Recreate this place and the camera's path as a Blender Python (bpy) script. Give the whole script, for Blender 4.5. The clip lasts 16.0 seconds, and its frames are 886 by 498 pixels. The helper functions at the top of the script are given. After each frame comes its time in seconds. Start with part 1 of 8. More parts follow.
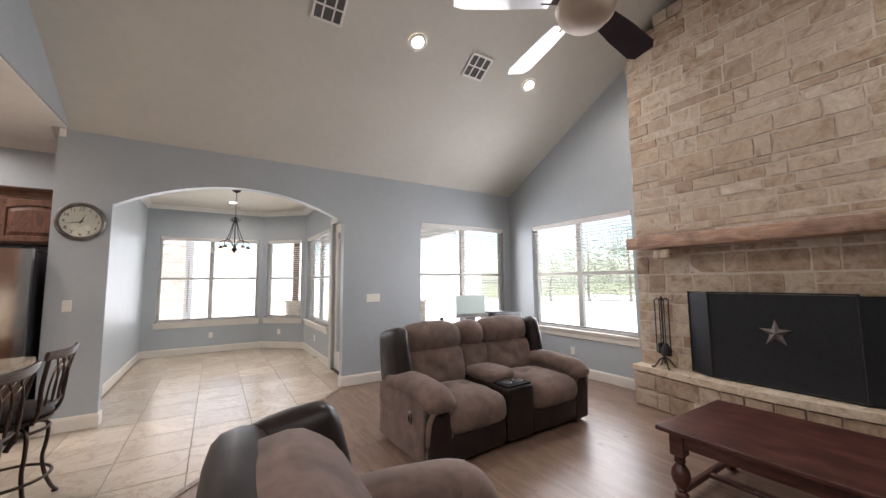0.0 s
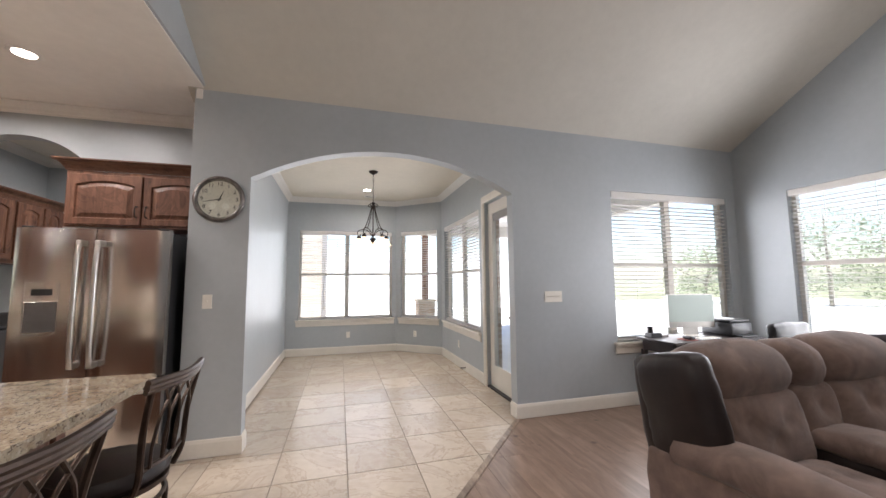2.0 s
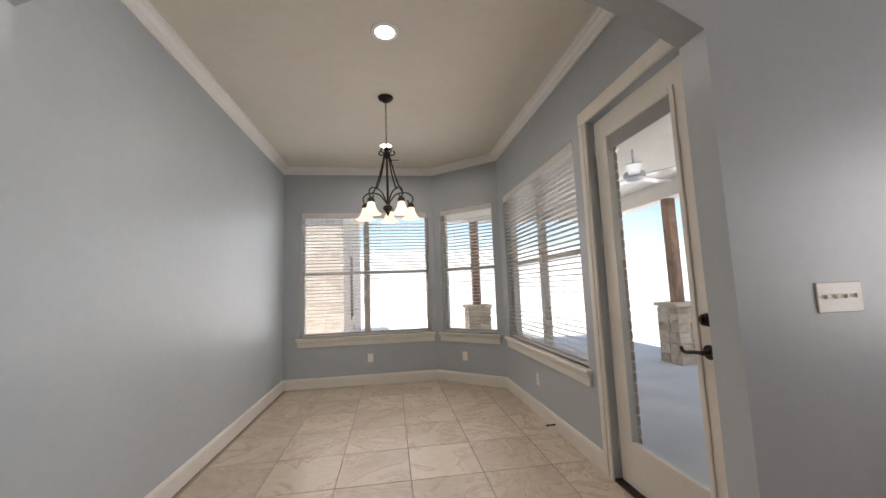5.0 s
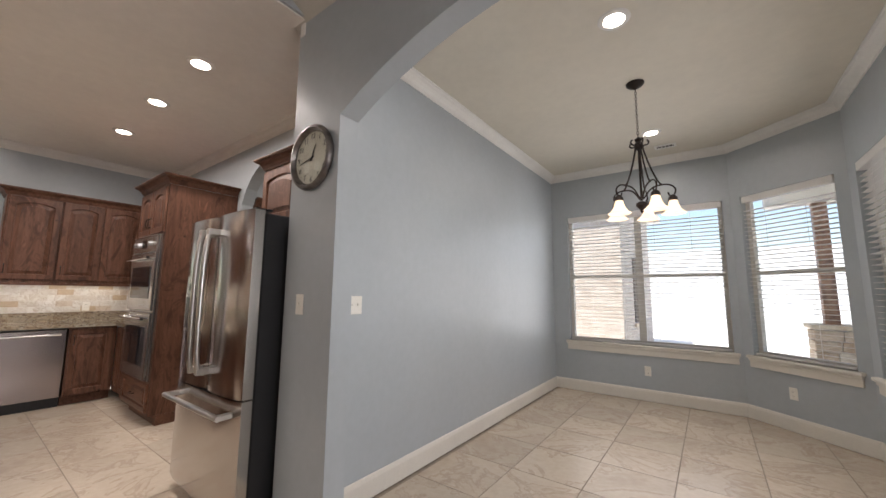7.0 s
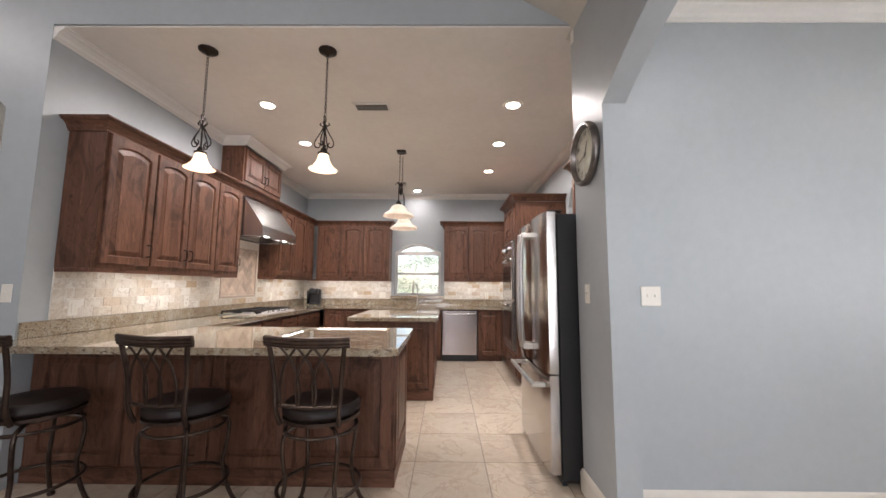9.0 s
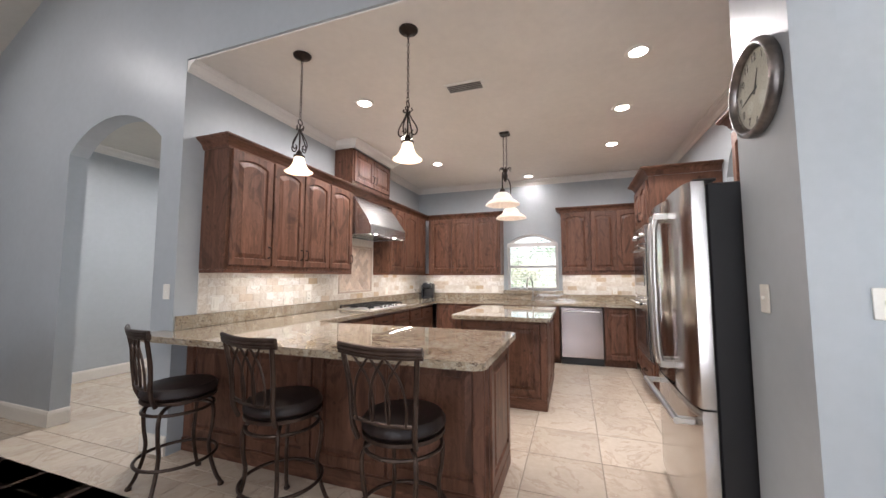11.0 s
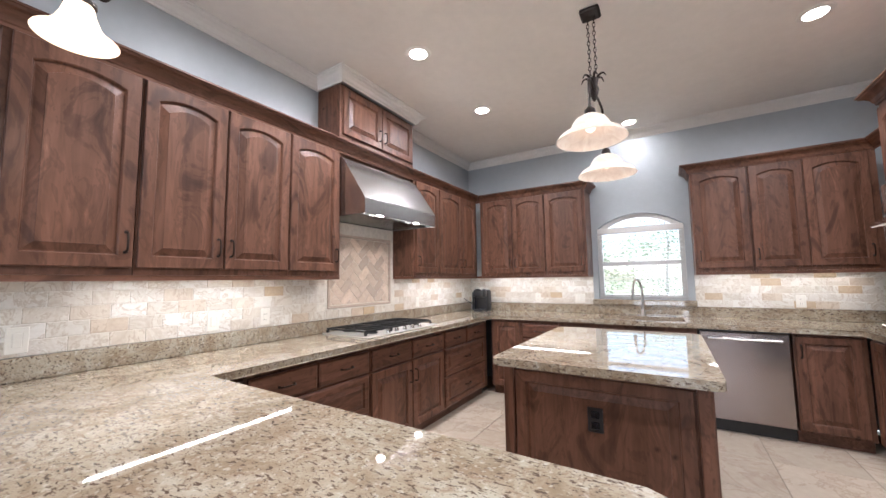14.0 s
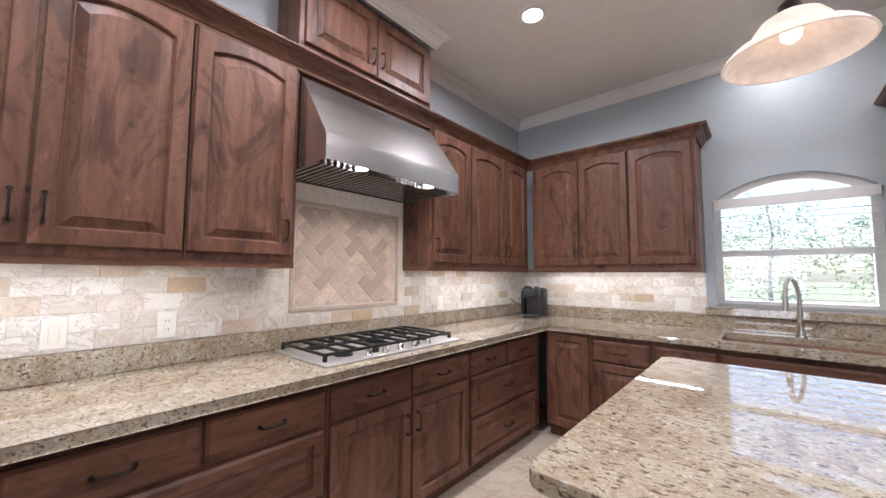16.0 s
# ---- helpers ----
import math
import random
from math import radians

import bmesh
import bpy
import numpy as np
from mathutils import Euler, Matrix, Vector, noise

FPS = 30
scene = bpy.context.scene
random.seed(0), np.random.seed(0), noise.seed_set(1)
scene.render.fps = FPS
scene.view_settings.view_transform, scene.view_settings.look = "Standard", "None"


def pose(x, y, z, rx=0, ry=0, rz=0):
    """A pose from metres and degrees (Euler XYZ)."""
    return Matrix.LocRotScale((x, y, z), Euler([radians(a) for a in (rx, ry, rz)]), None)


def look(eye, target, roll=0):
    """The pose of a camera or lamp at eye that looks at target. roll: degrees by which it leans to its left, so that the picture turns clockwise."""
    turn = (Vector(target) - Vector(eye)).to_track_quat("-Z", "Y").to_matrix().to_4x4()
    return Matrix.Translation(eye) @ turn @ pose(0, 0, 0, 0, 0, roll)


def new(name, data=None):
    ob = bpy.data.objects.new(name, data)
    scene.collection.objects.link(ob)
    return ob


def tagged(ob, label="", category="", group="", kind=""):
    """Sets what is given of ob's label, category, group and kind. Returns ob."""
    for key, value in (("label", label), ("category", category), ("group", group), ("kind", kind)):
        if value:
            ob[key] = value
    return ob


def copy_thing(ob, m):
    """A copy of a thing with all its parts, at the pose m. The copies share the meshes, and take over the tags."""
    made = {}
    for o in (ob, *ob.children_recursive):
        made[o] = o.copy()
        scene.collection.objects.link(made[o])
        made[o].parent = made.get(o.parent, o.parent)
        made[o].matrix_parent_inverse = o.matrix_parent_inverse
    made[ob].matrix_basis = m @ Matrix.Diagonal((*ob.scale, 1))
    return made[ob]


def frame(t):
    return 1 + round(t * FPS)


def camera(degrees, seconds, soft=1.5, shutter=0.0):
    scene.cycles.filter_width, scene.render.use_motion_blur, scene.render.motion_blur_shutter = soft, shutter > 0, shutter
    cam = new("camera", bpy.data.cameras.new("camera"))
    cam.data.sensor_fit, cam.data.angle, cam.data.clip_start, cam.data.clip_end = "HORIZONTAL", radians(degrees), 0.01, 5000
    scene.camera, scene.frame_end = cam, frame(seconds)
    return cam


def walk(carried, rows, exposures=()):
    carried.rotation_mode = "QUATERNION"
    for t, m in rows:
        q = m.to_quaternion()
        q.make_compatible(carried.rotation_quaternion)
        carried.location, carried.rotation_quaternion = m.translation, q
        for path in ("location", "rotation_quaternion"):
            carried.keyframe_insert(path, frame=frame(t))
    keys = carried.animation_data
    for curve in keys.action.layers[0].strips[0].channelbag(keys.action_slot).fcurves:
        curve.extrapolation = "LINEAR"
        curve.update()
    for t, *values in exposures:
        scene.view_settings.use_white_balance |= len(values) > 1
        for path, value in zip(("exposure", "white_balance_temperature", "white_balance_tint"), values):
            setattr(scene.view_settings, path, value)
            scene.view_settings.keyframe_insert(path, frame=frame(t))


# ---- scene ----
cam = camera(101.5, 16.0)
PATH = [
    (0, (0.299, 0.885, 1.446), (1.36, 2.571, 1.623), -0.5),
    (0.5, (0.246, 1.243, 1.417), (1.146, 3.019, 1.606), -0.4),
    (1, (0.181, 1.675, 1.414), (0.925, 3.522, 1.602), -0.4),
    (1.5, (0.124, 2.126, 1.388), (0.729, 4.023, 1.576), -0.4),
    (2, (0.1, 2.578, 1.374), (0.645, 4.494, 1.556), -0.5),
    (2.5, (0.148, 3.044, 1.359), (0.639, 4.974, 1.538), -0.8),
    (3, (0.201, 3.493, 1.336), (0.639, 5.437, 1.512), -1.3),
    (3.5, (0.275, 3.906, 1.318), (0.671, 5.858, 1.496), -1.7),
    (3.7, (0.308, 4.075, 1.314), (0.69, 6.031, 1.486), -1.9),
    (5.8, (0.763, 4.939, 1.306), (0.796, 6.924, 1.547), -1.7),
    (6, (0.806, 4.935, 1.312), (0.718, 6.917, 1.56), -1.6),
    (6.5, (0.867, 4.888, 1.299), (0.321, 6.794, 1.558), -0.8),
    (7, (0.953, 4.789, 1.301), (-0.221, 6.39, 1.543), 0.5),
    (7.5, (0.992, 4.845, 1.298), (-0.608, 6.025, 1.517), 1.1),
    (8, (1.096, 4.92, 1.282), (-0.76, 5.638, 1.483), 0.8),
    (8.5, (1.179, 5.017, 1.272), (-0.781, 5.362, 1.472), 0.7),
    (9, (1.285, 5.133, 1.272), (-0.705, 5.114, 1.475), 0.4),
    (9.5, (1.302, 5.284, 1.268), (-0.659, 4.947, 1.469), 0.2),
    (12, (0.313, 5.19, 1.345), (-1.533, 4.436, 1.492), -0.2),
    (12.5, (-0.015, 5.085, 1.343), (-1.828, 4.254, 1.491), -0.3),
    (13, (-0.355, 4.982, 1.348), (-2.146, 4.104, 1.499), -0.6),
    (13.5, (-0.686, 4.919, 1.338), (-2.451, 3.993, 1.502), -0.7),
    (14, (-0.977, 4.872, 1.334), (-2.667, 3.817, 1.506), -0.8),
    (14.5, (-1.283, 4.802, 1.346), (-2.932, 3.682, 1.512), -0.8),
    (15, (-1.594, 4.714, 1.335), (-3.202, 3.537, 1.506), -0.6),
    (15.5, (-1.87, 4.568, 1.343), (-3.417, 3.31, 1.502), -0.6),
    (16, (-2.097, 4.422, 1.324), (-3.593, 3.103, 1.466), 0.3),
]
walk(cam, [(t, look(eye, target, roll)) for t, eye, target, roll in PATH], exposures=[(0, 1.37, 6500, 16), (2.9, 1.33, 6500, 16), (3.5, 0.98, 6600, 16), (6, 0.80, 6850, 17), (7.2, 0.99, 6600, 16), (8, 1.27, 6450, 16), (9.5, 1.33, 6450, 16), (12.2, 1.62, 6000, 15), (13.5, 1.56, 5950, 15), (14.8, 1.60, 5750, 13), (15.5, 1.36, 5850, 14), (16, 1.36, 5850, 16)])

# ---- world, sun and exposure ----
world = bpy.data.worlds.new("sky_world")
scene.world = world
world.use_nodes = True
wn = world.node_tree
wn.nodes.clear()
sky = wn.nodes.new("ShaderNodeTexSky")
sky.sky_type = 'NISHITA'
sky.sun_disc = False
sky.dust_density, sky.air_density, sky.ozone_density = 1.3, 1.0, 0.4
sky.sun_elevation, sky.sun_rotation = radians(66), radians(200)
bg = wn.nodes.new("ShaderNodeBackground")
bg.inputs[1].default_value = 0.15
wo = wn.nodes.new("ShaderNodeOutputWorld")
wn.links.new(sky.outputs[0], bg.inputs[0])
wn.links.new(bg.outputs[0], wo.inputs[0])
sun = new("sun", bpy.data.lights.new("sun", 'SUN'))
sun.data.energy, sun.data.angle, sun.data.color = 5.0, radians(0.5), (1.0, 0.95, 0.88)
sun.matrix_world = pose(0, 0, 12, 24, 0, -20)

WARM = (1.0, 0.88, 0.74)
DAY = (0.95, 0.975, 1.0)


def area_lamp(name, x, y, z, sx, sy, watts, colour, rx=0, ry=0, rz=0, spread=180, shape='RECTANGLE'):
    lamp = bpy.data.lights.new(name, 'AREA')
    lamp.shape, lamp.size, lamp.size_y, lamp.energy, lamp.color, lamp.spread = shape, sx, sy, watts, colour, radians(spread)
    ob = new(name, lamp)
    ob.matrix_world = pose(x, y, z, rx, ry, rz)
    return ob


# daylight that enters by each window
DAYW = 13.0
area_lamp("daylight_east_window", 5.00, 4.52, 1.55, 1.75, 1.65, DAYW * 1.6, DAY, 0, 90, 0, 150)
area_lamp("daylight_desk_window", 3.97, 5.97, 1.55, 1.7, 1.65, DAYW * 1.15, DAY, -90, 0, 0, 150)
area_lamp("daylight_breakfast_window", 0.23, 10.0, 1.55, 1.75, 1.65, DAYW * 0.30, DAY, -90, 0, 0, 150)
area_lamp("daylight_bay_window", 1.57, 9.66, 1.55, 0.8, 1.65, DAYW * 0.1, DAY, -90, 0, -41, 150)
area_lamp("daylight_side_window", 1.95, 8.25, 1.55, 1.65, 1.7, DAYW * 0.28, DAY, 0, 90, 0, 150)
area_lamp("daylight_door", 1.94, 6.72, 1.3, 2.0, 0.6, DAYW * 0.25, DAY, 0, 90, 0, 150)

# ---- materials ----
def nodes(name):
    m = bpy.data.materials.new(name)
    m.use_nodes = True
    nt = m.node_tree
    return m, nt, nt.nodes["Principled BSDF"]


def add(nt, kind, **inputs):
    n = nt.nodes.new(kind)
    for k, v in inputs.items():
        n.inputs[k.replace("_", " ")].default_value = v
    return n


def ramp(nt, src, stops):
    r = nt.nodes.new("ShaderNodeValToRGB")
    el = r.color_ramp.elements
    while len(el) < len(stops):
        el.new(0.5)
    for e, (p, c) in zip(el, stops):
        e.position, e.color = p, (*c, 1)
    nt.links.new(src, r.inputs[0])
    return r.outputs[0]


def mix(nt, a, b, f, how='MIX'):
    n = nt.nodes.new("ShaderNodeMix")
    n.data_type, n.blend_type = 'RGBA', how
    for sock, v in ((n.inputs[0], f), (n.inputs[6], a), (n.inputs[7], b)):
        if isinstance(v, (int, float)):
            sock.default_value = v
        elif isinstance(v, tuple):
            sock.default_value = (*v, 1)
        else:
            nt.links.new(v, sock)
    return n.outputs[2]


def coords(nt, scale=(1, 1, 1), jitter=0.0):
    tc = nt.nodes.new("ShaderNodeTexCoord")
    mp = nt.nodes.new("ShaderNodeMapping")
    mp.inputs["Scale"].default_value = scale
    nt.links.new(tc.outputs["Object"], mp.inputs["Vector"])
    if jitter:
        oi = nt.nodes.new("ShaderNodeObjectInfo")
        mu = nt.nodes.new("ShaderNodeMath")
        mu.operation, mu.inputs[1].default_value = 'MULTIPLY', jitter
        nt.links.new(oi.outputs["Random"], mu.inputs[0])
        cx = nt.nodes.new("ShaderNodeCombineXYZ")
        for i in range(3):
            nt.links.new(mu.outputs[0], cx.inputs[i])
        nt.links.new(cx.outputs[0], mp.inputs["Location"])
    return mp.outputs[0]


def noise_tex(nt, vec, scale, detail=4, rough=0.6, distort=0.0):
    n = add(nt, "ShaderNodeTexNoise", Scale=scale, Detail=detail, Roughness=rough, Distortion=distort)
    nt.links.new(vec, n.inputs["Vector"])
    return n.outputs[0]


def bump(nt, bsdf, height, strength=0.2, distance=0.002):
    b = add(nt, "ShaderNodeBump", Strength=strength, Distance=distance)
    nt.links.new(height, b.inputs["Height"])
    nt.links.new(b.outputs[0], bsdf.inputs["Normal"])


def plain(name, colour, rough=0.5, metal=0.0, vary=0.06, scale=6.0, bumps=0.0, bscale=60.0, coat=0.0):
    """A surface of one colour with faint variation at two scales and fine relief."""
    m, nt, b = nodes(name)
    v = coords(nt)
    n1, n2 = noise_tex(nt, v, scale, 3), noise_tex(nt, v, scale * 14, 2)
    lo = tuple(max(0, c * (1 - vary)) for c in colour)
    hi = tuple(min(1, c * (1 + vary)) for c in colour)
    c = ramp(nt, n1, [(0.35, lo), (0.65, hi)])
    c = mix(nt, c, ramp(nt, n2, [(0.3, (0.93, 0.93, 0.93)), (0.7, (1, 1, 1))]), 0.6, 'MULTIPLY')
    nt.links.new(c, b.inputs["Base Color"])
    b.inputs["Roughness"].default_value, b.inputs["Metallic"].default_value = rough, metal
    b.inputs["Coat Weight"].default_value = coat
    if bumps:
        bump(nt, b, noise_tex(nt, v, bscale, 3), bumps)
    return m


def glowing(name, colour, strength):
    m, nt, b = nodes(name)
    b.inputs["Base Color"].default_value = (*colour, 1)
    b.inputs["Emission Color"].default_value = (*colour, 1)
    b.inputs["Emission Strength"].default_value = strength
    b.inputs["Roughness"].default_value = 0.4
    return m


def wood(name, dark, mid, light, along='z', rough=0.32, knots=True, coat=0.15, jitter=9.0, grain=1.0, figure=0.85, axis=0.12):
    """Stained wood: grain along one axis, blotches and a few knots."""
    m, nt, b = nodes(name)
    s = {'x': (axis, 1, 1), 'y': (1, axis, 1), 'z': (1, 1, axis)}[along]
    v = coords(nt, s, jitter)
    v2 = coords(nt, (1, 1, 1), jitter)
    g = noise_tex(nt, v, 22 * grain, 5, 0.6, 1.2)
    blot = noise_tex(nt, coords(nt, tuple(0.35 + 0.65 * a for a in s), jitter), 6.0, 5, 0.6, 1.3)
    c = ramp(nt, g, [(0.28, dark), (0.5, mid), (0.72, light)])
    c = mix(nt, c, ramp(nt, blot, [(0.30, (0.40, 0.37, 0.36)), (0.46, (0.74, 0.72, 0.71)), (0.56, (1.0, 0.99, 0.98)), (0.70, (1.4, 1.38, 1.36))]), figure, 'MULTIPLY')
    if knots:
        vo = add(nt, "ShaderNodeTexVoronoi", Scale=3.1)
        nt.links.new(v2, vo.inputs["Vector"])
        k = ramp(nt, vo.outputs["Distance"], [(0.02, (1, 1, 1)), (0.11, (0, 0, 0))])
        c = mix(nt, c, tuple(0.4 * x for x in dark), k)
    nt.links.new(c, b.inputs["Base Color"])
    b.inputs["Roughness"].default_value, b.inputs["Coat Weight"].default_value = rough, coat
    b.inputs["Coat Roughness"].default_value = 0.25
    bump(nt, b, g, 0.12, 0.001)
    return m


def alder(name, dark, mid, light, along='z', rough=0.42):
    """Knotty alder under a brown stain: glued staves of differing tone, curly blotches, fine grain and small knots."""
    m, nt, b = nodes(name)
    k = 'xyz'.index(along)
    v = coords(nt, (1, 1, 1), 9.0)
    long = [1.0, 1.0, 1.0]
    long[k] = 0.10
    grain = noise_tex(nt, coords(nt, tuple(long), 9.0), 30, 3, 0.55, 0.5)
    long[k] = 0.42
    curl = noise_tex(nt, coords(nt, tuple(long), 9.0), 5.2, 5, 0.6, 2.2)
    cloud = noise_tex(nt, v, 3.2, 3, 0.5, 0.8)
    sp = nt.nodes.new("ShaderNodeSeparateXYZ")
    nt.links.new(v, sp.inputs[0])
    across = nt.nodes.new("ShaderNodeMath")
    for n, o in enumerate([o for o in range(3) if o != k]):
        nt.links.new(sp.outputs[o], across.inputs[n])
    wob = nt.nodes.new("ShaderNodeMath")
    wob.operation, wob.inputs[1].default_value = 'MULTIPLY_ADD', 11.0
    nt.links.new(across.outputs[0], wob.inputs[0])
    nt.links.new(cloud, wob.inputs[2])
    fl = nt.nodes.new("ShaderNodeMath")
    fl.operation = 'FLOOR'
    nt.links.new(wob.outputs[0], fl.inputs[0])
    wn_ = nt.nodes.new("ShaderNodeTexWhiteNoise")
    wn_.noise_dimensions = '1D'
    nt.links.new(fl.outputs[0], wn_.inputs["W"])
    c = ramp(nt, grain, [(0.30, dark), (0.52, mid), (0.74, light)])
    c = mix(nt, c, ramp(nt, curl, [(0.33, (0.48, 0.45, 0.44)), (0.42, (0.70, 0.67, 0.66)), (0.45, (0.98, 0.96, 0.95)), (0.55, (1.10, 1.08, 1.06)), (0.575, (0.80, 0.77, 0.76)), (0.65, (1.15, 1.13, 1.11)), (0.70, (1.6, 1.56, 1.52))]), 0.9, 'MULTIPLY')
    c = mix(nt, c, ramp(nt, wn_.outputs["Value"], [(0.0, (0.80, 0.78, 0.77)), (0.5, (1.0, 1.0, 1.0)), (1.0, (1.22, 1.2, 1.18))]), 0.8, 'MULTIPLY')
    vo = add(nt, "ShaderNodeTexVoronoi", Scale=4.3)
    nt.links.new(v, vo.inputs["Vector"])
    c = mix(nt, c, tuple(0.3 * x for x in dark), ramp(nt, vo.outputs["Distance"], [(0.015, (0.9, 0.9, 0.9)), (0.075, (0, 0, 0))]))
    nt.links.new(c, b.inputs["Base Color"])
    b.inputs["Roughness"].default_value = rough
    b.inputs["Specular IOR Level"].default_value = 0.3
    bump(nt, b, grain, 0.15, 0.0008)
    return m


def granite(name):
    m, nt, b = nodes(name)
    v = coords(nt)
    big = noise_tex(nt, v, 5, 4, 0.6, 1.4)
    c = ramp(nt, big, [(0.32, (0.265, 0.20, 0.13)), (0.5, (0.38, 0.32, 0.235)), (0.68, (0.47, 0.425, 0.34))])
    n2 = noise_tex(nt, coords(nt, (1, 0.55, 1)), 24, 5, 0.75, 1.0)
    c = mix(nt, c, (0.285, 0.205, 0.138), ramp(nt, n2, [(0.50, (0, 0, 0)), (0.62, (0.75, 0.75, 0.75))]))
    n4 = noise_tex(nt, v, 60, 3, 0.6)
    c = mix(nt, c, (0.78, 0.76, 0.68), ramp(nt, n4, [(0.57, (0, 0, 0)), (0.66, (0.32, 0.32, 0.32))]))
    n3 = noise_tex(nt, coords(nt, (1, 0.45, 1)), 92, 3, 0.62, 0.5)
    c = mix(nt, c, (0.125, 0.09, 0.066), ramp(nt, n3, [(0.56, (0, 0, 0)), (0.625, (1, 1, 1))]))
    n5 = noise_tex(nt, v, 150, 2, 0.6)
    c = mix(nt, c, (0.14, 0.105, 0.08), ramp(nt, n5, [(0.60, (0, 0, 0)), (0.68, (0.8, 0.8, 0.8))]))
    nt.links.new(c, b.inputs["Base Color"])
    b.inputs["Roughness"].default_value = 0.035
    b.inputs["Coat Weight"].default_value = 0.3
    return m


def stone_tile(name, base, vein, rough, scale, jitter=31.0, spread=0.5, bumps=0.06, tones=None):
    """Travertine or marble-look tile; each piece takes its own cut of the slab."""
    m, nt, b = nodes(name)
    v = coords(nt, (1, 1, 1), jitter)
    n = noise_tex(nt, v, scale, 6, 0.62, 1.8)
    fine = noise_tex(nt, v, scale * 12, 4)
    oi = nt.nodes.new("ShaderNodeObjectInfo")
    lo = tuple(x * (1 - 0.20 * spread) for x in base)
    hi = tuple(min(1, x * (1 + 0.20 * spread)) for x in base)
    c = ramp(nt, oi.outputs["Random"], tones or [(0.0, lo), (0.5, base), (1.0, hi)])
    c = mix(nt, c, vein, ramp(nt, n, [(0.475, (0, 0, 0)), (0.5, (0.6, 0.6, 0.6)), (0.53, (0.08, 0.08, 0.08)), (0.66, (0.42, 0.42, 0.42))]))
    c = mix(nt, c, ramp(nt, fine, [(0.3, (0.88, 0.86, 0.84)), (0.7, (1, 1, 1))]), 0.8, 'MULTIPLY')
    nt.links.new(c, b.inputs["Base Color"])
    b.inputs["Roughness"].default_value = rough
    bump(nt, b, fine, bumps, 0.002)
    return m


def steel(name, colour=(0.62, 0.61, 0.60), rough=0.24, along='x', wavy=0.0):
    m, nt, b = nodes(name)
    s = {'x': (1.5, 110, 110), 'z': (110, 110, 1.5)}[along]
    g = noise_tex(nt, coords(nt, s), 1.0, 2)
    nt.links.new(ramp(nt, g, [(0.3, tuple(x * 0.96 for x in colour)), (0.7, colour)]), b.inputs["Base Color"])
    b.inputs["Metallic"].default_value = 1.0
    r = nt.nodes.new("ShaderNodeMapRange")
    nt.links.new(g, r.inputs[0])
    r.inputs[3].default_value, r.inputs[4].default_value = rough + 0.01, rough + 0.04
    nt.links.new(r.outputs[0], b.inputs["Roughness"])
    if wavy:
        bp = nt.nodes.new("ShaderNodeBump")
        bp.inputs["Strength"].default_value, bp.inputs["Distance"].default_value = 1.0, wavy
        nt.links.new(noise_tex(nt, coords(nt, (1.0, 1.0, 0.5)), 4.5, 1, 0.4), bp.inputs["Height"])
        nt.links.new(bp.outputs[0], b.inputs["Normal"])
    return m


def suede(name, base):
    m, nt, b = nodes(name)
    v = coords(nt)
    n1, n2, n3 = noise_tex(nt, v, 5, 4, 0.6, 1.0), noise_tex(nt, v, 300, 2), noise_tex(nt, v, 16, 3, 0.6, 0.7)
    c = ramp(nt, n1, [(0.3, tuple(x * 0.62 for x in base)), (0.7, tuple(x * 1.18 for x in base))])
    c = mix(nt, c, ramp(nt, n3, [(0.3, (0.78, 0.76, 0.75)), (0.7, (1.08, 1.07, 1.06))]), 0.8, 'MULTIPLY')
    nt.links.new(c, b.inputs["Base Color"])
    b.inputs["Roughness"].default_value = 0.92
    b.inputs["Sheen Weight"].default_value = 0.15
    ad = nt.nodes.new("ShaderNodeMath")
    nt.links.new(n2, ad.inputs[0])
    nt.links.new(n3, ad.inputs[1])
    bump(nt, b, ad.outputs[0], 0.35, 0.006)
    return m


def glass(name):
    m = bpy.data.materials.new(name)
    m.use_nodes = True
    nt = m.node_tree
    nt.nodes.clear()
    out, tr, gl = nt.nodes.new("ShaderNodeOutputMaterial"), nt.nodes.new("ShaderNodeBsdfTransparent"), nt.nodes.new("ShaderNodeBsdfGlossy")
    gl.inputs["Roughness"].default_value = 0.01
    tr.inputs[0].default_value = (0.96, 0.98, 0.97, 1)
    mx, lw = nt.nodes.new("ShaderNodeMixShader"), nt.nodes.new("ShaderNodeLayerWeight")
    pw, ad = nt.nodes.new("ShaderNodeMath"), nt.nodes.new("ShaderNodeMath")
    pw.operation, pw.inputs[1].default_value = 'POWER', 5.0
    ad.operation, ad.inputs[1].default_value, ad.inputs[2].default_value = 'MULTIPLY_ADD', 0.6, 0.025
    nt.links.new(lw.outputs["Facing"], pw.inputs[0])
    nt.links.new(pw.outputs[0], ad.inputs[0])
    nt.links.new(ad.outputs[0], mx.inputs[0])
    nt.links.new(tr.outputs[0], mx.inputs[1])
    nt.links.new(gl.outputs[0], mx.inputs[2])
    nt.links.new(mx.outputs[0], out.inputs[0])
    return m


def place_coords(nt):
    """World position, shifted a little for each piece."""
    ge, oi = nt.nodes.new("ShaderNodeNewGeometry"), nt.nodes.new("ShaderNodeObjectInfo")
    va = nt.nodes.new("ShaderNodeVectorMath")
    va.operation = 'ADD'
    nt.links.new(ge.outputs["Position"], va.inputs[0])
    nt.links.new(oi.outputs["Random"], va.inputs[1])
    return va.outputs[0]


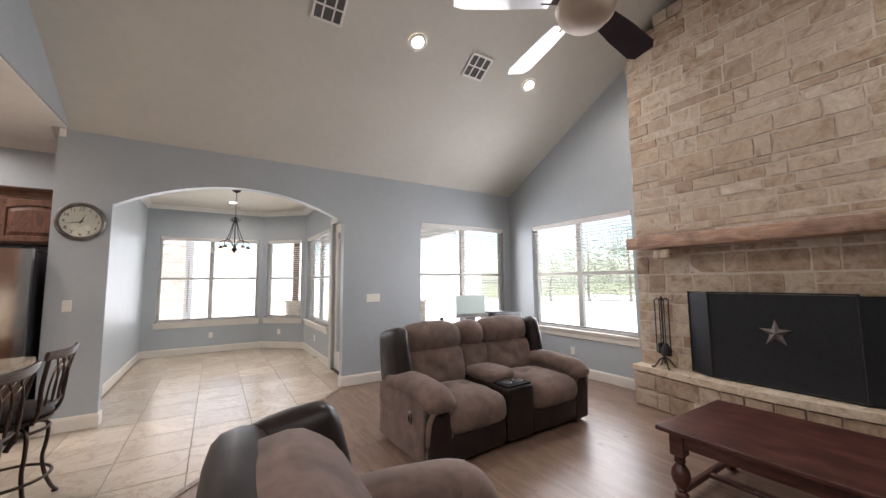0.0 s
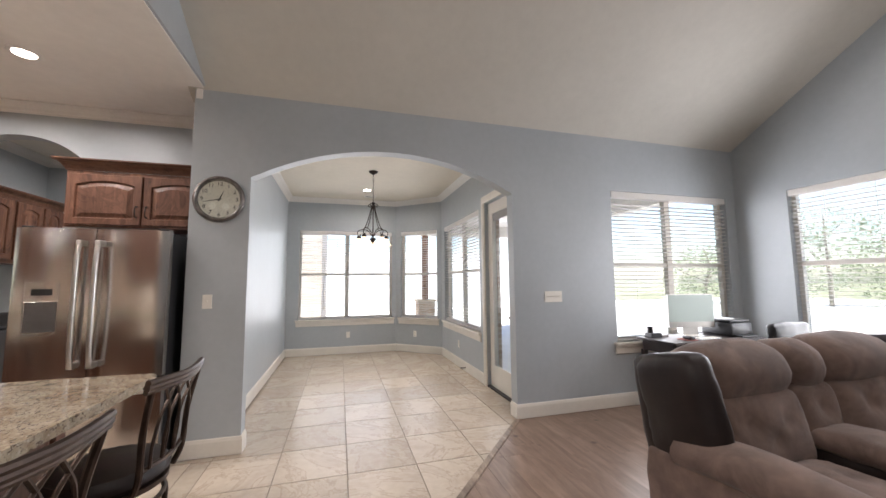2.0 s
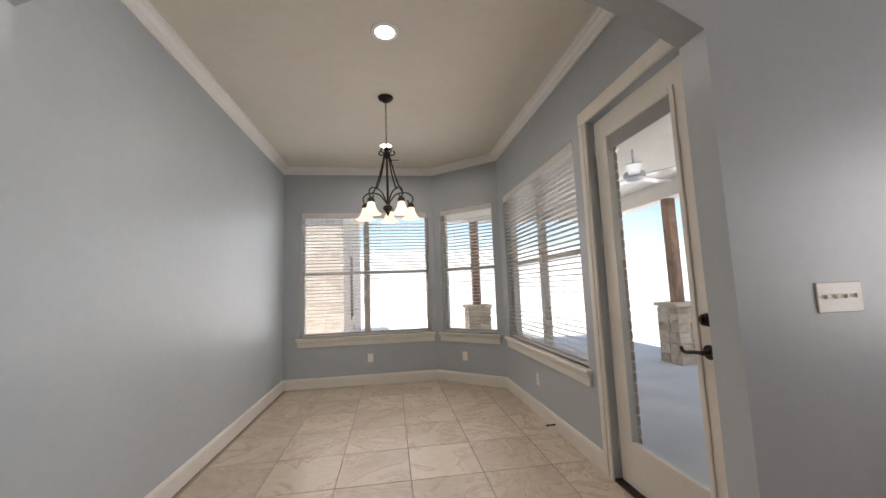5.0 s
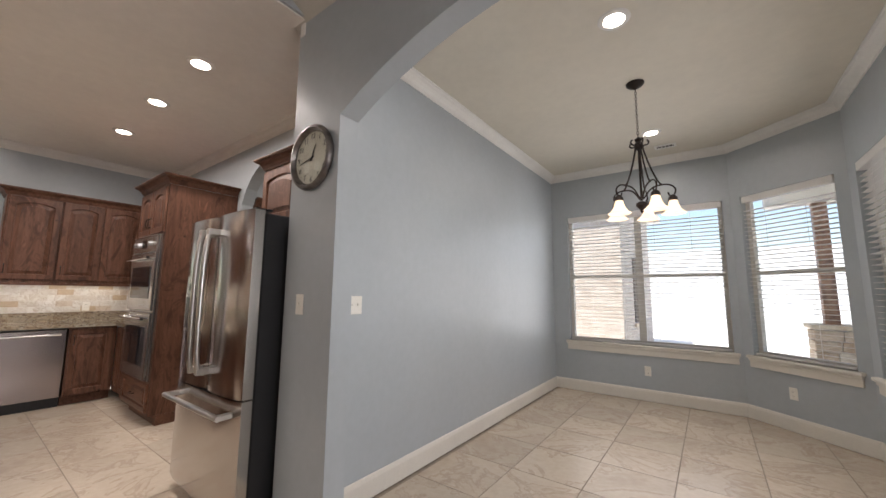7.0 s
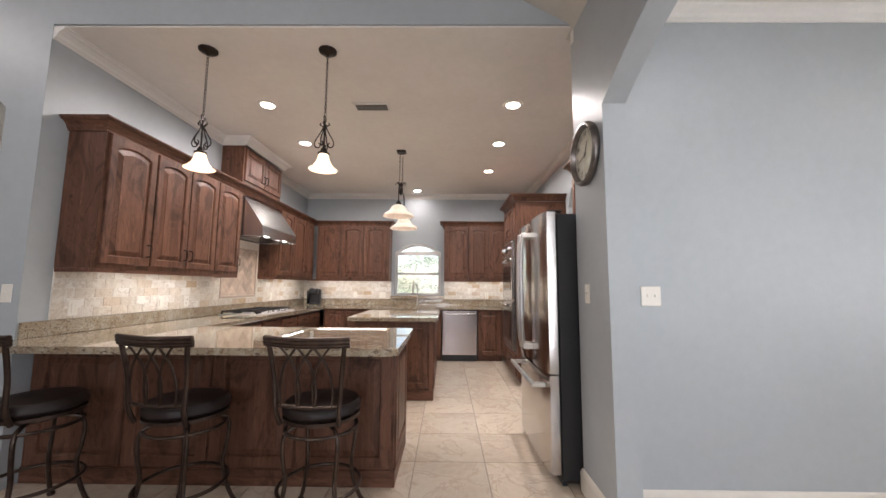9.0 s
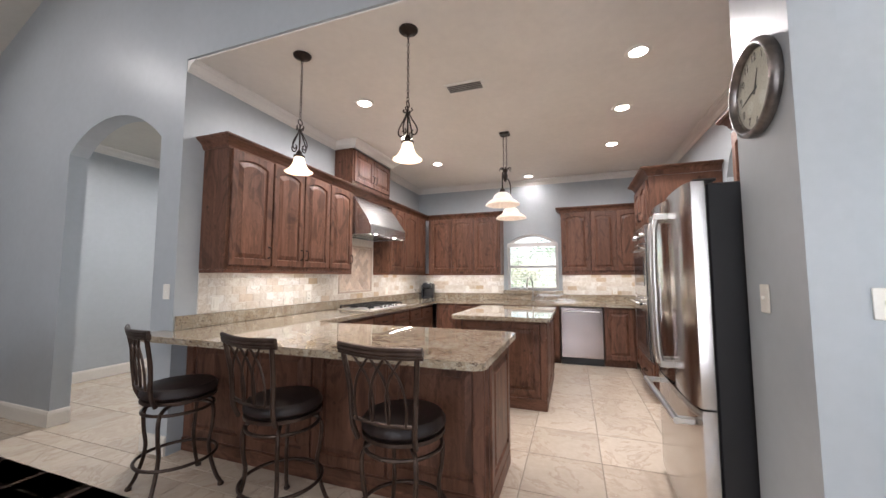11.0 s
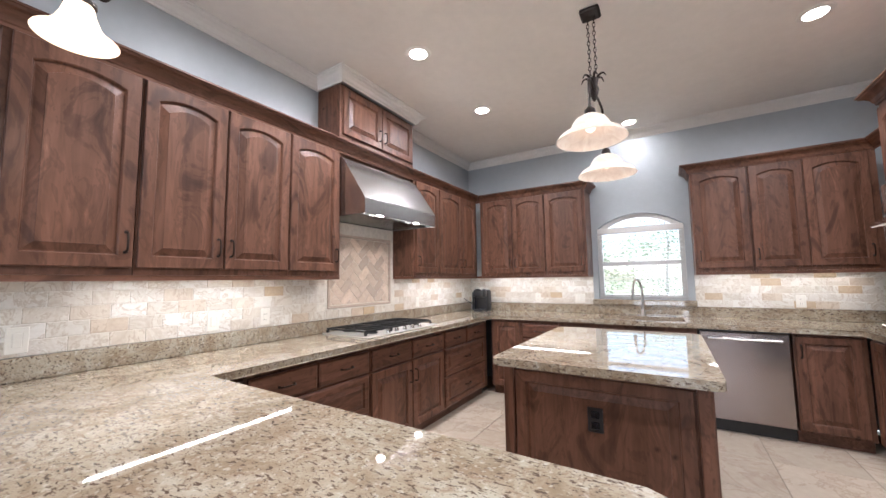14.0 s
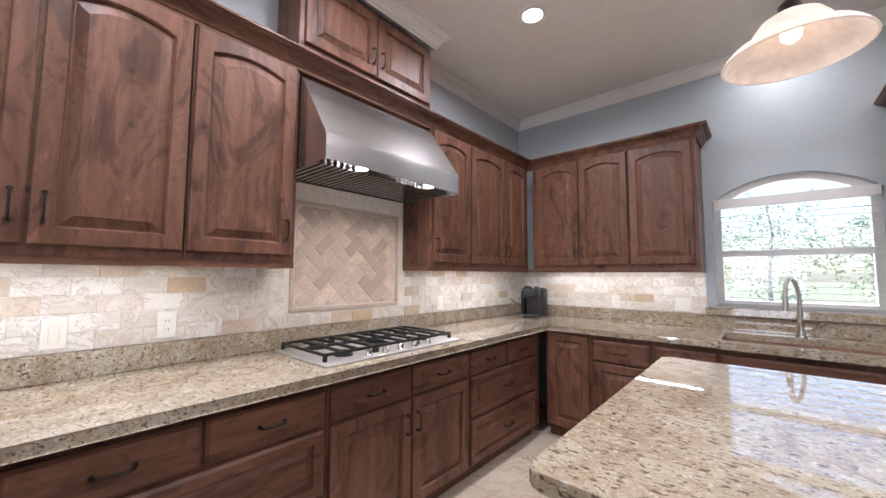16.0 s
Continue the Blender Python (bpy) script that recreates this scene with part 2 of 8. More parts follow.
def masonry(name, cols, rough=0.9):
    m, nt, b = nodes(name)
    v = place_coords(nt)
    oi = nt.nodes.new("ShaderNodeObjectInfo")
    c = ramp(nt, oi.outputs["Random"], [(i / (len(cols) - 1), c) for i, c in enumerate(cols)])
    n1, n2 = noise_tex(nt, v, 5.5, 6, 0.7, 1.4), noise_tex(nt, v, 40, 4)
    c = mix(nt, c, ramp(nt, n1, [(0.33, (0.52, 0.43, 0.38)), (0.42, (0.82, 0.74, 0.67)), (0.55, (1.0, 0.98, 0.95)), (0.68, (1.15, 1.16, 1.15))]), 0.9, 'MULTIPLY')
    c = mix(nt, c, ramp(nt, n2, [(0.3, (0.82, 0.8, 0.78)), (0.7, (1.03, 1.03, 1.03))]), 0.8, 'MULTIPLY')
    nt.links.new(c, b.inputs["Base Color"])
    b.inputs["Roughness"].default_value = rough
    bump(nt, b, n1, 0.6, 0.012)
    return m


M_WALL = plain("wall_paint_blue_grey", (0.42, 0.455, 0.477), 0.4, vary=0.03, scale=1.2, bumps=0.10, bscale=130)
# Breakfast ceiling colour is lighter and warmer than the vault's.
M_CEILN = plain("breakfast_ceiling_cream", (0.70, 0.655, 0.56), 0.8, vary=0.03, scale=1.0, bumps=0.14, bscale=110)
# Ceiling paint lightened here; the lift stands in for bounced kitchen light.
M_CEILK = plain("kitchen_ceiling_bounce_lightened", (0.82, 0.79, 0.745), 0.8, vary=0.03, scale=1.0, bumps=0.14, bscale=110)
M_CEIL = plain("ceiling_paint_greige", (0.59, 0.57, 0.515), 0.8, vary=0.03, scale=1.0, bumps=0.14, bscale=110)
M_WHITE = plain("trim_paint_white", (0.78, 0.76, 0.72), 0.35, vary=0.03, scale=3)
M_CASING = plain("casing_paint_cream", (0.74, 0.70, 0.63), 0.4, vary=0.03, scale=3)
M_BLIND = plain("blind_slat_white", (0.82, 0.80, 0.77), 0.45, vary=0.02)
bt = M_BLIND.node_tree
tl, mxs = bt.nodes.new("ShaderNodeBsdfTranslucent"), bt.nodes.new("ShaderNodeMixShader")
tl.inputs[0].default_value, mxs.inputs[0].default_value = (0.86, 0.83, 0.79, 1), 0.26
bt.links.new(bt.nodes["Principled BSDF"].outputs[0], mxs.inputs[1])
bt.links.new(tl.outputs[0], mxs.inputs[2])
bt.links.new(mxs.outputs[0], bt.nodes["Material Output"].inputs[0])
M_VINYL = plain("window_vinyl_almond", (0.70, 0.66, 0.59), 0.4, vary=0.03)
ALDER = (0.106, 0.050, 0.031), (0.139, 0.067, 0.043), (0.172, 0.085, 0.056)
M_CAB = alder("alder_cabinet_stain", *ALDER)
M_CABX = alder("alder_cabinet_rail_stain", *ALDER, 'x')
M_CABY = alder("alder_cabinet_trim_stain", *ALDER, 'y')
M_TABLE = wood("cherry_table_varnish", (0.045, 0.014, 0.011), (0.088, 0.029, 0.022), (0.14, 0.052, 0.038), 'y', 0.36, False, 0.15)
M_MANTEL = wood("cedar_mantel_wood", (0.30, 0.17, 0.115), (0.46, 0.29, 0.205), (0.58, 0.41, 0.31), 'y', 0.6, True, 0.0)
M_PLANK = wood("floor_plank_wood", (0.20, 0.128, 0.094), (0.265, 0.178, 0.133), (0.33, 0.232, 0.177), 'y', 0.34, True, 0.1, 40.0, 0.6, 0.42, 0.07)
M_STRIP = wood("threshold_wood", (0.2, 0.14, 0.1), (0.32, 0.24, 0.18), (0.42, 0.33, 0.25), 'y', 0.4, False)
M_GRANITE = granite("granite_cream_speckled")
M_TILE = stone_tile("floor_tile_marble_look", (0.62, 0.535, 0.435), (0.45, 0.34, 0.26), 0.26, 1.5, 37.0, 0.5, 0.03)
M_GROUT = plain("grout_sand", (0.30, 0.25, 0.20), 0.9, vary=0.1, scale=20, bumps=0.2)
M_TRAV = stone_tile("travertine_split", (0.68, 0.62, 0.55), (0.42, 0.31, 0.21), 0.45, 6.0, 53.0, 1.3, 0.15, [(0.0, (0.58, 0.44, 0.28)), (0.10, (0.64, 0.54, 0.43)), (0.22, (0.72, 0.675, 0.60)), (0.6, (0.77, 0.74, 0.68)), (0.85, (0.82, 0.80, 0.755)), (1.0, (0.66, 0.62, 0.55))])
M_TRAVP = stone_tile("travertine_rose", (0.62, 0.52, 0.435), (0.48, 0.35, 0.27), 0.45, 6.0, 53.0, 1.5, 0.15)
M_GROUTW = plain("backsplash_grout", (0.78, 0.74, 0.67), 0.9, vary=0.08, scale=30)
M_STEEL = steel("brushed_stainless_steel")
M_STEELV = steel("brushed_stainless_door", (0.58, 0.545, 0.52), 0.16, 'z', 0.0035)
M_STEELT = steel("brushed_stainless_tray", (0.66, 0.65, 0.63), 0.5)
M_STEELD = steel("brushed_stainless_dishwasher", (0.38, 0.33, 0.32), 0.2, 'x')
M_DISPENSER = plain("dispenser_grey", (0.16, 0.16, 0.165), 0.25, 0.6, 0.1)
M_CHROME = plain("polished_chrome", (0.75, 0.75, 0.76), 0.12, 1.0, 0.02)
M_NICKEL = plain("satin_nickel", (0.6, 0.58, 0.55), 0.32, 1.0, 0.04)
M_BRONZE = plain("oil_rubbed_bronze", (0.035, 0.026, 0.022), 0.42, 0.7, 0.2, 20)
M_STOOL = plain("stool_frame_bronze", (0.07, 0.048, 0.038), 0.38, 0.75, 0.25, 18)
M_BLACK = plain("black_plastic", (0.016, 0.016, 0.018), 0.35, vary=0.1)
M_BLKGLASS = plain("black_glass", (0.012, 0.013, 0.016), 0.05, vary=0.05)
M_IRON = plain("cast_iron_black", (0.02, 0.02, 0.02), 0.6, 0.3, 0.2, 30, 0.2)
M_LEATHER = plain("dark_brown_leather", (0.020, 0.013, 0.012), 0.40, vary=0.2, scale=9, bumps=0.3, bscale=160)
M_LEATHER.node_tree.nodes["Principled BSDF"].inputs["Specular IOR Level"].default_value = 0.32
M_SUEDE = suede("taupe_suede", (0.185, 0.125, 0.102))
M_SHADE = glowing("lit_alabaster_glass", (1.0, 0.80, 0.58), 0.62)
M_BOWL = glowing("lit_scavo_glass", (0.80, 0.66, 0.54), 0.15)
bn_ = M_BOWL.node_tree
bc_ = ramp(bn_, noise_tex(bn_, coords(bn_), 14, 4, 0.6, 1.5), [(0.3, (0.72, 0.58, 0.46)), (0.55, (0.80, 0.67, 0.55)), (0.75, (0.86, 0.76, 0.65))])
for slot in ("Base Color", "Emission Color"):
    bn_.links.new(bc_, bn_.nodes["Principled BSDF"].inputs[slot])
M_LED = glowing("recessed_lamp_lens", (1.0, 0.93, 0.82), 8.0)
M_STRIPLED = glowing("undercabinet_strip", (1.0, 0.93, 0.8), 9.0)
M_GLASS = glass("window_glass")
M_STONE = masonry("limestone_cream_tan", [(0.40, 0.295, 0.215), (0.58, 0.475, 0.365), (0.645, 0.565, 0.465), (0.50, 0.385, 0.285), (0.69, 0.62, 0.52), (0.45, 0.35, 0.27), (0.59, 0.49, 0.385), (0.65, 0.57, 0.465)])
M_MORTAR = plain("mortar_tan", (0.64, 0.56, 0.475), 0.95, vary=0.1, scale=14, bumps=0.4)
M_HEARTH = masonry("hearth_slab_limestone", [(0.66, 0.57, 0.44), (0.72, 0.63, 0.50)])
M_BRICK = masonry("patio_brick", [(0.42, 0.32, 0.26), (0.55, 0.46, 0.39), (0.60, 0.53, 0.46), (0.40, 0.31, 0.27)])
M_CONCRETE = plain("patio_concrete", (0.66, 0.65, 0.63), 0.85, vary=0.08, scale=1.5, bumps=0.2)
M_GRASS = plain("lawn_grass", (0.20, 0.21, 0.13), 0.9, vary=0.25, scale=3, bumps=0.5)
M_LEAF = plain("tree_leaves", (0.12, 0.15, 0.085), 0.7, vary=0.5, scale=2)
lt = M_LEAF.node_tree
tl2, mx2 = lt.nodes.new("ShaderNodeBsdfTranslucent"), lt.nodes.new("ShaderNodeMixShader")
tl2.inputs[0].default_value, mx2.inputs[0].default_value = (0.36, 0.42, 0.28, 1), 0.55
lt.links.new(lt.nodes["Principled BSDF"].outputs[0], mx2.inputs[1])
lt.links.new(tl2.outputs[0], mx2.inputs[2])
lt.links.new(mx2.outputs[0], lt.nodes["Material Output"].inputs[0])
M_BARK = plain("tree_bark", (0.30, 0.27, 0.23), 0.9, vary=0.3, scale=8, bumps=0.5)
M_SIDING = plain("white_siding_paint", (0.72, 0.74, 0.76), 0.6, vary=0.04, scale=2)
M_POST = wood("porch_post_wood", (0.2, 0.1, 0.06), (0.3, 0.16, 0.1), (0.4, 0.24, 0.15), 'z', 0.6, False)
M_PLATE = plain("switch_plate_ivory", (0.82, 0.79, 0.72), 0.35, vary=0.02)
M_CLOCKFACE = plain("clock_face_cream", (0.72, 0.68, 0.60), 0.5, vary=0.05, scale=12)
M_PEWTER = plain("aged_pewter", (0.22, 0.20, 0.19), 0.32, 0.9, 0.3, 14)
M_TRAY = plain("matt_black_tray", (0.012, 0.012, 0.013), 0.75, vary=0.1)
M_TRAY.node_tree.nodes["Principled BSDF"].inputs["Specular IOR Level"].default_value = 0.15
M_INK = plain("black_ink", (0.02, 0.02, 0.02), 0.6, vary=0.02)
M_MESH = plain("fire_screen_mesh", (0.022, 0.024, 0.028), 0.55, 0.4, 0.15, 30, 0.4, 400)
M_DESK = plain("desk_espresso", (0.03, 0.022, 0.022), 0.4, vary=0.15, scale=8)
# Weak emission puts the pale reflection on the screen into its colour.
M_SCREEN = glowing("monitor_screen_reflection", (0.40, 0.47, 0.44), 0.11)
# White plastic; on the indoor fan it paints window glare on dark blades.
M_WHITEGLARE = plain("gloss_white_and_blade_glare", (0.86, 0.87, 0.89), 0.3, vary=0.03, coat=0.8)
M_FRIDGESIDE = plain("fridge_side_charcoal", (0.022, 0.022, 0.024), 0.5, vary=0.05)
M_VENTDARK = plain("vent_shadow_grey", (0.07, 0.065, 0.06), 0.7, vary=0.05)
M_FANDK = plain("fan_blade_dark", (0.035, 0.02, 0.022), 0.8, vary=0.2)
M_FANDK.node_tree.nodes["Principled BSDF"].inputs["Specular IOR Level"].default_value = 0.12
M_FANGLASS = plain("fan_bowl_alabaster", (0.62, 0.52, 0.42), 0.55, vary=0.06, scale=9)
M_VENTGREY = plain("vent_louvre_grey", (0.30, 0.29, 0.28), 0.5, vary=0.05)
M_COPPER = plain("porch_paint_cream", (0.80, 0.76, 0.70), 0.7, vary=0.04)

# ---- building helpers ----
ORIGIN = {}


def thing(name, base, label, category, group="", kind=""):
    ob = new(name)
    ob.location = base
    ob.empty_display_size = 0.1
    ORIGIN[ob.name] = Vector(base)
    return tagged(ob, label, category, group, kind)


def root_of(ob):
    while ob.parent:
        ob = ob.parent
    return ob


def mesh_of(bm, mat, smooth=False, name="mesh"):
    me = bpy.data.meshes.new(name)
    bmesh.ops.recalc_face_normals(bm, faces=bm.faces)
    bm.to_mesh(me)
    bm.free()
    me.materials.append(mat)
    if smooth:
        me.shade_smooth()
        me.set_sharp_from_angle(angle=radians(40))
    return me


def part(name, bm, mat, parent, label="", smooth=False):
    """One mesh under a thing or a part; its vertices are given in the world."""
    o = ORIGIN.get(root_of(parent).name, Vector())
    bmesh.ops.translate(bm, verts=bm.verts, vec=-o)
    ob = new(name, mesh_of(bm, mat, smooth, name))
    ob.parent = parent
    return tagged(ob, label)


def setting(name, bm, mat, label, category, smooth=False):
    ob = new(name, mesh_of(bm, mat, smooth, name))
    return tagged(ob, label, category, kind="structure")


def lone(name, bm, mat, label, category, group="", smooth=False, kind=""):
    ob = new(name, mesh_of(bm, mat, smooth, name))
    return tagged(ob, label, category, group, kind)


def box(bm, x0, x1, y0, y1, z0, z1, bevel=0.0, seg=1):
    r = bmesh.ops.create_cube(bm, size=1.0)
    vs = r["verts"]
    for v in vs:
        v.co = Vector(((x0 + x1) / 2 + v.co.x * abs(x1 - x0), (y0 + y1) / 2 + v.co.y * abs(y1 - y0), (z0 + z1) / 2 + v.co.z * abs(z1 - z0)))
    if bevel:
        es = list({e for v in vs for e in v.link_edges})
        bmesh.ops.bevel(bm, geom=es, offset=bevel, segments=seg, affect='EDGES', profile=0.5)
    return bm


def B(*a, **k):
    return box(bmesh.new(), *a, **k)


def cyl(bm, p0, p1, r0, r1=None, n=16):
    p0, p1 = Vector(p0), Vector(p1)
    d = p1 - p0
    m = Matrix.Translation((p0 + p1) / 2) @ d.to_track_quat('Z', 'Y').to_matrix().to_4x4()
    bmesh.ops.create_cone(bm, cap_ends=True, segments=n, radius1=r0, radius2=r0 if r1 is None else r1, depth=d.length, matrix=m)
    return bm


def C(*a, **k):
    return cyl(bmesh.new(), *a, **k)


def lathe(bm, centre, profile, n=24, cap=True):
    """Turn a profile of (radius, height) round the upright line through centre."""
    rings = []
    for r, z in profile:
        rings.append([bm.verts.new((centre[0] + r * math.cos(2 * math.pi * i / n), centre[1] + r * math.sin(2 * math.pi * i / n), centre[2] + z)) for i in range(n)])
    for a, b in zip(rings, rings[1:]):
        for i in range(n):
            bm.faces.new((a[i], a[(i + 1) % n], b[(i + 1) % n], b[i]))
    if cap:
        for ring in (rings[0], rings[-1]):
            bm.faces.new(ring)
    return bm


def tube(bm, pts, r, n=8, taper=None):
    """A round bar along points."""
    pts = [Vector(p) for p in pts]
    rings, side = [], None
    for i, p in enumerate(pts):
        d = (pts[min(i + 1, len(pts) - 1)] - pts[max(i - 1, 0)]).normalized()
        if side is None:
            side = d.orthogonal().normalized()
        side = (side - d * side.dot(d)).normalized()
        up = d.cross(side)
        rr = r if taper is None else r * (1 + (taper - 1) * i / (len(pts) - 1))
        rings.append([bm.verts.new(p + rr * (math.cos(2 * math.pi * k / n) * side + math.sin(2 * math.pi * k / n) * up)) for k in range(n)])
    for a, b in zip(rings, rings[1:]):
        for k in range(n):
            bm.faces.new((a[k], a[(k + 1) % n], b[(k + 1) % n], b[k]))
    bm.faces.new(rings[0])
    bm.faces.new(rings[-1])
    return bm


def smooth_path(pts, n=6):
    """Points of a Catmull-Rom line through pts."""
    P = [Vector(p) for p in pts]
    P = [2 * P[0] - P[1]] + P + [2 * P[-1] - P[-2]]
    out = []
    for i in range(1, len(P) - 2):
        a, b, c, d = P[i - 1], P[i], P[i + 1], P[i + 2]
        for k in range(n):
            t = k / n
            out.append(0.5 * ((2 * b) + (c - a) * t + (2 * a - 5 * b + 4 * c - d) * t * t + (3 * b - a - 3 * c + d) * t ** 3))
    return out + [P[-2]]


def prism(bm, outline, z0, z1, bevel=0.0, seg=2):
    """An upright prism on an outline of (x, y)."""
    lo = [bm.verts.new((x, y, z0)) for x, y in outline]
    hi = [bm.verts.new((x, y, z1)) for x, y in outline]
    n = len(outline)
    bm.faces.new(lo[::-1])
    bm.faces.new(hi)
    for i in range(n):
        bm.faces.new((lo[i], lo[(i + 1) % n], hi[(i + 1) % n], hi[i]))
    if bevel:
        bmesh.ops.bevel(bm, geom=bm.edges[:], offset=bevel, segments=seg, affect='EDGES', profile=0.5)
    return bm


def sweep(bm, path, profile, closed=False):
    """Sweep a profile of (out, up) along a level path of (x, y, z), mitred; out is to the left of the way."""
    pts = [Vector(p) for p in path]
    n = len(pts)
    rings = []
    for i, p in enumerate(pts):
        d0 = (p - pts[i - 1]).normalized() if (i or closed) else None
        d1 = (pts[(i + 1) % n] - p).normalized() if (i < n - 1 or closed) else None
        d0, d1 = d0 or d1, d1 or d0
        n0, n1 = Vector((-d0.y, d0.x, 0)), Vector((-d1.y, d1.x, 0))
        m = (n0 + n1).normalized()
        m /= max(0.3, m.dot(n0))
        rings.append([bm.verts.new(p + m * o + Vector((0, 0, u))) for o, u in profile])
    k = len(profile)
    for i in range(n if closed else n - 1):
        a, b = rings[i], rings[(i + 1) % n]
        for j in range(k):
            bm.faces.new((a[j], a[(j + 1) % k], b[(j + 1) % k], b[j]))
    if not closed:
        bm.faces.new(rings[0])
        bm.faces.new(rings[-1])
    return bm


def to_frame(bm, origin, u, n):
    """Lay a mesh made in (across, out, up) onto a wall: u is the way across, n the way out of the wall."""
    origin, u, n = Vector(origin), Vector(u), Vector(n)
    for v in bm.verts:
        a, d, w = v.co
        v.co = origin + u * a + n * d + Vector((0, 0, w))
    return bm


def wall_mesh(origin, u, n, length, top, thick, openings=(), steps=14, bottom=0.0):
    """A wall from a = 0 to length. top(a) gives its height. openings: (a0, a1, z0, z1, rise)."""
    bm = bmesh.new()
    cuts = {0.0, length}
    for a0, a1, z0, z1, rise in openings:
        cuts |= {a0, a1}
        if rise:
            cuts |= {a0 + (a1 - a0) * i / steps for i in range(1, steps)}
    cuts = sorted(c for c in cuts if -1e-6 <= c <= length + 1e-6)

    def head(o, a):
        a0, a1, z0, z1, rise = o
        if not rise:
            return z1
        h = (a1 - a0) / 2
        R = (h * h + rise * rise) / (2 * rise)
        return z1 + math.sqrt(max(0, R * R - (a - a0 - h) ** 2)) - (R - rise)

    def quad(a, b, la, lb, ha, hb):
        if max(ha - la, hb - lb) > 1e-5:
            bm.faces.new([bm.verts.new((x, 0, z)) for x, z in ((a, la), (b, lb), (b, hb), (a, ha))])
    for a, b in zip(cuts, cuts[1:]):
        mid = (a + b) / 2
        la = lb = bottom
        for o in sorted((o for o in openings if o[0] < mid < o[1]), key=lambda o: o[2]):
            quad(a, b, la, lb, o[2], o[2])
            la, lb = head(o, a), head(o, b)
        quad(a, b, la, lb, top(a), top(b))
    bmesh.ops.remove_doubles(bm, verts=bm.verts, dist=1e-5)
    r = bmesh.ops.extrude_face_region(bm, geom=bm.faces[:])
    bmesh.ops.translate(bm, verts=[g for g in r["geom"] if isinstance(g, bmesh.types.BMVert)], vec=(0, -thick, 0))
    return to_frame(bm, origin, u, n)


X, Y, Z = Vector((1, 0, 0)), Vector((0, 1, 0)), Vector((0, 0, 1))
RIDGE_Y, SLOPE = 2.1, 0.555
WEST, EAST, NORTH, SOUTH = -1.03, 5.02, 6.0, -1.8
BL, BR, BB = -0.885, 2.0, 10.05
KS, KW, KN = 2.40, -5.68, 6.72


def vault(y):
    return 3.04 + SLOPE * ((NORTH - y) if y > RIDGE_Y else (y - SOUTH))


# ---- structure ----
PILLAR = -1.115               # free end of the north wall beside the refrigerator
ARCH = (-0.66 - PILLAR, 1.84 - PILLAR, 0.0, 2.297, 0.335)
DESKWIN = (3.087 - PILLAR, 4.861 - PILLAR, 0.69, 2.41, 0)
flat = lambda h: (lambda a: h)
setting("wall_north", wall_mesh((PILLAR, NORTH, 0), X, -Y, EAST - PILLAR, flat(3.06), 0.13, [ARCH, DESKWIN]), M_WALL, "blue-grey painted wall with a wide arched opening", "wall")
setting("wall_east", wall_mesh((EAST, NORTH + 0.13, 0), -Y, -X, NORTH + 0.13 - SOUTH, lambda a: vault(min(NORTH, NORTH + 0.13 - a)) + 0.02, 0.15, [(0.70, 2.515, 0.69, 2.39, 0), (NORTH + 0.13 - RIDGE_Y, NORTH + 0.13 - RIDGE_Y + 0.01, 2.9, 2.9, 0)]), M_WALL, "blue-grey painted gable wall beside the chimney", "wall")
setting("wall_south", wall_mesh((EAST, SOUTH, 0), -X, Y, EAST - WEST, flat(3.06), 0.15), M_WALL, "plain blue-grey wall", "wall")
setting("wall_west", wall_mesh((WEST, SOUTH, 0), Y, X, NORTH - SOUTH, lambda a: vault(SOUTH + a) + 0.02, 0.14,
        [(KS - SOUTH, NORTH - SOUTH, 0.0, 3.06, 0), (0.89 - SOUTH, 2.145 - SOUTH, 0.0, 2.455, 0.27), (RIDGE_Y - SOUTH - 0.005, RIDGE_Y - SOUTH, 3.3, 3.3, 0)]), M_WALL, "blue-grey gable wall over the kitchen opening", "wall")
# breakfast room
setting("wall_breakfast_west", wall_mesh((BL, NORTH + 0.13, 0), Y, X, BB - NORTH - 0.13, flat(3.06), 0.145), M_WALL, "smooth blue-grey painted wall", "wall")
setting("wall_breakfast_north", wall_mesh((BL - 0.145, BB, 0), X, -Y, 1.21 - BL + 0.145, flat(3.06), 0.16, [(-0.665 - BL + 0.145, 1.134 - BL + 0.145, 0.67, 2.405, 0)]), M_WALL, "blue-grey wall with a wide window", "wall")
BAY0, BAY1 = Vector((1.21, BB, 0)), Vector((BR, 9.36, 0))
bay_u = (BAY1 - BAY0).normalized()
bay_n = Vector((bay_u.y, -bay_u.x, 0))
bay_len = (BAY1 - BAY0).length
setting("wall_breakfast_bay", wall_mesh(BAY0, bay_u, bay_n, bay_len, flat(3.06), 0.16, [(0.11, 0.95, 0.67, 2.405, 0)]), M_WALL, "blue-grey angled bay wall", "wall")
setting("wall_breakfast_east", wall_mesh((BR, 9.36, 0), -Y, -X, 9.36 - NORTH - 0.13, flat(3.06), 0.16, [(9.36 - 9.17, 9.36 - 7.37, 0.67, 2.41, 0), (9.36 - 7.15, 9.36 - 6.27, 0.0, 2.45, 0)]), M_WALL, "blue-grey wall with a window and a glazed door", "wall")
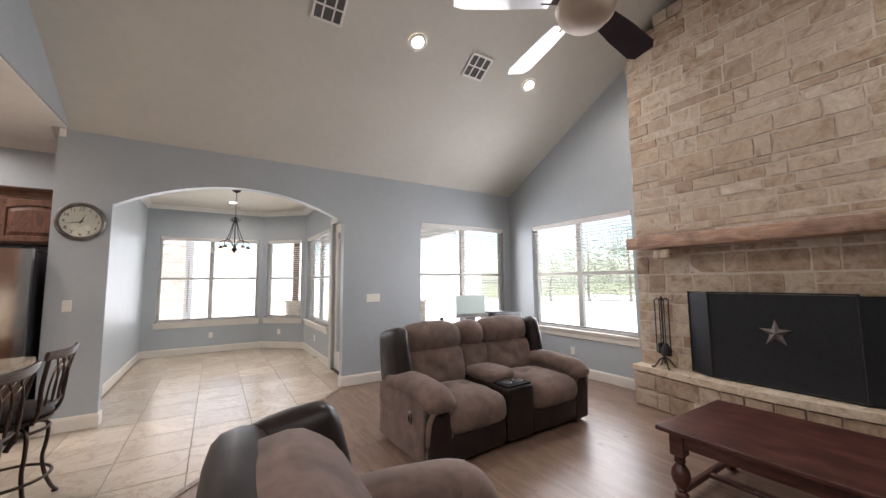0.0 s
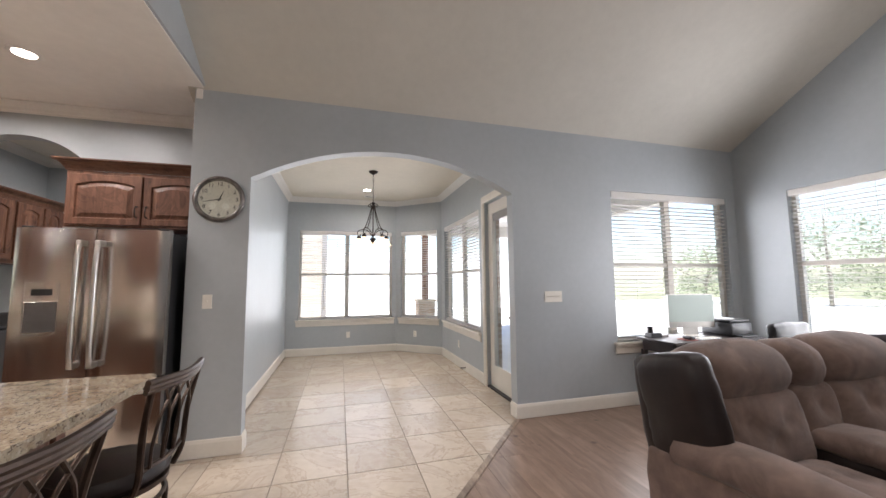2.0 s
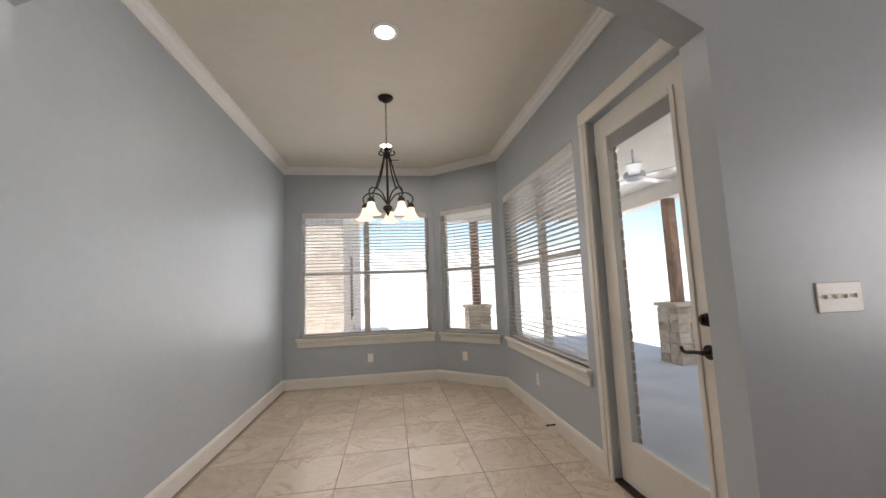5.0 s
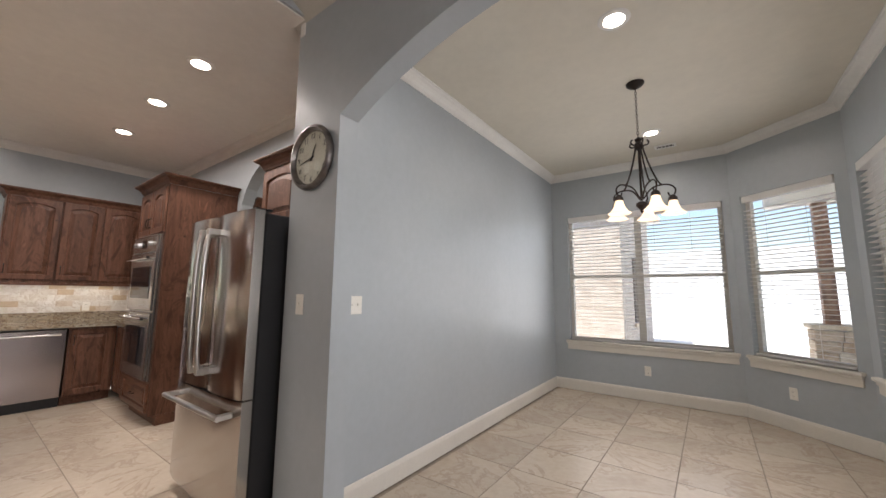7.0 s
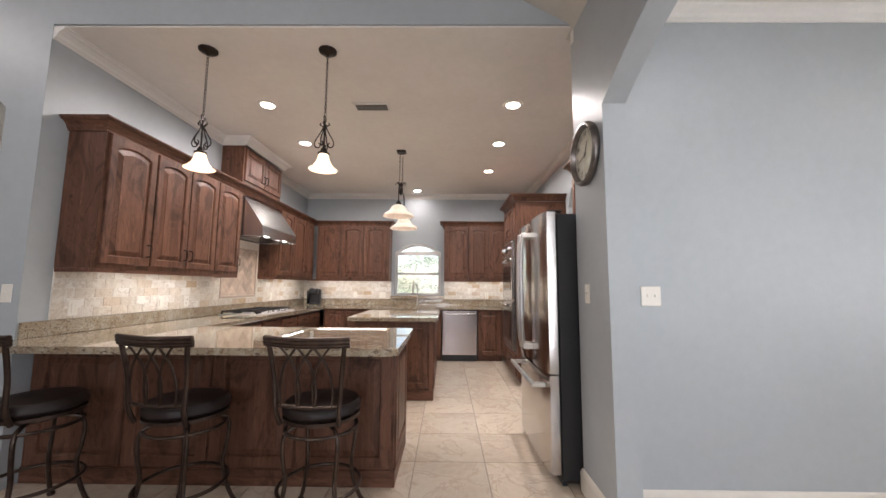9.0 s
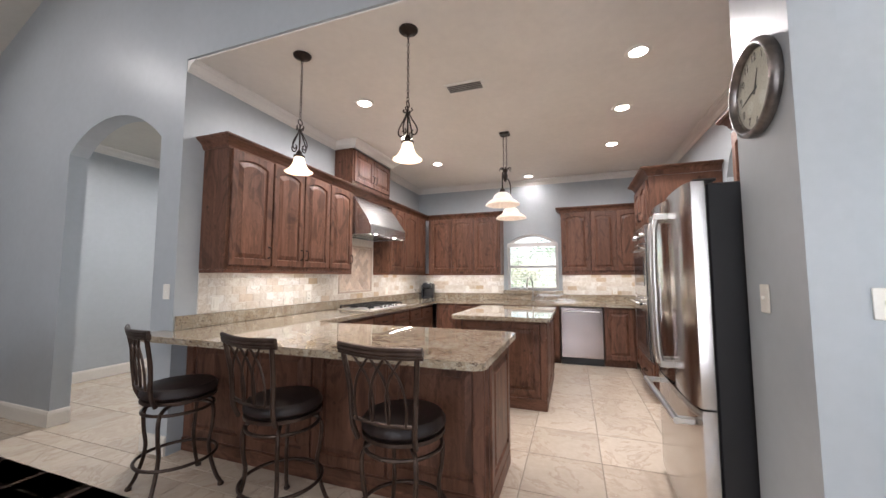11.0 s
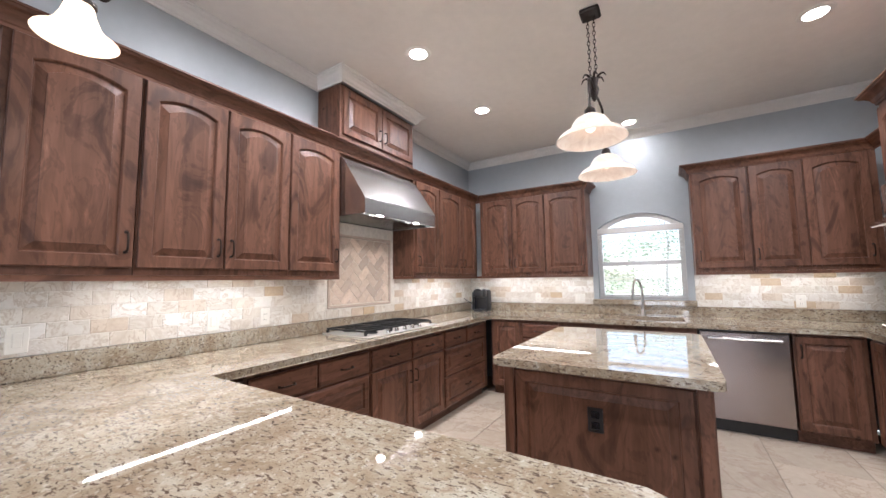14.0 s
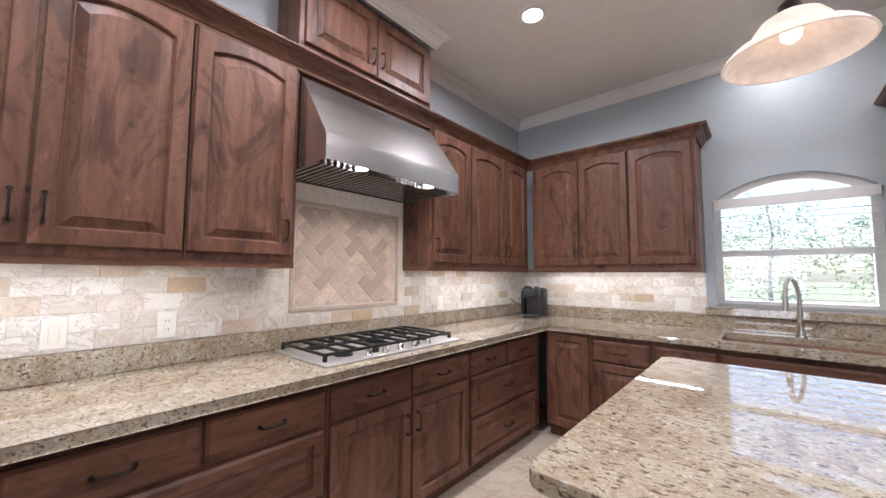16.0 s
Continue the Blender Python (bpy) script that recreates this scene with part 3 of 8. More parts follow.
# kitchen
setting("wall_kitchen_south", wall_mesh((WEST - 0.14, KS, 0), -X, Y, WEST - 0.14 - KW + 0.15, flat(3.06), 0.12), M_WALL, "blue-grey kitchen wall behind the range", "wall")
setting("wall_kitchen_west", wall_mesh((KW, KS, 0), Y, X, KN - KS, flat(3.06), 0.15, [(4.14 - KS, 5.03 - KS, 1.085, 1.91, 0.17)]), M_WALL, "blue-grey kitchen wall with an arched window", "wall")
setting("wall_kitchen_north", wall_mesh((KW - 0.15, KN, 0), X, -Y, BL - 0.145 - KW + 0.15, flat(3.06), 0.13, [(-3.37 - KW + 0.15, -2.10 - KW + 0.15, 0, 2.30, 0.455)]), M_WALL, "blue-grey kitchen wall with an arched doorway", "wall")
# rooms beyond the openings
setting("wall_pantry_back", B(-3.8, -1.2, 8.6, 8.7, 0, 3.06), M_WALL, "plain blue-grey wall beyond the doorway", "wall")
setting("wall_pantry_west", B(-3.8, -3.7, KN + 0.14, 8.7, 0, 3.06), M_WALL, "plain blue-grey wall beyond the doorway", "wall")
setting("wall_pantry_east", B(-1.2, -1.1, KN + 0.14, 8.7, 0, 3.06), M_WALL, "plain blue-grey wall beyond the doorway", "wall")
setting("wall_hall_back", B(-3.7, -3.6, -0.6, KS - 0.125, 0, 3.06), M_WALL, "plain blue-grey hall wall", "wall")
setting("wall_hall_south", B(-3.6, WEST - 0.14, -0.7, -0.6, 0, 3.06), M_WALL, "plain blue-grey hall wall", "wall")
setting("ceiling_kitchen", B(KW - 0.15, WEST - 0.02, KS - 0.12, KN + 0.13, 3.05, 3.15), M_CEILK, "flat greige kitchen ceiling, colour lightened for bounced light", "ceiling")
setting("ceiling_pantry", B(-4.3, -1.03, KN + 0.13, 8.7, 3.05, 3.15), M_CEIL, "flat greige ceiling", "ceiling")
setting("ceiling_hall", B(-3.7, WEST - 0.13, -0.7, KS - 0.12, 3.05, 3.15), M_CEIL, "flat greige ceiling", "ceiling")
bm = bmesh.new()
prism(bm, [(BL - 0.1, NORTH + 0.1), (BR + 0.1, NORTH + 0.1), (BR + 0.1, 9.40), (1.25, BB + 0.1), (BL - 0.1, BB + 0.1)], 3.05, 3.15)
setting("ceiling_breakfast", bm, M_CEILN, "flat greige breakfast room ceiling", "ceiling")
bm = bmesh.new()
sec = [(NORTH + 0.13, vault(NORTH) - 0.07), (RIDGE_Y, vault(RIDGE_Y)), (SOUTH - 0.15, vault(SOUTH) - 0.08)]
for x0, x1 in ((WEST - 0.14, EAST + 0.15),):
    ring = [[bm.verts.new((x, y, z + dz)) for y, z in sec for dz in (0, 0.12)] for x in (x0, x1)]
    a, b = ring
    for i, j in ((0, 2), (2, 4), (3, 1), (5, 3), (1, 0), (4, 5)):
        bm.faces.new((a[i], a[j], b[j], b[i]))
    for r in ring:
        bm.faces.new((r[0], r[2], r[3], r[1]))
        bm.faces.new((r[2], r[4], r[5], r[3]))
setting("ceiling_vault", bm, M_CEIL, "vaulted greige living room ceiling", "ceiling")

# ---- blinds and windows ----
def window_unit(name, origin, u, n, width, z0, z1, label, cols=2, blind=True, sill=True, slat_gap=0.046):
    """A vinyl window in its opening (frame, sashes, panes), a sill with apron, and a blind; u runs across, n into the room."""
    origin = Vector(origin)
    base = origin + Vector((0, 0, z0))
    w = thing(name, base, label, "window", kind="structure")
    f = bmesh.new()
    d0, d1, t = -0.13, -0.075, 0.045
    box(f, 0, width, d0, d1, z0, z0 + t)
    box(f, 0, width, d0, d1, z1 - t, z1)
    box(f, 0, t, d0, d1, z0 + t, z1 - t)
    box(f, width - t, width, d0, d1, z0 + t, z1 - t)
    for i in range(1, cols):
        c = width * i / cols
        box(f, c - 0.04, c + 0.04, d0, d1 + 0.006, z0 + t, z1 - t)
    part("window_frame", to_frame(f, origin, u, n), M_VINYL, w)
    mid = z0 + (z1 - z0) * 0.505
    for i in range(cols):
        a0, a1 = width * i / cols + (t if i == 0 else 0.04), width * (i + 1) / cols - (t if i == cols - 1 else 0.04)
        r = B(a0, a1, d0 + 0.005, d1 - 0.005, mid - 0.022, mid + 0.022)
        part("meeting_rail", to_frame(r, origin, u, n), M_VINYL, w)
        for p0, p1 in ((z0 + t, mid - 0.022), (mid + 0.022, z1 - t)):
            g = B(a0, a1, -0.105, -0.101, p0, p1)
            ob = part("pane", to_frame(g, origin, u, n), M_GLASS, w, "clear window glass")
            ob.visible_shadow = False
    if sill:
        s = bmesh.new()
        box(s, -0.05, width + 0.05, -0.07, 0.055, z0 - 0.03, z0, 0.006)
        part("window_sill", to_frame(s, origin, u, n), M_CASING, w)
        s = bmesh.new()
        box(s, -0.035, width + 0.035, 0.001, 0.022, z0 - 0.125, z0 - 0.031, 0.004)
        box(s, -0.04, width + 0.04, 0.001, 0.034, z0 - 0.06, z0 - 0.0305, 0.006)
        part("apron", to_frame(s, origin, u, n), M_CASING, w)
    if blind:
        b = thing("window_blind", base, "white slatted blind, lowered with its slats open", "blind", "window blinds")
        e = bmesh.new()
        box(e, 0.012, width - 0.012, -0.068, 0.002, z1 - 0.075, z1 - 0.003, 0.004)
        part("valance", to_frame(e, origin, u, n), M_BLIND, b)
        first = None
        k = int((z1 - 0.09 - z0 - 0.04) / slat_gap)
        for i in range(k):
            zz = z0 + 0.05 + i * slat_gap
            if first is None:
                s = B(0.015, width - 0.015, -0.024, 0.024, -0.0014, 0.0014)
                for v in s.verts:
                    v.co.z += v.co.y * 0.10
                    v.co.y -= 0.036
                    v.co.z += zz
                first = part("slat", to_frame(s, origin, u, n), M_BLIND, b)
                z_first = zz
            else:
                o = new("slat", first.data)
                o.parent = b
                o.location = (0, 0, zz - z_first)
        e = B(0.013, width - 0.013, -0.062, -0.012, z0 + 0.006, z0 + 0.028, bevel=0.004)
        part("bottom_rail", to_frame(e, origin, u, n), M_BLIND, b)
        for i in range(2 * cols):
            a = width * (i + 0.5) / (2 * cols) * 0.86 + width * 0.07
            e = B(a - 0.002, a + 0.002, -0.0100, -0.0085, z0 + 0.02, z1 - 0.07)
            part("ladder_cord", to_frame(e, origin, u, n), M_BLIND, b)
    return w


window_unit("window_1", (3.087, NORTH, 0), X, -Y, 1.774, 0.69, 2.41, "double window with almond frames behind a desk")
window_unit("window_2", (EAST, 5.43, 0), -Y, -X, 1.815, 0.69, 2.39, "double window with almond frames beside the fireplace")
window_unit("window_3", (-0.665, BB, 0), X, -Y, 1.799, 0.67, 2.405, "double window in the breakfast room")
window_unit("window_4", BAY0 + bay_u * 0.11, bay_u, bay_n, 0.84, 0.67, 2.405, "narrow window in the angled bay", cols=1)
window_unit("window_5", (BR, 9.17, 0), -Y, -X, 1.80, 0.67, 2.41, "double window beside the glazed door")

# sink window with arched head
w = thing("window_6", (KW, 4.14, 1.08), "arched white window over the sink", "window", kind="structure")
def arch_ring(bm, a0, a1, z1, rise, inset, d0, d1, z0):
    """A frame that follows an opening with an arched head."""
    def line(m):
        b0, b1 = a0 + m, a1 - m
        h = (b1 - b0) / 2
        rr = rise - m * 0.3
        R = (h * h + rr * rr) / (2 * rr)
        return [(b0, z0 + m)] + [(b0 + 2 * h * i / 16, z1 - m * 0.6 + math.sqrt(max(0, R * R - (h - 2 * h * i / 16) ** 2)) - (R - rr)) for i in range(17)] + [(b1, z0 + m)]
    A, C2 = line(0), line(inset)
    vs = [[bm.verts.new((p[0], d, p[1])) for p in L] for d in (d0, d1) for L in (A, C2)]
    n_ = len(A)
    for i in range(n_):
        j = (i + 1) % n_
        for p, q in ((0, 1), (1, 3), (3, 2), (2, 0)):
            bm.faces.new((vs[p][i], vs[p][j], vs[q][j], vs[q][i]))
    return bm
part("window_frame", to_frame(arch_ring(bmesh.new(), 0, 0.89, 1.91, 0.17, 0.05, -0.12, -0.06, 1.085), (KW, 4.14, 0), Y, X), M_WHITE, w)
part("meeting_rail", to_frame(B(0.05, 0.84, -0.11, -0.07, 1.48, 1.52), (KW, 4.14, 0), Y, X), M_WHITE, w)
part("transom_bar", to_frame(B(0.05, 0.84, -0.11, -0.07, 1.895, 1.925), (KW, 4.14, 0), Y, X), M_WHITE, w)
for a, b in ((1.13, 1.48), (1.52, 1.895)):
    part("pane", to_frame(B(0.05, 0.84, -0.098, -0.094, a, b), (KW, 4.14, 0), Y, X), M_GLASS, w).visible_shadow = False
part("pane", to_frame(B(0.05, 0.84, -0.098, -0.094, 1.925, 2.06), (KW, 4.14, 0), Y, X), M_GLASS, w).visible_shadow = False
part("window_sill", to_frame(B(-0.07, 0.96, -0.055, 0.045, 1.022, 1.084, bevel=0.006), (KW, 4.14, 0), Y, X), M_GRANITE, w, "granite window ledge")
b = thing("window_blind", (KW, 4.14, 1.08), "white blind below the arched head, slats open", "blind", "window blinds")
part("valance", to_frame(B(0.01, 0.88, -0.058, 0.012, 1.855, 1.925, bevel=0.004), (KW, 4.14, 0), Y, X), M_BLIND, b)
for i in range(16):
    part("slat", to_frame(B(0.02, 0.87, -0.055, -0.008, 1.115 + i * 0.045, 1.119 + i * 0.045), (KW, 4.14, 0), Y, X), M_BLIND, b)

# glazed patio door with its casing
d = thing("door_1", (BR, 6.71, 0.0), "cream full-glass patio door, closed", "door", kind="structure")
f = bmesh.new()
D0, D1 = 6.285, 7.135
box(f, 0, 0.13, -0.09, -0.045, 0.012, 2.43)
box(f, 0.85 - 0.13, 0.85, -0.09, -0.045, 0.012, 2.43)
box(f, 0.13, 0.72, -0.09, -0.045, 0.012, 0.29)
box(f, 0.13, 0.72, -0.09, -0.045, 2.29, 2.43)
leaf = part("door_leaf", to_frame(f, (BR, D1, 0), -Y, -X), M_CASING, d)
f = bmesh.new()
for q in ((0.115, 0.145, 0.275, 2.305), (0.705, 0.735, 0.275, 2.305)):
    box(f, q[0], q[1], -0.044, -0.034, q[2], q[3], 0.003)
box(f, 0.145, 0.705, -0.044, -0.034, 0.275, 0.305, 0.003)
box(f, 0.145, 0.705, -0.044, -0.034, 2.275, 2.305, 0.003)
part("glazing_bead", to_frame(f, (BR, D1, 0), -Y, -X), M_CASING, d)
part("pane", to_frame(B(0.13, 0.72, -0.07, -0.066, 0.29, 2.29), (BR, D1, 0), -Y, -X), M_GLASS, d).visible_shadow = False
part("raised_blind", to_frame(B(0.145, 0.705, -0.062, -0.05, 2.18, 2.275), (BR, D1, 0), -Y, -X), M_VENTGREY, d, "grey blind pulled up in the glass")
f = bmesh.new()
cyl(f, (0.785, -0.045, 0.955), (0.785, -0.033, 0.955), 0.034, n=20)
cyl(f, (0.785, -0.034, 0.955), (0.785, 0.005, 0.955), 0.011)
tube(f, smooth_path([(0.785, 0.0, 0.955), (0.74, 0.004, 0.952), (0.69, 0.004, 0.944), (0.665, 0.002, 0.952), (0.66, 0.0, 0.966)]), 0.009)
part("lever_handle", to_frame(f, (BR, D1, 0), -Y, -X), M_BRONZE, d, "dark bronze lever handle", True)
f = bmesh.new()
cyl(f, (0.785, -0.045, 1.105), (0.785, -0.02, 1.105), 0.032, 0.026, 20)
box(f, 0.778, 0.792, -0.022, -0.004, 1.09, 1.12, 0.003)
part("deadbolt", to_frame(f, (BR, D1, 0), -Y, -X), M_BRONZE, d, "dark bronze deadbolt", True)
for zz in (0.25, 1.0, 1.6, 2.25):
    part("hinge", to_frame(C((-0.004, -0.043, zz - 0.05), (-0.004, -0.043, zz + 0.05), 0.008), (BR, D1, 0), -Y, -X), M_NICKEL, d)
f = bmesh.new()
for q in ((-0.105, -0.01), (0.86, 0.945)):
    box(f, q[0], q[1], 0.001, 0.02, 0, 2.445, 0.005)
    box(f, q[0] + 0.015, q[1] - 0.03, 0.02, 0.026, 0, 2.44, 0.003)
box(f, -0.105, 0.945, 0.001, 0.021, 2.446, 2.545, 0.006)
setting("trim_door", to_frame(f, (BR, D1, 0), -Y, -X), M_CASING, "cream moulded door casing", "trim")
setting("threshold", B(BR - 0.005, BR + 0.16, D0 - 0.01, D1 + 0.01, 0.001, 0.018), M_BRONZE, "dark metal threshold", "threshold")

# ---- baseboards and crown ----
BASEP = [(0, 0), (0.016, 0), (0.016, 0.11), (0.010, 0.13), (0.004, 0.138), (0, 0.138)]
def baseboard(name, path):
    setting(name, sweep(bmesh.new(), [(x, y, 0.004) for x, y in path], BASEP), M_CASING, "cream baseboard", "baseboard")
baseboard("baseboard_north_east", [(4.99, NORTH), (1.84, NORTH), (1.84, NORTH + 0.13)])
baseboard("baseboard_pillar", [(-0.66, NORTH + 0.13), (-0.66, NORTH), (PILLAR, NORTH), (PILLAR, NORTH + 0.1)])
baseboard("baseboard_breakfast_east", [(BR, 7.24), (BR, 9.36), (1.21, BB), (BL, BB), (BL, NORTH + 0.13)])
baseboard("baseboard_east", [(EAST, 3.44), (EAST, NORTH)])
baseboard("baseboard_kitchen_end", [(WEST, KS - 0.002), (WEST, 2.145), (WEST - 0.14, 2.145)])
baseboard("baseboard_hall", [(WEST - 0.14, 0.89), (WEST, 0.89), (WEST, SOUTH)])
baseboard("baseboard_hall_back", [(-3.6, 2.2), (-3.6, -0.6), (WEST - 0.14, -0.6)])
CROWNP = [(0, 0), (0, -0.092), (0.010, -0.092), (0.013, -0.080), (0.022, -0.072), (0.032, -0.050), (0.052, -0.030), (0.068, -0.022), (0.074, -0.012), (0.085, -0.010), (0.085, 0)]
def crown(name, path, z=3.049, closed=False):
    setting(name, sweep(bmesh.new(), [(x, y, z) for x, y in path], CROWNP, closed), M_WHITE, "white crown moulding", "trim")
crown("trim_crown_breakfast", [(BR, NORTH + 0.13), (BR, 9.36), (1.21, BB), (BL, BB), (BL, NORTH + 0.13)], closed=True)
crown("trim_crown_kitchen", [(WEST - 0.03, KN), (KW, KN), (KW, KS), (-3.945, KS), (-3.945, 2.70), (-2.945, 2.70), (-2.945, KS), (WEST - 0.004, KS)])
crown("trim_crown_laundry", [(-1.2, KN + 0.14), (-1.2, 8.6), (-3.7, 8.6), (-3.7, KN + 0.14)])
crown("trim_crown_hall", [(-3.6, 2.2), (-3.6, -0.6), (WEST - 0.14, -0.6)])
# small return blocks of the crown at the kitchen opening
for yy in (6.04,):
    setting("trim_crown_return", B(WEST - 0.085, WEST - 0.02, yy - 0.045, yy + 0.06, 2.95, 3.055, bevel=0.012), M_WHITE, "white crown return block", "trim")

# ---- outdoors ----
bm = bmesh.new()
box(bm, -150, 150, -150, 150, -0.35, -0.13)
setting("ground", bm, M_GRASS, "sunlit lawn", "ground")
setting("patio", B(BR + 0.16, 9.2, NORTH + 0.131, 13.5, -0.13, -0.03), M_CONCRETE, "pale concrete patio", "patio")
setting("walkway", B(-3.5, BR + 0.159, BB + 0.17, 13.5, -0.13, -0.03), M_CONCRETE, "pale concrete walk", "patio")
bm = bmesh.new()
prism(bm, [(2.17, NORTH + 0.131), (5.3, NORTH + 0.131), (5.3, 12.2), (1.6, 12.2), (1.6, BB + 0.3), (2.17, 9.55)], 2.9, 3.05)
setting("patio_roof", bm, M_COPPER, "pale porch ceiling", "roof")

# ---- kitchen ----
def door_mesh(w, h, rise=0.035, m=0.06, t=0.021):
    """A raised-panel door in (across, out, up), with an arched head where rise is given."""
    bm = bmesh.new()

    def ring(inset, out, up):
        r = up if rise else 0.0
        pts = [(inset, inset), (w - inset, inset)]
        k = 10 if rise else 1
        for i in range(k + 1):
            s = 1 - i / k
            pts.append((inset + (w - 2 * inset) * s, h - inset - r * (2 * s - 1) ** 2))
        return [bm.verts.new((a, out, b)) for a, b in pts]
    rings = [ring(0, 0, 0), ring(0, t - 0.004, 0), ring(0.004, t, 0), ring(m - 0.005, t, rise), ring(m, t - 0.006, rise), ring(m + 0.002, t - 0.015, rise),
             ring(m + 0.008, t - 0.015, rise), ring(m + 0.040, t - 0.003, rise), ring(m + 0.041, t, rise), ring(m + 0.043, t, rise)]
    for a, b in zip(rings, rings[1:]):
        n = len(a)
        for i in range(n):
            bm.faces.new((a[i], a[(i + 1) % n], b[(i + 1) % n], b[i]))
    bm.faces.new(rings[0])
    bm.faces.new(rings[-1])
    return bm


def drawer_mesh(w, h, t=0.021):
    bm = bmesh.new()
    rings = []
    for inset, out in ((0, 0), (0, t - 0.008), (0.012, t), (w, 0)):
        if inset == w:
            break
        rings.append([bm.verts.new(p) for p in ((inset, out, inset), (w - inset, out, inset), (w - inset, out, h - inset), (inset, out, h - inset))])
    if h > 0.2:
        for inset, out in ((0.045, t), (0.050, t - 0.013), (0.056, t - 0.013), (0.080, t - 0.003), (0.081, t)):
            rings.append([bm.verts.new(p) for p in ((inset, out, inset), (w - inset, out, inset), (w - inset, out, h - inset), (inset, out, h - inset))])
    for a, b in zip(rings, rings[1:]):
        for i in range(4):
            bm.faces.new((a[i], a[(i + 1) % 4], b[(i + 1) % 4], b[i]))
    bm.faces.new(rings[0])
    bm.faces.new(rings[-1])
    return bm


def pull(bm, a, w, vertical, out=0.021, length=0.095):
    """A slim bowed pull centred at (a, w)."""
    s = length / 2
    ends = [(-s, 0), (-s * 0.9, 0.024), (-s * 0.4, 0.03), (s * 0.4, 0.03), (s * 0.9, 0.024), (s, 0)]
    pts = [(a, out + o, w + q) if vertical else (a + q, out + o, w) for q, o in ends]
    tube(bm, smooth_path(pts, 3), 0.0045, 6)
    for q in (-s, s):
        p = (a, out, w + q) if vertical else (a + q, out, w)
        e = (p[0], out + 0.006, p[2])
        cyl(bm, p, e, 0.008, n=8)
    return bm


def cabinet(label, origin, u, n, width, depth, z0, z1, fronts, category="cabinet", group="kitchen cabinets", toe=False, name="kitchen_cabinet"):
    """A cabinet whose face stands on origin; fronts: (kind, a0, a1, w0, w1, pull) with pull l, r, c or none."""
    origin, u, n = Vector(origin), Vector(u), Vector(n)
    base = origin - n * depth / 2 + u * width / 2 + Vector((0, 0, 0 if toe else z0))
    c = thing(name, base, label, category, group)
    f = bmesh.new()
    box(f, 0.002, width - 0.002, -depth + 0.004, 0, z0, z1)
    part("body", to_frame(f, origin, u, n), M_CAB, c)
    if toe:
        f = B(0.0, width, -depth + 0.02, -0.07, 0.002, z0 - 0.001)
        part("toe_kick", to_frame(f, origin, u, n), M_CABX, c)
    for kind, a0, a1, w0, w1, side in fronts:
        o2 = origin + u * a0 + Vector((0, 0, w0)) + n * 0.001
        w, h = a1 - a0, w1 - w0
        if kind == "drawer":
            leaf = part("drawer_front", to_frame(drawer_mesh(w, h), o2, u, n), M_CABX if abs(u.x) > 0.5 else M_CABY, c)
            if side:
                part("handle", to_frame(pull(bmesh.new(), w / 2, h / 2, False), o2, u, n), M_BRONZE, leaf, "dark bronze pull", True)
        else:
            leaf = part("door", to_frame(door_mesh(w, h, 0.035 if kind == "arched" else 0.0), o2, u, n), M_CAB, c)
            if side:
                a = 0.03 if side[0] == "l" else w - 0.03
                ww = 0.12 if side[1] == "b" else h - 0.12
                part("handle", to_frame(pull(bmesh.new(), a, ww, True), o2, u, n), M_BRONZE, leaf, "dark bronze pull", True)
    return c


UF, BF = 2.70, 2.98          # faces of upper and base cabinets along the range wall
UZ0, UZ1 = 1.38, 2.40
UD0, UD1 = 1.415, 2.362        # foot and head of the upper doors
L_UP = "knotty alder upper cabinet with arched raised panels"
L_LOW = "knotty alder base cabinet with drawers and pulls"
UW = UF - 0.022
# along the range wall, facing the room; u runs towards -x
cabinet(L_UP, (-1.205, UW, 0), -X, Y, 0.458, UW - KS, UZ0, UZ1, [("arched", 0.028, 0.450, UD0, UD1, "rb")])
cabinet("wide " + L_UP, (-1.663, UW, 0), -X, Y, 0.832, UW - KS, UZ0, UZ1, [("arched", 0.010, 0.406, UD0, UD1, "rb"), ("arched", 0.418, 0.824, UD0, UD1, "lb")])
cabinet(L_UP, (-2.495, UW, 0), -X, Y, 0.460, UW - KS, UZ0, UZ1, [("arched", 0.008, 0.435, UD0, UD1, "rb")])
cabinet(L_UP, (-3.925, UW, 0), -X, Y, 0.475, UW - KS, UZ0, UZ1, [("arched", 0.03, 0.465, UD0, UD1, "lb")])
cabinet("corner " + L_UP, (-4.40, UW, 0), -X, Y, 0.95, UW - KS, UZ0, UZ1, [("arched", 0.008, 0.50, UD0, UD1, "rb"), ("arched", 0.515, 0.89, UD0, UD1, "lb")])
cabinet("small knotty alder cabinet with two doors over the hood", (-2.945, UF - 0.03, 0), -X, Y, 0.99, UF - 0.03 - KS, 2.50, 2.955, [("flat", 0.03, 0.49, 2.535, 2.93, "rb"), ("flat", 0.50, 0.96, 2.535, 2.93, "lb")])
setting("trim_hood_panel", B(-3.924, -2.956, KS, UF - 0.06, 2.337, 2.40), M_CABX, "stained alder filler panel over the hood", "trim")
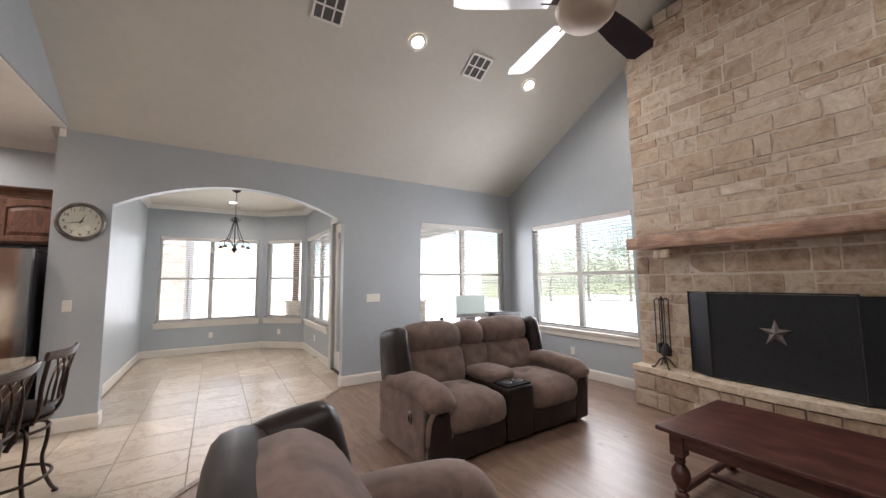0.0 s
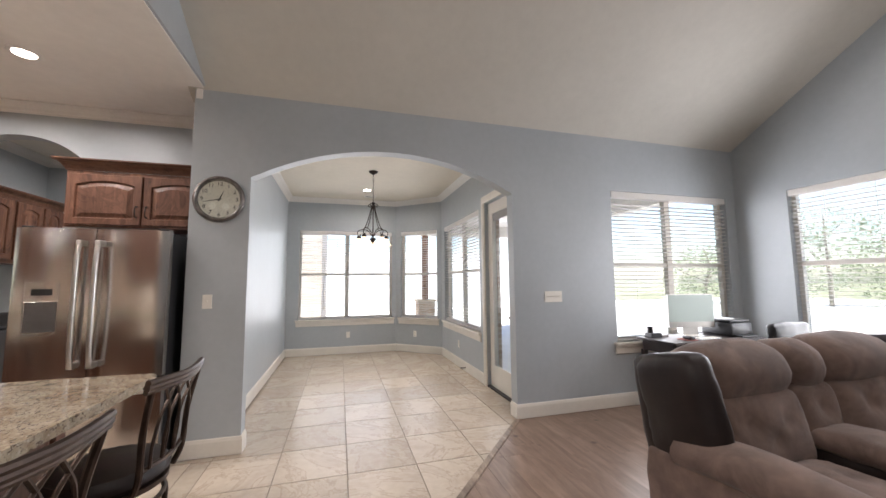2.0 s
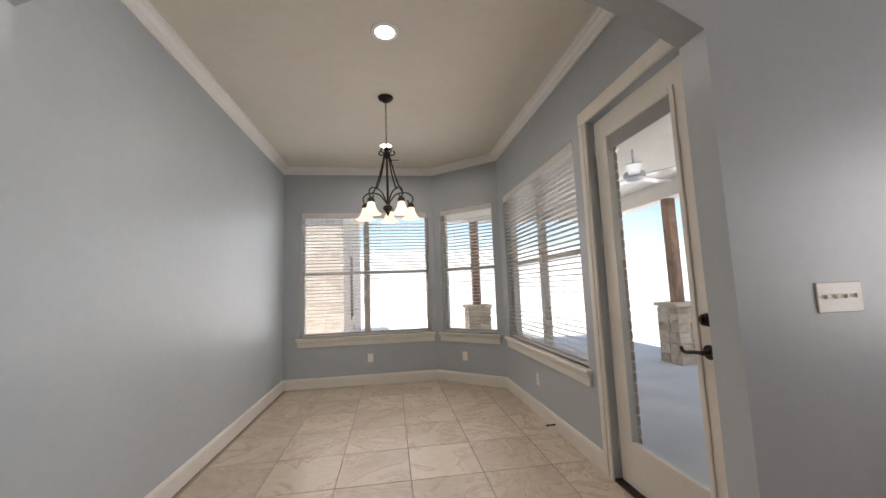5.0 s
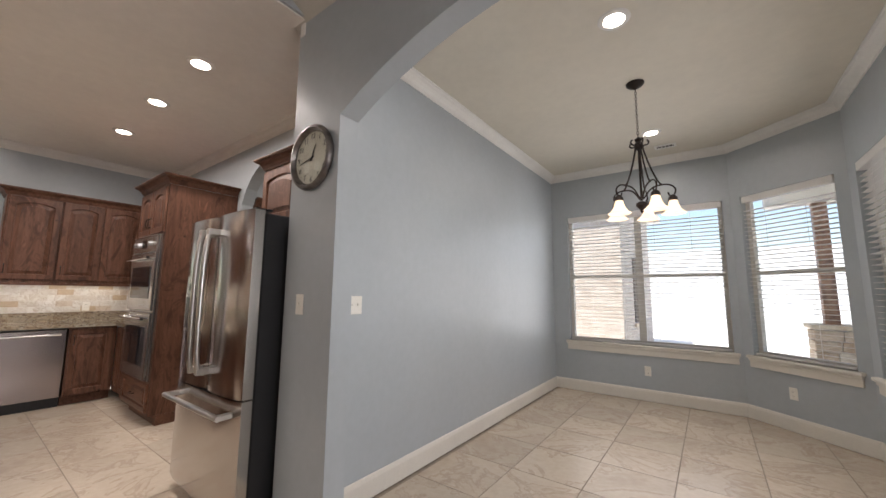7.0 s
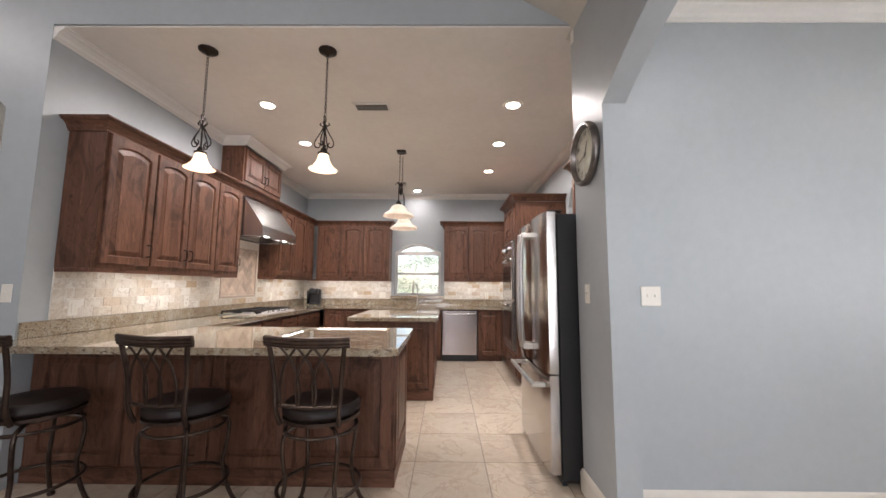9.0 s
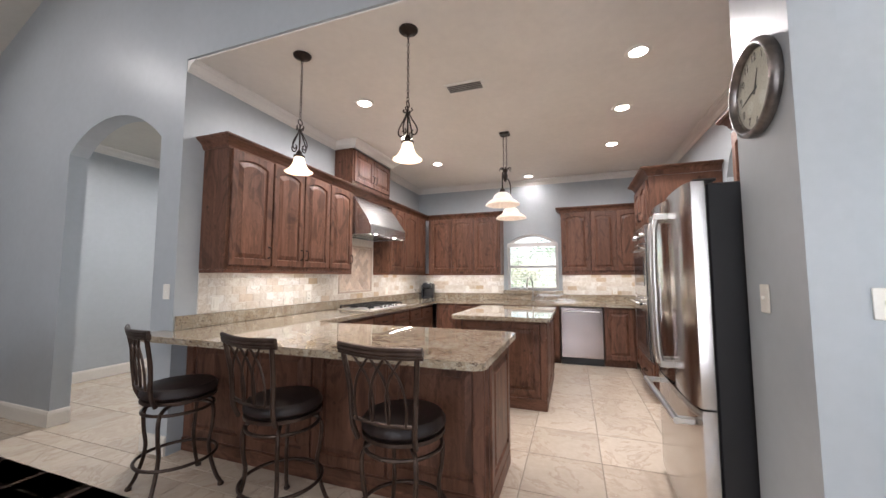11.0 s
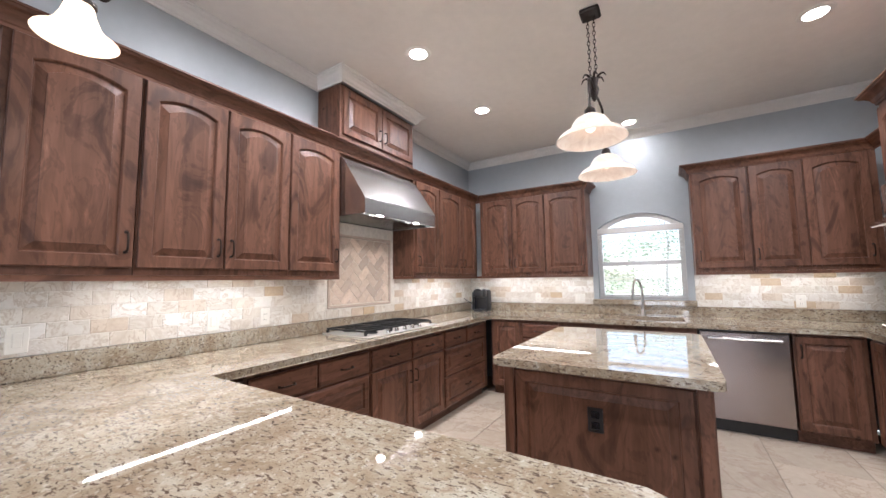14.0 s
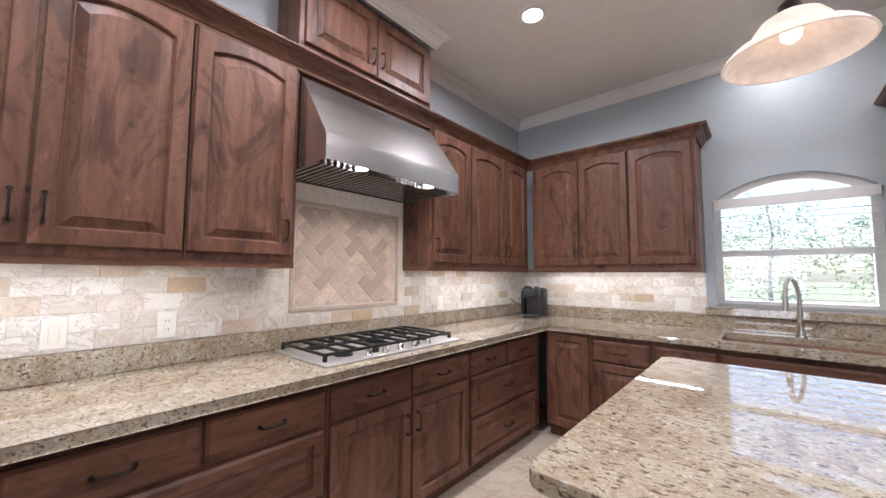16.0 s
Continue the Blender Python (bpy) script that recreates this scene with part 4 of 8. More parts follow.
# on the sink wall
WF = -5.352
cabinet("wide " + L_UP, (WF, 2.74, 0), Y, X, 0.87, WF - KW, UZ0, UZ1, [("arched", 0.05, 0.45, UD0, UD1, "rb"), ("arched", 0.462, 0.862, UD0, UD1, "lb")])
cabinet(L_UP, (WF, 3.61, 0), Y, X, 0.475, WF - KW, UZ0, UZ1, [("arched", 0.008, 0.445, UD0, UD1, "rb")])
cabinet(L_UP, (WF, 5.09, 0), Y, X, 0.45, WF - KW, UZ0, UZ1, [("arched", 0.02, 0.440, UD0, UD1, "lb")])
cabinet("wide " + L_UP, (WF, 5.54, 0), Y, X, 0.83, WF - KW, UZ0, UZ1, [("arched", 0.008, 0.375, UD0, UD1, "lb"), ("arched", 0.385, 0.78, UD0, UD1, "rb")])
cabinet(L_UP, (-4.93, 6.37, 0), X, -Y, 0.61, KN - 6.37, UZ0, UZ1, [("arched", 0.05, 0.59, UD0, UD1, "lb")])
CABCROWN = [(0, 0), (0.010, 0), (0.012, 0.014), (0.018, 0.018), (0.026, 0.040), (0.048, 0.062), (0.066, 0.068), (0.070, 0.078), (0.078, 0.080), (0.078, 0.090), (0, 0.090)]
def cab_crown(path, z):
    setting("trim_cabinet_crown", sweep(bmesh.new(), [(x, y, z) for x, y in path], CABCROWN), M_CABX, "stained alder cabinet crown", "trim")
cab_crown([(KW + 0.01, 4.085), (WF, 4.085), (WF, UW), (-1.205, UW), (-1.205, KS + 0.002)], 2.366)
cab_crown([(-4.315, 6.37), (WF, 6.37), (WF, 5.09), (KW + 0.01, 5.09)], 2.366)
setting("trim_light_rail", sweep(bmesh.new(), [(KW + 0.01, 4.085, 1.352), (WF, 4.085, 1.352), (WF, UW, 1.352), (-3.925, UW, 1.352), (-3.925, KS + 0.01, 1.352)], [(-0.018, 0), (0, 0), (0, 0.027), (-0.018, 0.027)]), M_CABX, "stained alder light rail", "trim")
setting("trim_light_rail_east", sweep(bmesh.new(), [(-2.955, KS + 0.01, 1.352), (-2.955, UW, 1.352), (-1.205, UW, 1.352), (-1.205, KS + 0.01, 1.352)], [(-0.018, 0), (0, 0), (0, 0.027), (-0.018, 0.027)]), M_CABX, "stained alder light rail", "trim")

setting("trim_light_rail_north", sweep(bmesh.new(), [(-4.32, 6.37, 1.352), (WF, 6.37, 1.352), (WF, 5.09, 1.352), (KW + 0.01, 5.09, 1.352)], [(-0.018, 0), (0, 0), (0, 0.027), (-0.018, 0.027)]), M_CABX, "stained alder light rail", "trim")
# base cabinets
BZ0, BZ1 = 0.10, 0.872
def base(label, origin, u, n, width, depth, fronts):
    return cabinet(label, origin, u, n, width, depth, BZ0, BZ1, fronts, toe=True)
T0, T1 = 0.68, 0.832
base(L_LOW, (-1.80, BF, 0), -X, Y, 0.25, BF - KS, [("drawer", 0.02, 0.24, T0, T1, None)])
base("wide knotty alder base cabinet with stacked drawers", (-2.05, BF, 0), -X, Y, 0.925, BF - KS, [("drawer", 0.02, 0.452, T0, T1, "c"), ("drawer", 0.466, 0.905, T0, T1, "c"), ("drawer", 0.02, 0.905, 0.40, 0.665, "c"), ("drawer", 0.02, 0.905, 0.12, 0.385, "c")])
base("knotty alder base cabinet with two doors under the cooktop", (-2.975, BF, 0), -X, Y, 1.005, BF - KS, [("drawer", 0.012, 0.49, T0, T1, "c"), ("drawer", 0.502, 0.985, T0, T1, "c"), ("flat", 0.012, 0.49, 0.12, 0.665, "rt"), ("flat", 0.502, 0.985, 0.12, 0.665, "lt")])
base("knotty alder base cabinet with stacked drawers", (-3.98, BF, 0), -X, Y, 0.97, BF - KS, [("drawer", 0.02, 0.44, T0, T1, "c"), ("drawer", 0.452, 0.88, T0, T1, "c"), ("drawer", 0.02, 0.88, 0.41, 0.665, "c"), ("drawer", 0.02, 0.88, 0.12, 0.395, "c")])
SF = -4.99
base("knotty alder corner base cabinet with a door", (SF, 3.03, 0), Y, X, 0.37, SF - KW, [("flat", 0.03, 0.355, 0.12, 0.85, None)])
base(L_LOW, (SF, 3.40, 0), Y, X, 0.42, SF - KW, [("drawer", 0.02, 0.41, T0, T1, "c"), ("flat", 0.02, 0.41, 0.12, 0.665, "lt")])
base("knotty alder sink base cabinet with false fronts", (SF, 3.82, 0), Y, X, 1.23, SF - KW, [("drawer", 0.02, 0.36, T0, T1, None), ("flat", 0.02, 0.36, 0.12, 0.665, "lt"), ("drawer", 0.375, 1.21, T0, T1, None), ("flat", 0.375, 0.79, 0.12, 0.665, "rt"), ("flat", 0.80, 1.21, 0.12, 0.665, "lt")])
base("knotty alder base cabinet with a door beside the dishwasher", (SF, 5.675, 0), Y, X, 0.42, SF - KW, [("flat", 0.015, 0.385, 0.12, 0.85, "lt")])
base("knotty alder base cabinet with a drawer beside the ovens", (-4.95, 6.105, 0), X, -Y, 0.64, KN - 6.105, [("flat", 0.03, 0.25, 0.12, 0.85, None), ("drawer", 0.27, 0.63, T0, T1, "c"), ("flat", 0.27, 0.63, 0.12, 0.665, "rt")])

# dishwasher
dw = thing("dishwasher", (-5.3, 5.36, 0), "stainless steel dishwasher under the counter", "dishwasher")
part("tub", B(-5.6, -5.0, 5.065, 5.665, 0.1, 0.868), M_BLACK, dw)
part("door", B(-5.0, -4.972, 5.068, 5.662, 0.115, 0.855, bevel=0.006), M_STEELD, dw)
f = bmesh.new()
cyl(f, (-4.945, 5.12, 0.80), (-4.945, 5.61, 0.80), 0.011)
for yy in (5.15, 5.58):
    cyl(f, (-4.972, yy, 0.80), (-4.945, yy, 0.80), 0.008)
part("handle", f, M_STEEL, dw, smooth=True)
part("toe_panel", B(-5.5, -5.04, 5.066, 5.664, 0.003, 0.098), M_BLACK, dw)

# granite
def worktop(name, outline, label):
    return lone(name, prism(bmesh.new(), outline, 0.873, 0.914, 0.008), M_GRANITE, label, "worktop")
def rounded(pts, r):
    """Round chosen corners: (x, y, True)."""
    out = []
    n_ = len(pts)
    for i, (x, y, k) in enumerate(pts):
        if not k:
            out.append((x, y))
            continue
        p, a, b = Vector((x, y)), Vector(pts[i - 1][:2]), Vector(pts[(i + 1) % n_][:2])
        p0, p1 = p + (a - p).normalized() * r, p + (b - p).normalized() * r
        for j in range(6):
            t = j / 5
            q = (1 - t) ** 2 * p0 + 2 * t * (1 - t) * p + t * t * p1
            out.append((q.x, q.y))
    return out
outline = rounded([(-1.028, KS + 0.002, 0), (-1.028, 2.30, 0), (-0.80, 2.30, 1), (-0.80, 4.86, 1), (-1.84, 4.86, 1), (-1.84, 3.06, 0), (-4.945, 3.06, 0), (-4.945, 4.20, 0), (KW + 0.002, 4.20, 0), (KW + 0.002, KS + 0.002, 0)], 0.05)
worktop("granite_worktop", outline, "cream speckled granite worktop over the range wall and peninsula")
worktop("granite_worktop", [(-4.945, 4.97), (-4.945, 6.07), (-4.315, 6.07), (-4.315, KN - 0.002), (KW + 0.002, KN - 0.002), (KW + 0.002, 4.97)], "cream speckled granite worktop between sink and ovens")
lone("granite_worktop", B(-5.07, -4.945, 4.201, 4.969, 0.873, 0.914), M_GRANITE, "cream speckled granite strip before the sink", "worktop")
lone("granite_worktop", B(KW + 0.002, -5.50, 4.201, 4.969, 0.873, 0.914), M_GRANITE, "cream speckled granite strip behind the sink", "worktop")
worktop("island_worktop", rounded([(-2.82, 4.02, 1), (-2.82, 5.04, 1), (-4.27, 5.04, 1), (-4.27, 4.02, 1)], 0.035), "cream speckled granite island top, glossy")
for nm, q in (("granite_splash", (-5.66, -1.04, KS + 0.001, KS + 0.021)),):
    lone(nm, B(*q, 0.9142, 1.02, bevel=0.003), M_GRANITE, "low cream speckled granite upstand", "upstand")
lone("granite_splash", B(KW + 0.001, KW + 0.021, KS + 0.022, KN - 0.03, 0.9142, 1.02, bevel=0.003), M_GRANITE, "low cream speckled granite upstand behind the sink", "upstand")

# peninsula body, facing the stools
pen = thing("peninsula", (-1.45, 3.6, 0), "knotty alder peninsula with raised panels facing the stools", "peninsula")
part("body", B(-1.79, -1.15, KS + 0.003, 4.80, 0.0, 0.872), M_CAB, pen)
part("base_trim", B(-1.79, -1.138, KS + 0.003, 4.812, 0.0, 0.10, bevel=0.004), M_CABY, pen)
for y0, y1 in ((2.43, 3.04), (3.06, 3.60), (3.62, 4.16), (4.18, 4.78)):
    part("panel", to_frame(door_mesh(y1 - y0, 0.74, 0, 0.07, 0.016), (-1.149, y0, 0.115), Y, X), M_CAB, pen)
part("end_panel", to_frame(door_mesh(0.60, 0.74, 0, 0.07, 0.014), (-1.77, 4.801, 0.115), X, Y), M_CAB, pen)

# island
isl = thing("kitchen_island", (-3.5, 4.53, 0), "dark alder kitchen island with panelled sides", "island")
part("body", B(-4.20, -2.90, 4.08, 4.98, 0.0, 0.872), M_CAB, isl)
part("panel", to_frame(door_mesh(0.80, 0.72, 0, 0.06, 0.014), (-2.899, 4.13, 0.13), Y, X), M_CAB, isl)
part("base_trim", B(-4.21, -2.886, 4.066, 4.994, 0, 0.11, bevel=0.005), M_CABY, isl)
for yy in (4.066, 4.94):
    part("corner_post", B(-2.90, -2.878, yy, yy + 0.054, 0.11, 0.872, bevel=0.004), M_CAB, isl)
part("door", to_frame(door_mesh(0.62, 0.72, 0.0), (-2.93, 4.981, 0.13), -X, Y), M_CAB, isl)
part("door", to_frame(door_mesh(0.62, 0.72, 0.0), (-3.56, 4.981, 0.13), -X, Y), M_CAB, isl)
o = thing("outlet", (-2.87, 4.53, 0.66), "black outlet on the end of the island", "outlet")
part("plate", B(-2.884, -2.877, 4.495, 4.565, 0.60, 0.715, bevel=0.003), M_BLACK, o)
for zz in (0.633, 0.683):
    part("socket", B(-2.8775, -2.874, 4.512, 4.548, zz - 0.016, zz + 0.016, bevel=0.003), M_BLKGLASS, o)

# cooktop
ck = thing("gas_cooktop", (-3.435, 2.73, 0.914), "stainless gas cooktop with black cast-iron grates", "cooktop")
part("tray", B(-3.90, -2.965, 2.475, 2.985, 0.9145, 0.926, bevel=0.005, seg=2), M_STEELT, ck)
for bx, by, r in ((-3.140, 2.600, 0.04), (-3.140, 2.850, 0.035), (-3.435, 2.720, 0.055), (-3.730, 2.600, 0.04), (-3.730, 2.820, 0.035)):
    part("burner", lathe(bmesh.new(), (bx, by, 0.926), [(r * 1.3, 0), (r * 1.3, 0.008), (r, 0.010), (r, 0.022), (r * 0.3, 0.026)], 20), M_IRON, ck, smooth=True)
for i, cx in enumerate((-3.14, -3.435, -3.73)):
    f = bmesh.new()
    h0, h1 = 0.950, 0.962
    w2 = 0.14
    for dx in (-w2, w2):
        box(f, cx + dx - 0.006, cx + dx + 0.006, 2.495, 2.92, h0, h1)
    for yy in (2.495, 2.71, 2.908):
        box(f, cx - w2, cx + w2, yy, yy + 0.012, h0, h1 + 0.001)
    for dx in (-0.045, 0.045):
        box(f, cx + dx - 0.005, cx + dx + 0.005, 2.495, 2.92, h0, h1 + 0.002)
    for dx in (-w2, w2):
        for yy in (2.50, 2.915):
            box(f, cx + dx - 0.008, cx + dx + 0.008, yy - 0.008, yy + 0.008, 0.926, h0)
    part("grate", f, M_IRON, ck)
for i in range(5):
    part("knob", lathe(bmesh.new(), (-3.22 - 0.105 * i, 2.95, 0.926), [(0.019, 0), (0.019, 0.006), (0.016, 0.008), (0.015, 0.026), (0.012, 0.029)], 16), M_STEEL, ck, smooth=True)

# range hood
hd = thing("range_hood", (-3.48, 2.65, 1.84), "stainless steel wall hood over the cooktop, lights on", "hood")
f = bmesh.new()
x0, x1 = -3.922, -2.958
sec = [(KS + 0.002, 1.855), (2.945, 1.855), (2.945, 1.975), (2.695, 2.335), (KS + 0.002, 2.335)]
A = [f.verts.new((x0, y, z)) for y, z in sec]
D = [f.verts.new((x1, y, z)) for y, z in sec]
for i in range(5):
    if i != 0:
        f.faces.new((A[i], A[(i + 1) % 5], D[(i + 1) % 5], D[i]))
f.faces.new(A)
f.faces.new(D)
bmesh.ops.bevel(f, geom=[e for e in f.edges if e.calc_length() > 0.9 and all(v.co.y > 2.69 for v in e.verts)], offset=0.006, segments=2, affect='EDGES')
part("canopy", f, M_STEEL, hd)
part("underside", B(x0 + 0.004, x1 - 0.004, KS + 0.01, 2.94, 1.905, 1.91), M_STEEL, hd)
for i in range(26):
    xx = x0 + 0.03 + i * (x1 - x0 - 0.06) / 25
    part("baffle", B(xx - 0.009, xx + 0.009, 2.43, 2.83, 1.866, 1.902), M_STEEL, hd)
for xx in (-3.20, -3.70):
    part("lamp_lens", C((xx, 2.885, 1.866), (xx, 2.885, 1.878), 0.03, n=20), M_LED, hd)
    area_lamp("hood_lamp", xx, 2.885, 1.86, 0.06, 0.06, 0.85, WARM, spread=140, shape='DISK')

# double oven tower
cabinet("tall knotty alder oven cabinet with crown", (-4.31, 6.05, 0), X, -Y, 0.85, KN - 6.05, 0.10, 2.40,
             [("arched", 0.03, 0.42, 1.90, 2.37, "rb"), ("arched", 0.43, 0.82, 1.90, 2.37, "lb"), ("drawer", 0.03, 0.82, 0.13, 0.40, "c")], toe=True, name="oven_cabinet")
cab_crown([(-3.46, KN - 0.01), (-3.46, 6.05), (-4.31, 6.05), (-4.31, 6.36)], 2.401)
ov = thing("double_oven", (-3.885, 6.03, 0.42), "stainless built-in double wall oven", "oven")
OX0, OX1, OY = -4.27, -3.50, 6.048
part("frame", B(OX0, OX1, 6.020, OY, 0.42, 1.88, bevel=0.004), M_STEEL, ov)
part("control_panel", B(OX0 + 0.005, OX1 - 0.005, 6.000, 6.019, 1.70, 1.875, bevel=0.004), M_STEEL, ov)
part("display", B(-3.96, -3.81, 5.996, 5.9995, 1.745, 1.83), M_BLKGLASS, ov)
for xx in (-4.12, -4.02, -3.66):
    kb = C((xx, 6.0, 1.787), (xx, 5.965, 1.787), 0.026, 0.022, 18)
    part("knob", kb, M_STEEL, ov, smooth=True)
for z0, z1 in ((1.10, 1.685), (0.44, 1.08)):
    dr = part("oven_door", B(OX0 + 0.005, OX1 - 0.005, 5.995, 6.019, z0, z1, bevel=0.006), M_STEEL, ov)
    part("oven_window", B(OX0 + 0.09, OX1 - 0.09, 5.991, 5.9945, z0 + 0.12, z1 - 0.14), M_BLKGLASS, dr, "dark oven glass")
    f = bmesh.new()
    cyl(f, (OX0 + 0.03, 5.945, z1 - 0.055), (OX1 - 0.03, 5.945, z1 - 0.055), 0.014)
    for xx in (OX0 + 0.06, OX1 - 0.06):
        cyl(f, (xx, 5.995, z1 - 0.055), (xx, 5.945, z1 - 0.055), 0.010)
    part("handle", f, M_CHROME, dr, smooth=True)

# refrigerator with the cabinet above it
fr = thing("refrigerator", (-1.63, 6.22, 0), "stainless french-door refrigerator with a bottom freezer", "refrigerator")
FX0, FX1, FY = -2.09, -1.165, 5.875
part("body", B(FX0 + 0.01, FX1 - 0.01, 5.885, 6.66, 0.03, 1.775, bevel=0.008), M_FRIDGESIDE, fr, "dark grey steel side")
mid = (FX0 + FX1) / 2
def curved_front(x0, x1, z0, z1, bulge=0.014):
    """A door skin that bows slightly outwards, with rounded edges."""
    bm = bmesh.new()
    k = 8
    front = [(x0 + (x1 - x0) * i / k, FY - 0.07 - bulge * (1 - (2 * i / k - 1) ** 2) + (0.012 if i in (0, k) else 0)) for i in range(k + 1)]
    prism(bm, front + [(x1, FY), (x0, FY)], z0, z1)
    return bm
ld = part("door", curved_front(FX0, mid - 0.003, 0.70, 1.785), M_STEELV, fr, "", True)
rd = part("door", curved_front(mid + 0.003, FX1, 0.70, 1.785), M_STEELV, fr, "", True)
fz = part("freezer_drawer", curved_front(FX0, FX1, 0.075, 0.69), M_STEELV, fr, "", True)
for leaf, xx in ((ld, mid - 0.055), (rd, mid + 0.055)):
    f = bmesh.new()
    tube(f, smooth_path([(xx, FY - 0.10, 0.80), (xx, FY - 0.145, 0.86), (xx, FY - 0.155, 1.25), (xx, FY - 0.145, 1.62), (xx, FY - 0.10, 1.68)], 5), 0.016, 10)
    box(f, xx - 0.017, xx + 0.017, FY - 0.15, FY - 0.07, 0.795, 0.835, 0.005)
    box(f, xx - 0.017, xx + 0.017, FY - 0.15, FY - 0.07, 1.655, 1.695, 0.005)
    part("handle", f, M_NICKEL, leaf, "", True)
f = bmesh.new()
tube(f, [(FX0 + 0.06, FY - 0.15, 0.615), (FX1 - 0.06, FY - 0.15, 0.615)], 0.016, 10)
for xx in (FX0 + 0.08, FX1 - 0.08):
    box(f, xx - 0.018, xx + 0.018, FY - 0.15, FY - 0.07, 0.60, 0.63, 0.005)
part("handle", f, M_NICKEL, fz, "", True)
part("dispenser_panel", B(FX0 + 0.09, FX0 + 0.285, FY - 0.0835, FY - 0.081, 1.03, 1.40, bevel=0.004), M_STEEL, ld)
part("dispenser_recess", B(FX0 + 0.098, FX0 + 0.277, FY - 0.087, FY - 0.083, 1.05, 1.26, bevel=0.0015), M_DISPENSER, ld, "dark dispenser recess")
part("dispenser_display", B(FX0 + 0.130, FX0 + 0.245, FY - 0.0875, FY - 0.083, 1.305, 1.35), M_BLKGLASS, ld)
for xx in (FX0 + 0.05, FX1 - 0.05):
    part("hinge_cover", B(xx - 0.035, xx + 0.035, 5.83, 5.93, 1.786, 1.80, bevel=0.004), M_BLACK, fr)
part("toe_grille", B(FX0 + 0.02, FX1 - 0.02, 5.89, 5.92, 0.0, 0.07), M_BLACK, fr)
cabinet("knotty alder cabinet over the refrigerator", (-2.16, 6.36, 0), X, -Y, 1.125, KN - 6.36, 1.87, 2.36, [("arched", 0.02, 0.555, 1.89, 2.33, "rb"), ("arched", 0.57, 1.105, 1.89, 2.33, "lb")])
cab_crown([(-1.033, 6.36), (-2.16, 6.36), (-2.16, KN - 0.01)], 2.361)

# laundry room beyond the arched doorway: wall cabinets over a washing machine
LZ0, LZ1, LF = 1.62, 2.335, -3.38
for y0, wl, doors in ((6.87, 0.785, ((0.012, 0.385), (0.397, 0.770))), (7.655, 0.405, ((0.035, 0.395),)), (8.06, 0.34, ((0.025, 0.315),))):
    cabinet("knotty alder wall cabinet in the laundry room", (LF, y0, 0), Y, X, wl, LF + 3.7, LZ0, LZ1, [("arched", a, b, LZ0 + 0.04, LZ1 - 0.03, "") for a, b in doors], group="laundry cabinets")
cab_crown([(-3.69, 8.40), (LF, 8.40), (LF, 6.87)], 2.325)
wm = thing("washing_machine", (-3.36, 7.78, 0), "dark grey top-loading washing machine with a back console", "washing machine")
part("body", B(-3.66, -3.05, 7.44, 8.12, 0.02, 0.92, bevel=0.02), M_DISPENSER, wm)
part("lid", B(-3.52, -3.07, 7.49, 8.07, 0.921, 0.945, bevel=0.012), M_FRIDGESIDE, wm, "dark glossy lid")
part("console", B(-3.66, -3.54, 7.45, 8.11, 0.921, 1.07, bevel=0.02), M_FRIDGESIDE, wm, "dark control console")
for yy in (7.5, 8.06):
    for xx in (-3.62, -3.10):
        part("foot", C((xx, yy, 0.0), (xx, yy, 0.03), 0.02), M_BLACK, wm)
f = bmesh.new()
for q in ((-3.52, -3.42, 0, 2.12), (-2.60, -2.50, 0, 2.12), (-3.52, -2.50, 2.12, 2.22)):
    box(f, q[0], q[1], 8.575, 8.599, q[2], q[3], 0.006)
setting("trim_laundry_door", f, M_CASING, "cream door casing in the laundry room", "trim")
setting("door_laundry", B(-3.419, -2.601, 8.575, 8.597, 0.004, 2.119, bevel=0.004), M_CASING, "cream painted laundry door, closed", "door")

# sink and faucet
sk = thing("kitchen_sink", (-5.28, 4.585, 0.70), "undermount double stainless sink", "sink")
for y0, y1 in ((4.215, 4.57), (4.60, 4.955)):
    f = bmesh.new()
    box(f, -5.49, -5.09, y0, y1, 0.70, 0.872, 0.02, 2)
    top = [fc for fc in f.faces if fc.normal.z > 0.9 and fc.calc_area() > 0.05]
    bmesh.ops.delete(f, geom=top, context='FACES')
    bowl = part("bowl", f, M_STEEL, sk, "", True)
    part("drain", C((-5.29, (y0 + y1) / 2, 0.7015), (-5.29, (y0 + y1) / 2, 0.706), 0.04, n=20), M_CHROME, bowl)
fc = thing("kitchen_faucet", (-5.54, 4.60, 0.914), "brushed nickel gooseneck pull-down faucet", "faucet")
part("base", lathe(bmesh.new(), (-5.54, 4.60, 0.914), [(0.03, 0), (0.03, 0.008), (0.022, 0.014), (0.02, 0.06), (0.014, 0.075)], 20), M_NICKEL, fc, "", True)
part("spout", tube(bmesh.new(), smooth_path([(-5.54, 4.60, 0.98), (-5.54, 4.60, 1.18), (-5.52, 4.585, 1.27), (-5.45, 4.56, 1.315), (-5.38, 4.535, 1.28), (-5.36, 4.525, 1.20)], 8), 0.0125, 12), M_NICKEL, fc, "", True)
part("spray_head", C((-5.36, 4.525, 1.205), (-5.355, 4.523, 1.10), 0.015, 0.019), M_NICKEL, fc, "", True)
part("lever", tube(bmesh.new(), smooth_path([(-5.54, 4.62, 0.97), (-5.53, 4.66, 0.98), (-5.50, 4.70, 1.02)], 4), 0.007, 8), M_NICKEL, fc, "", True)

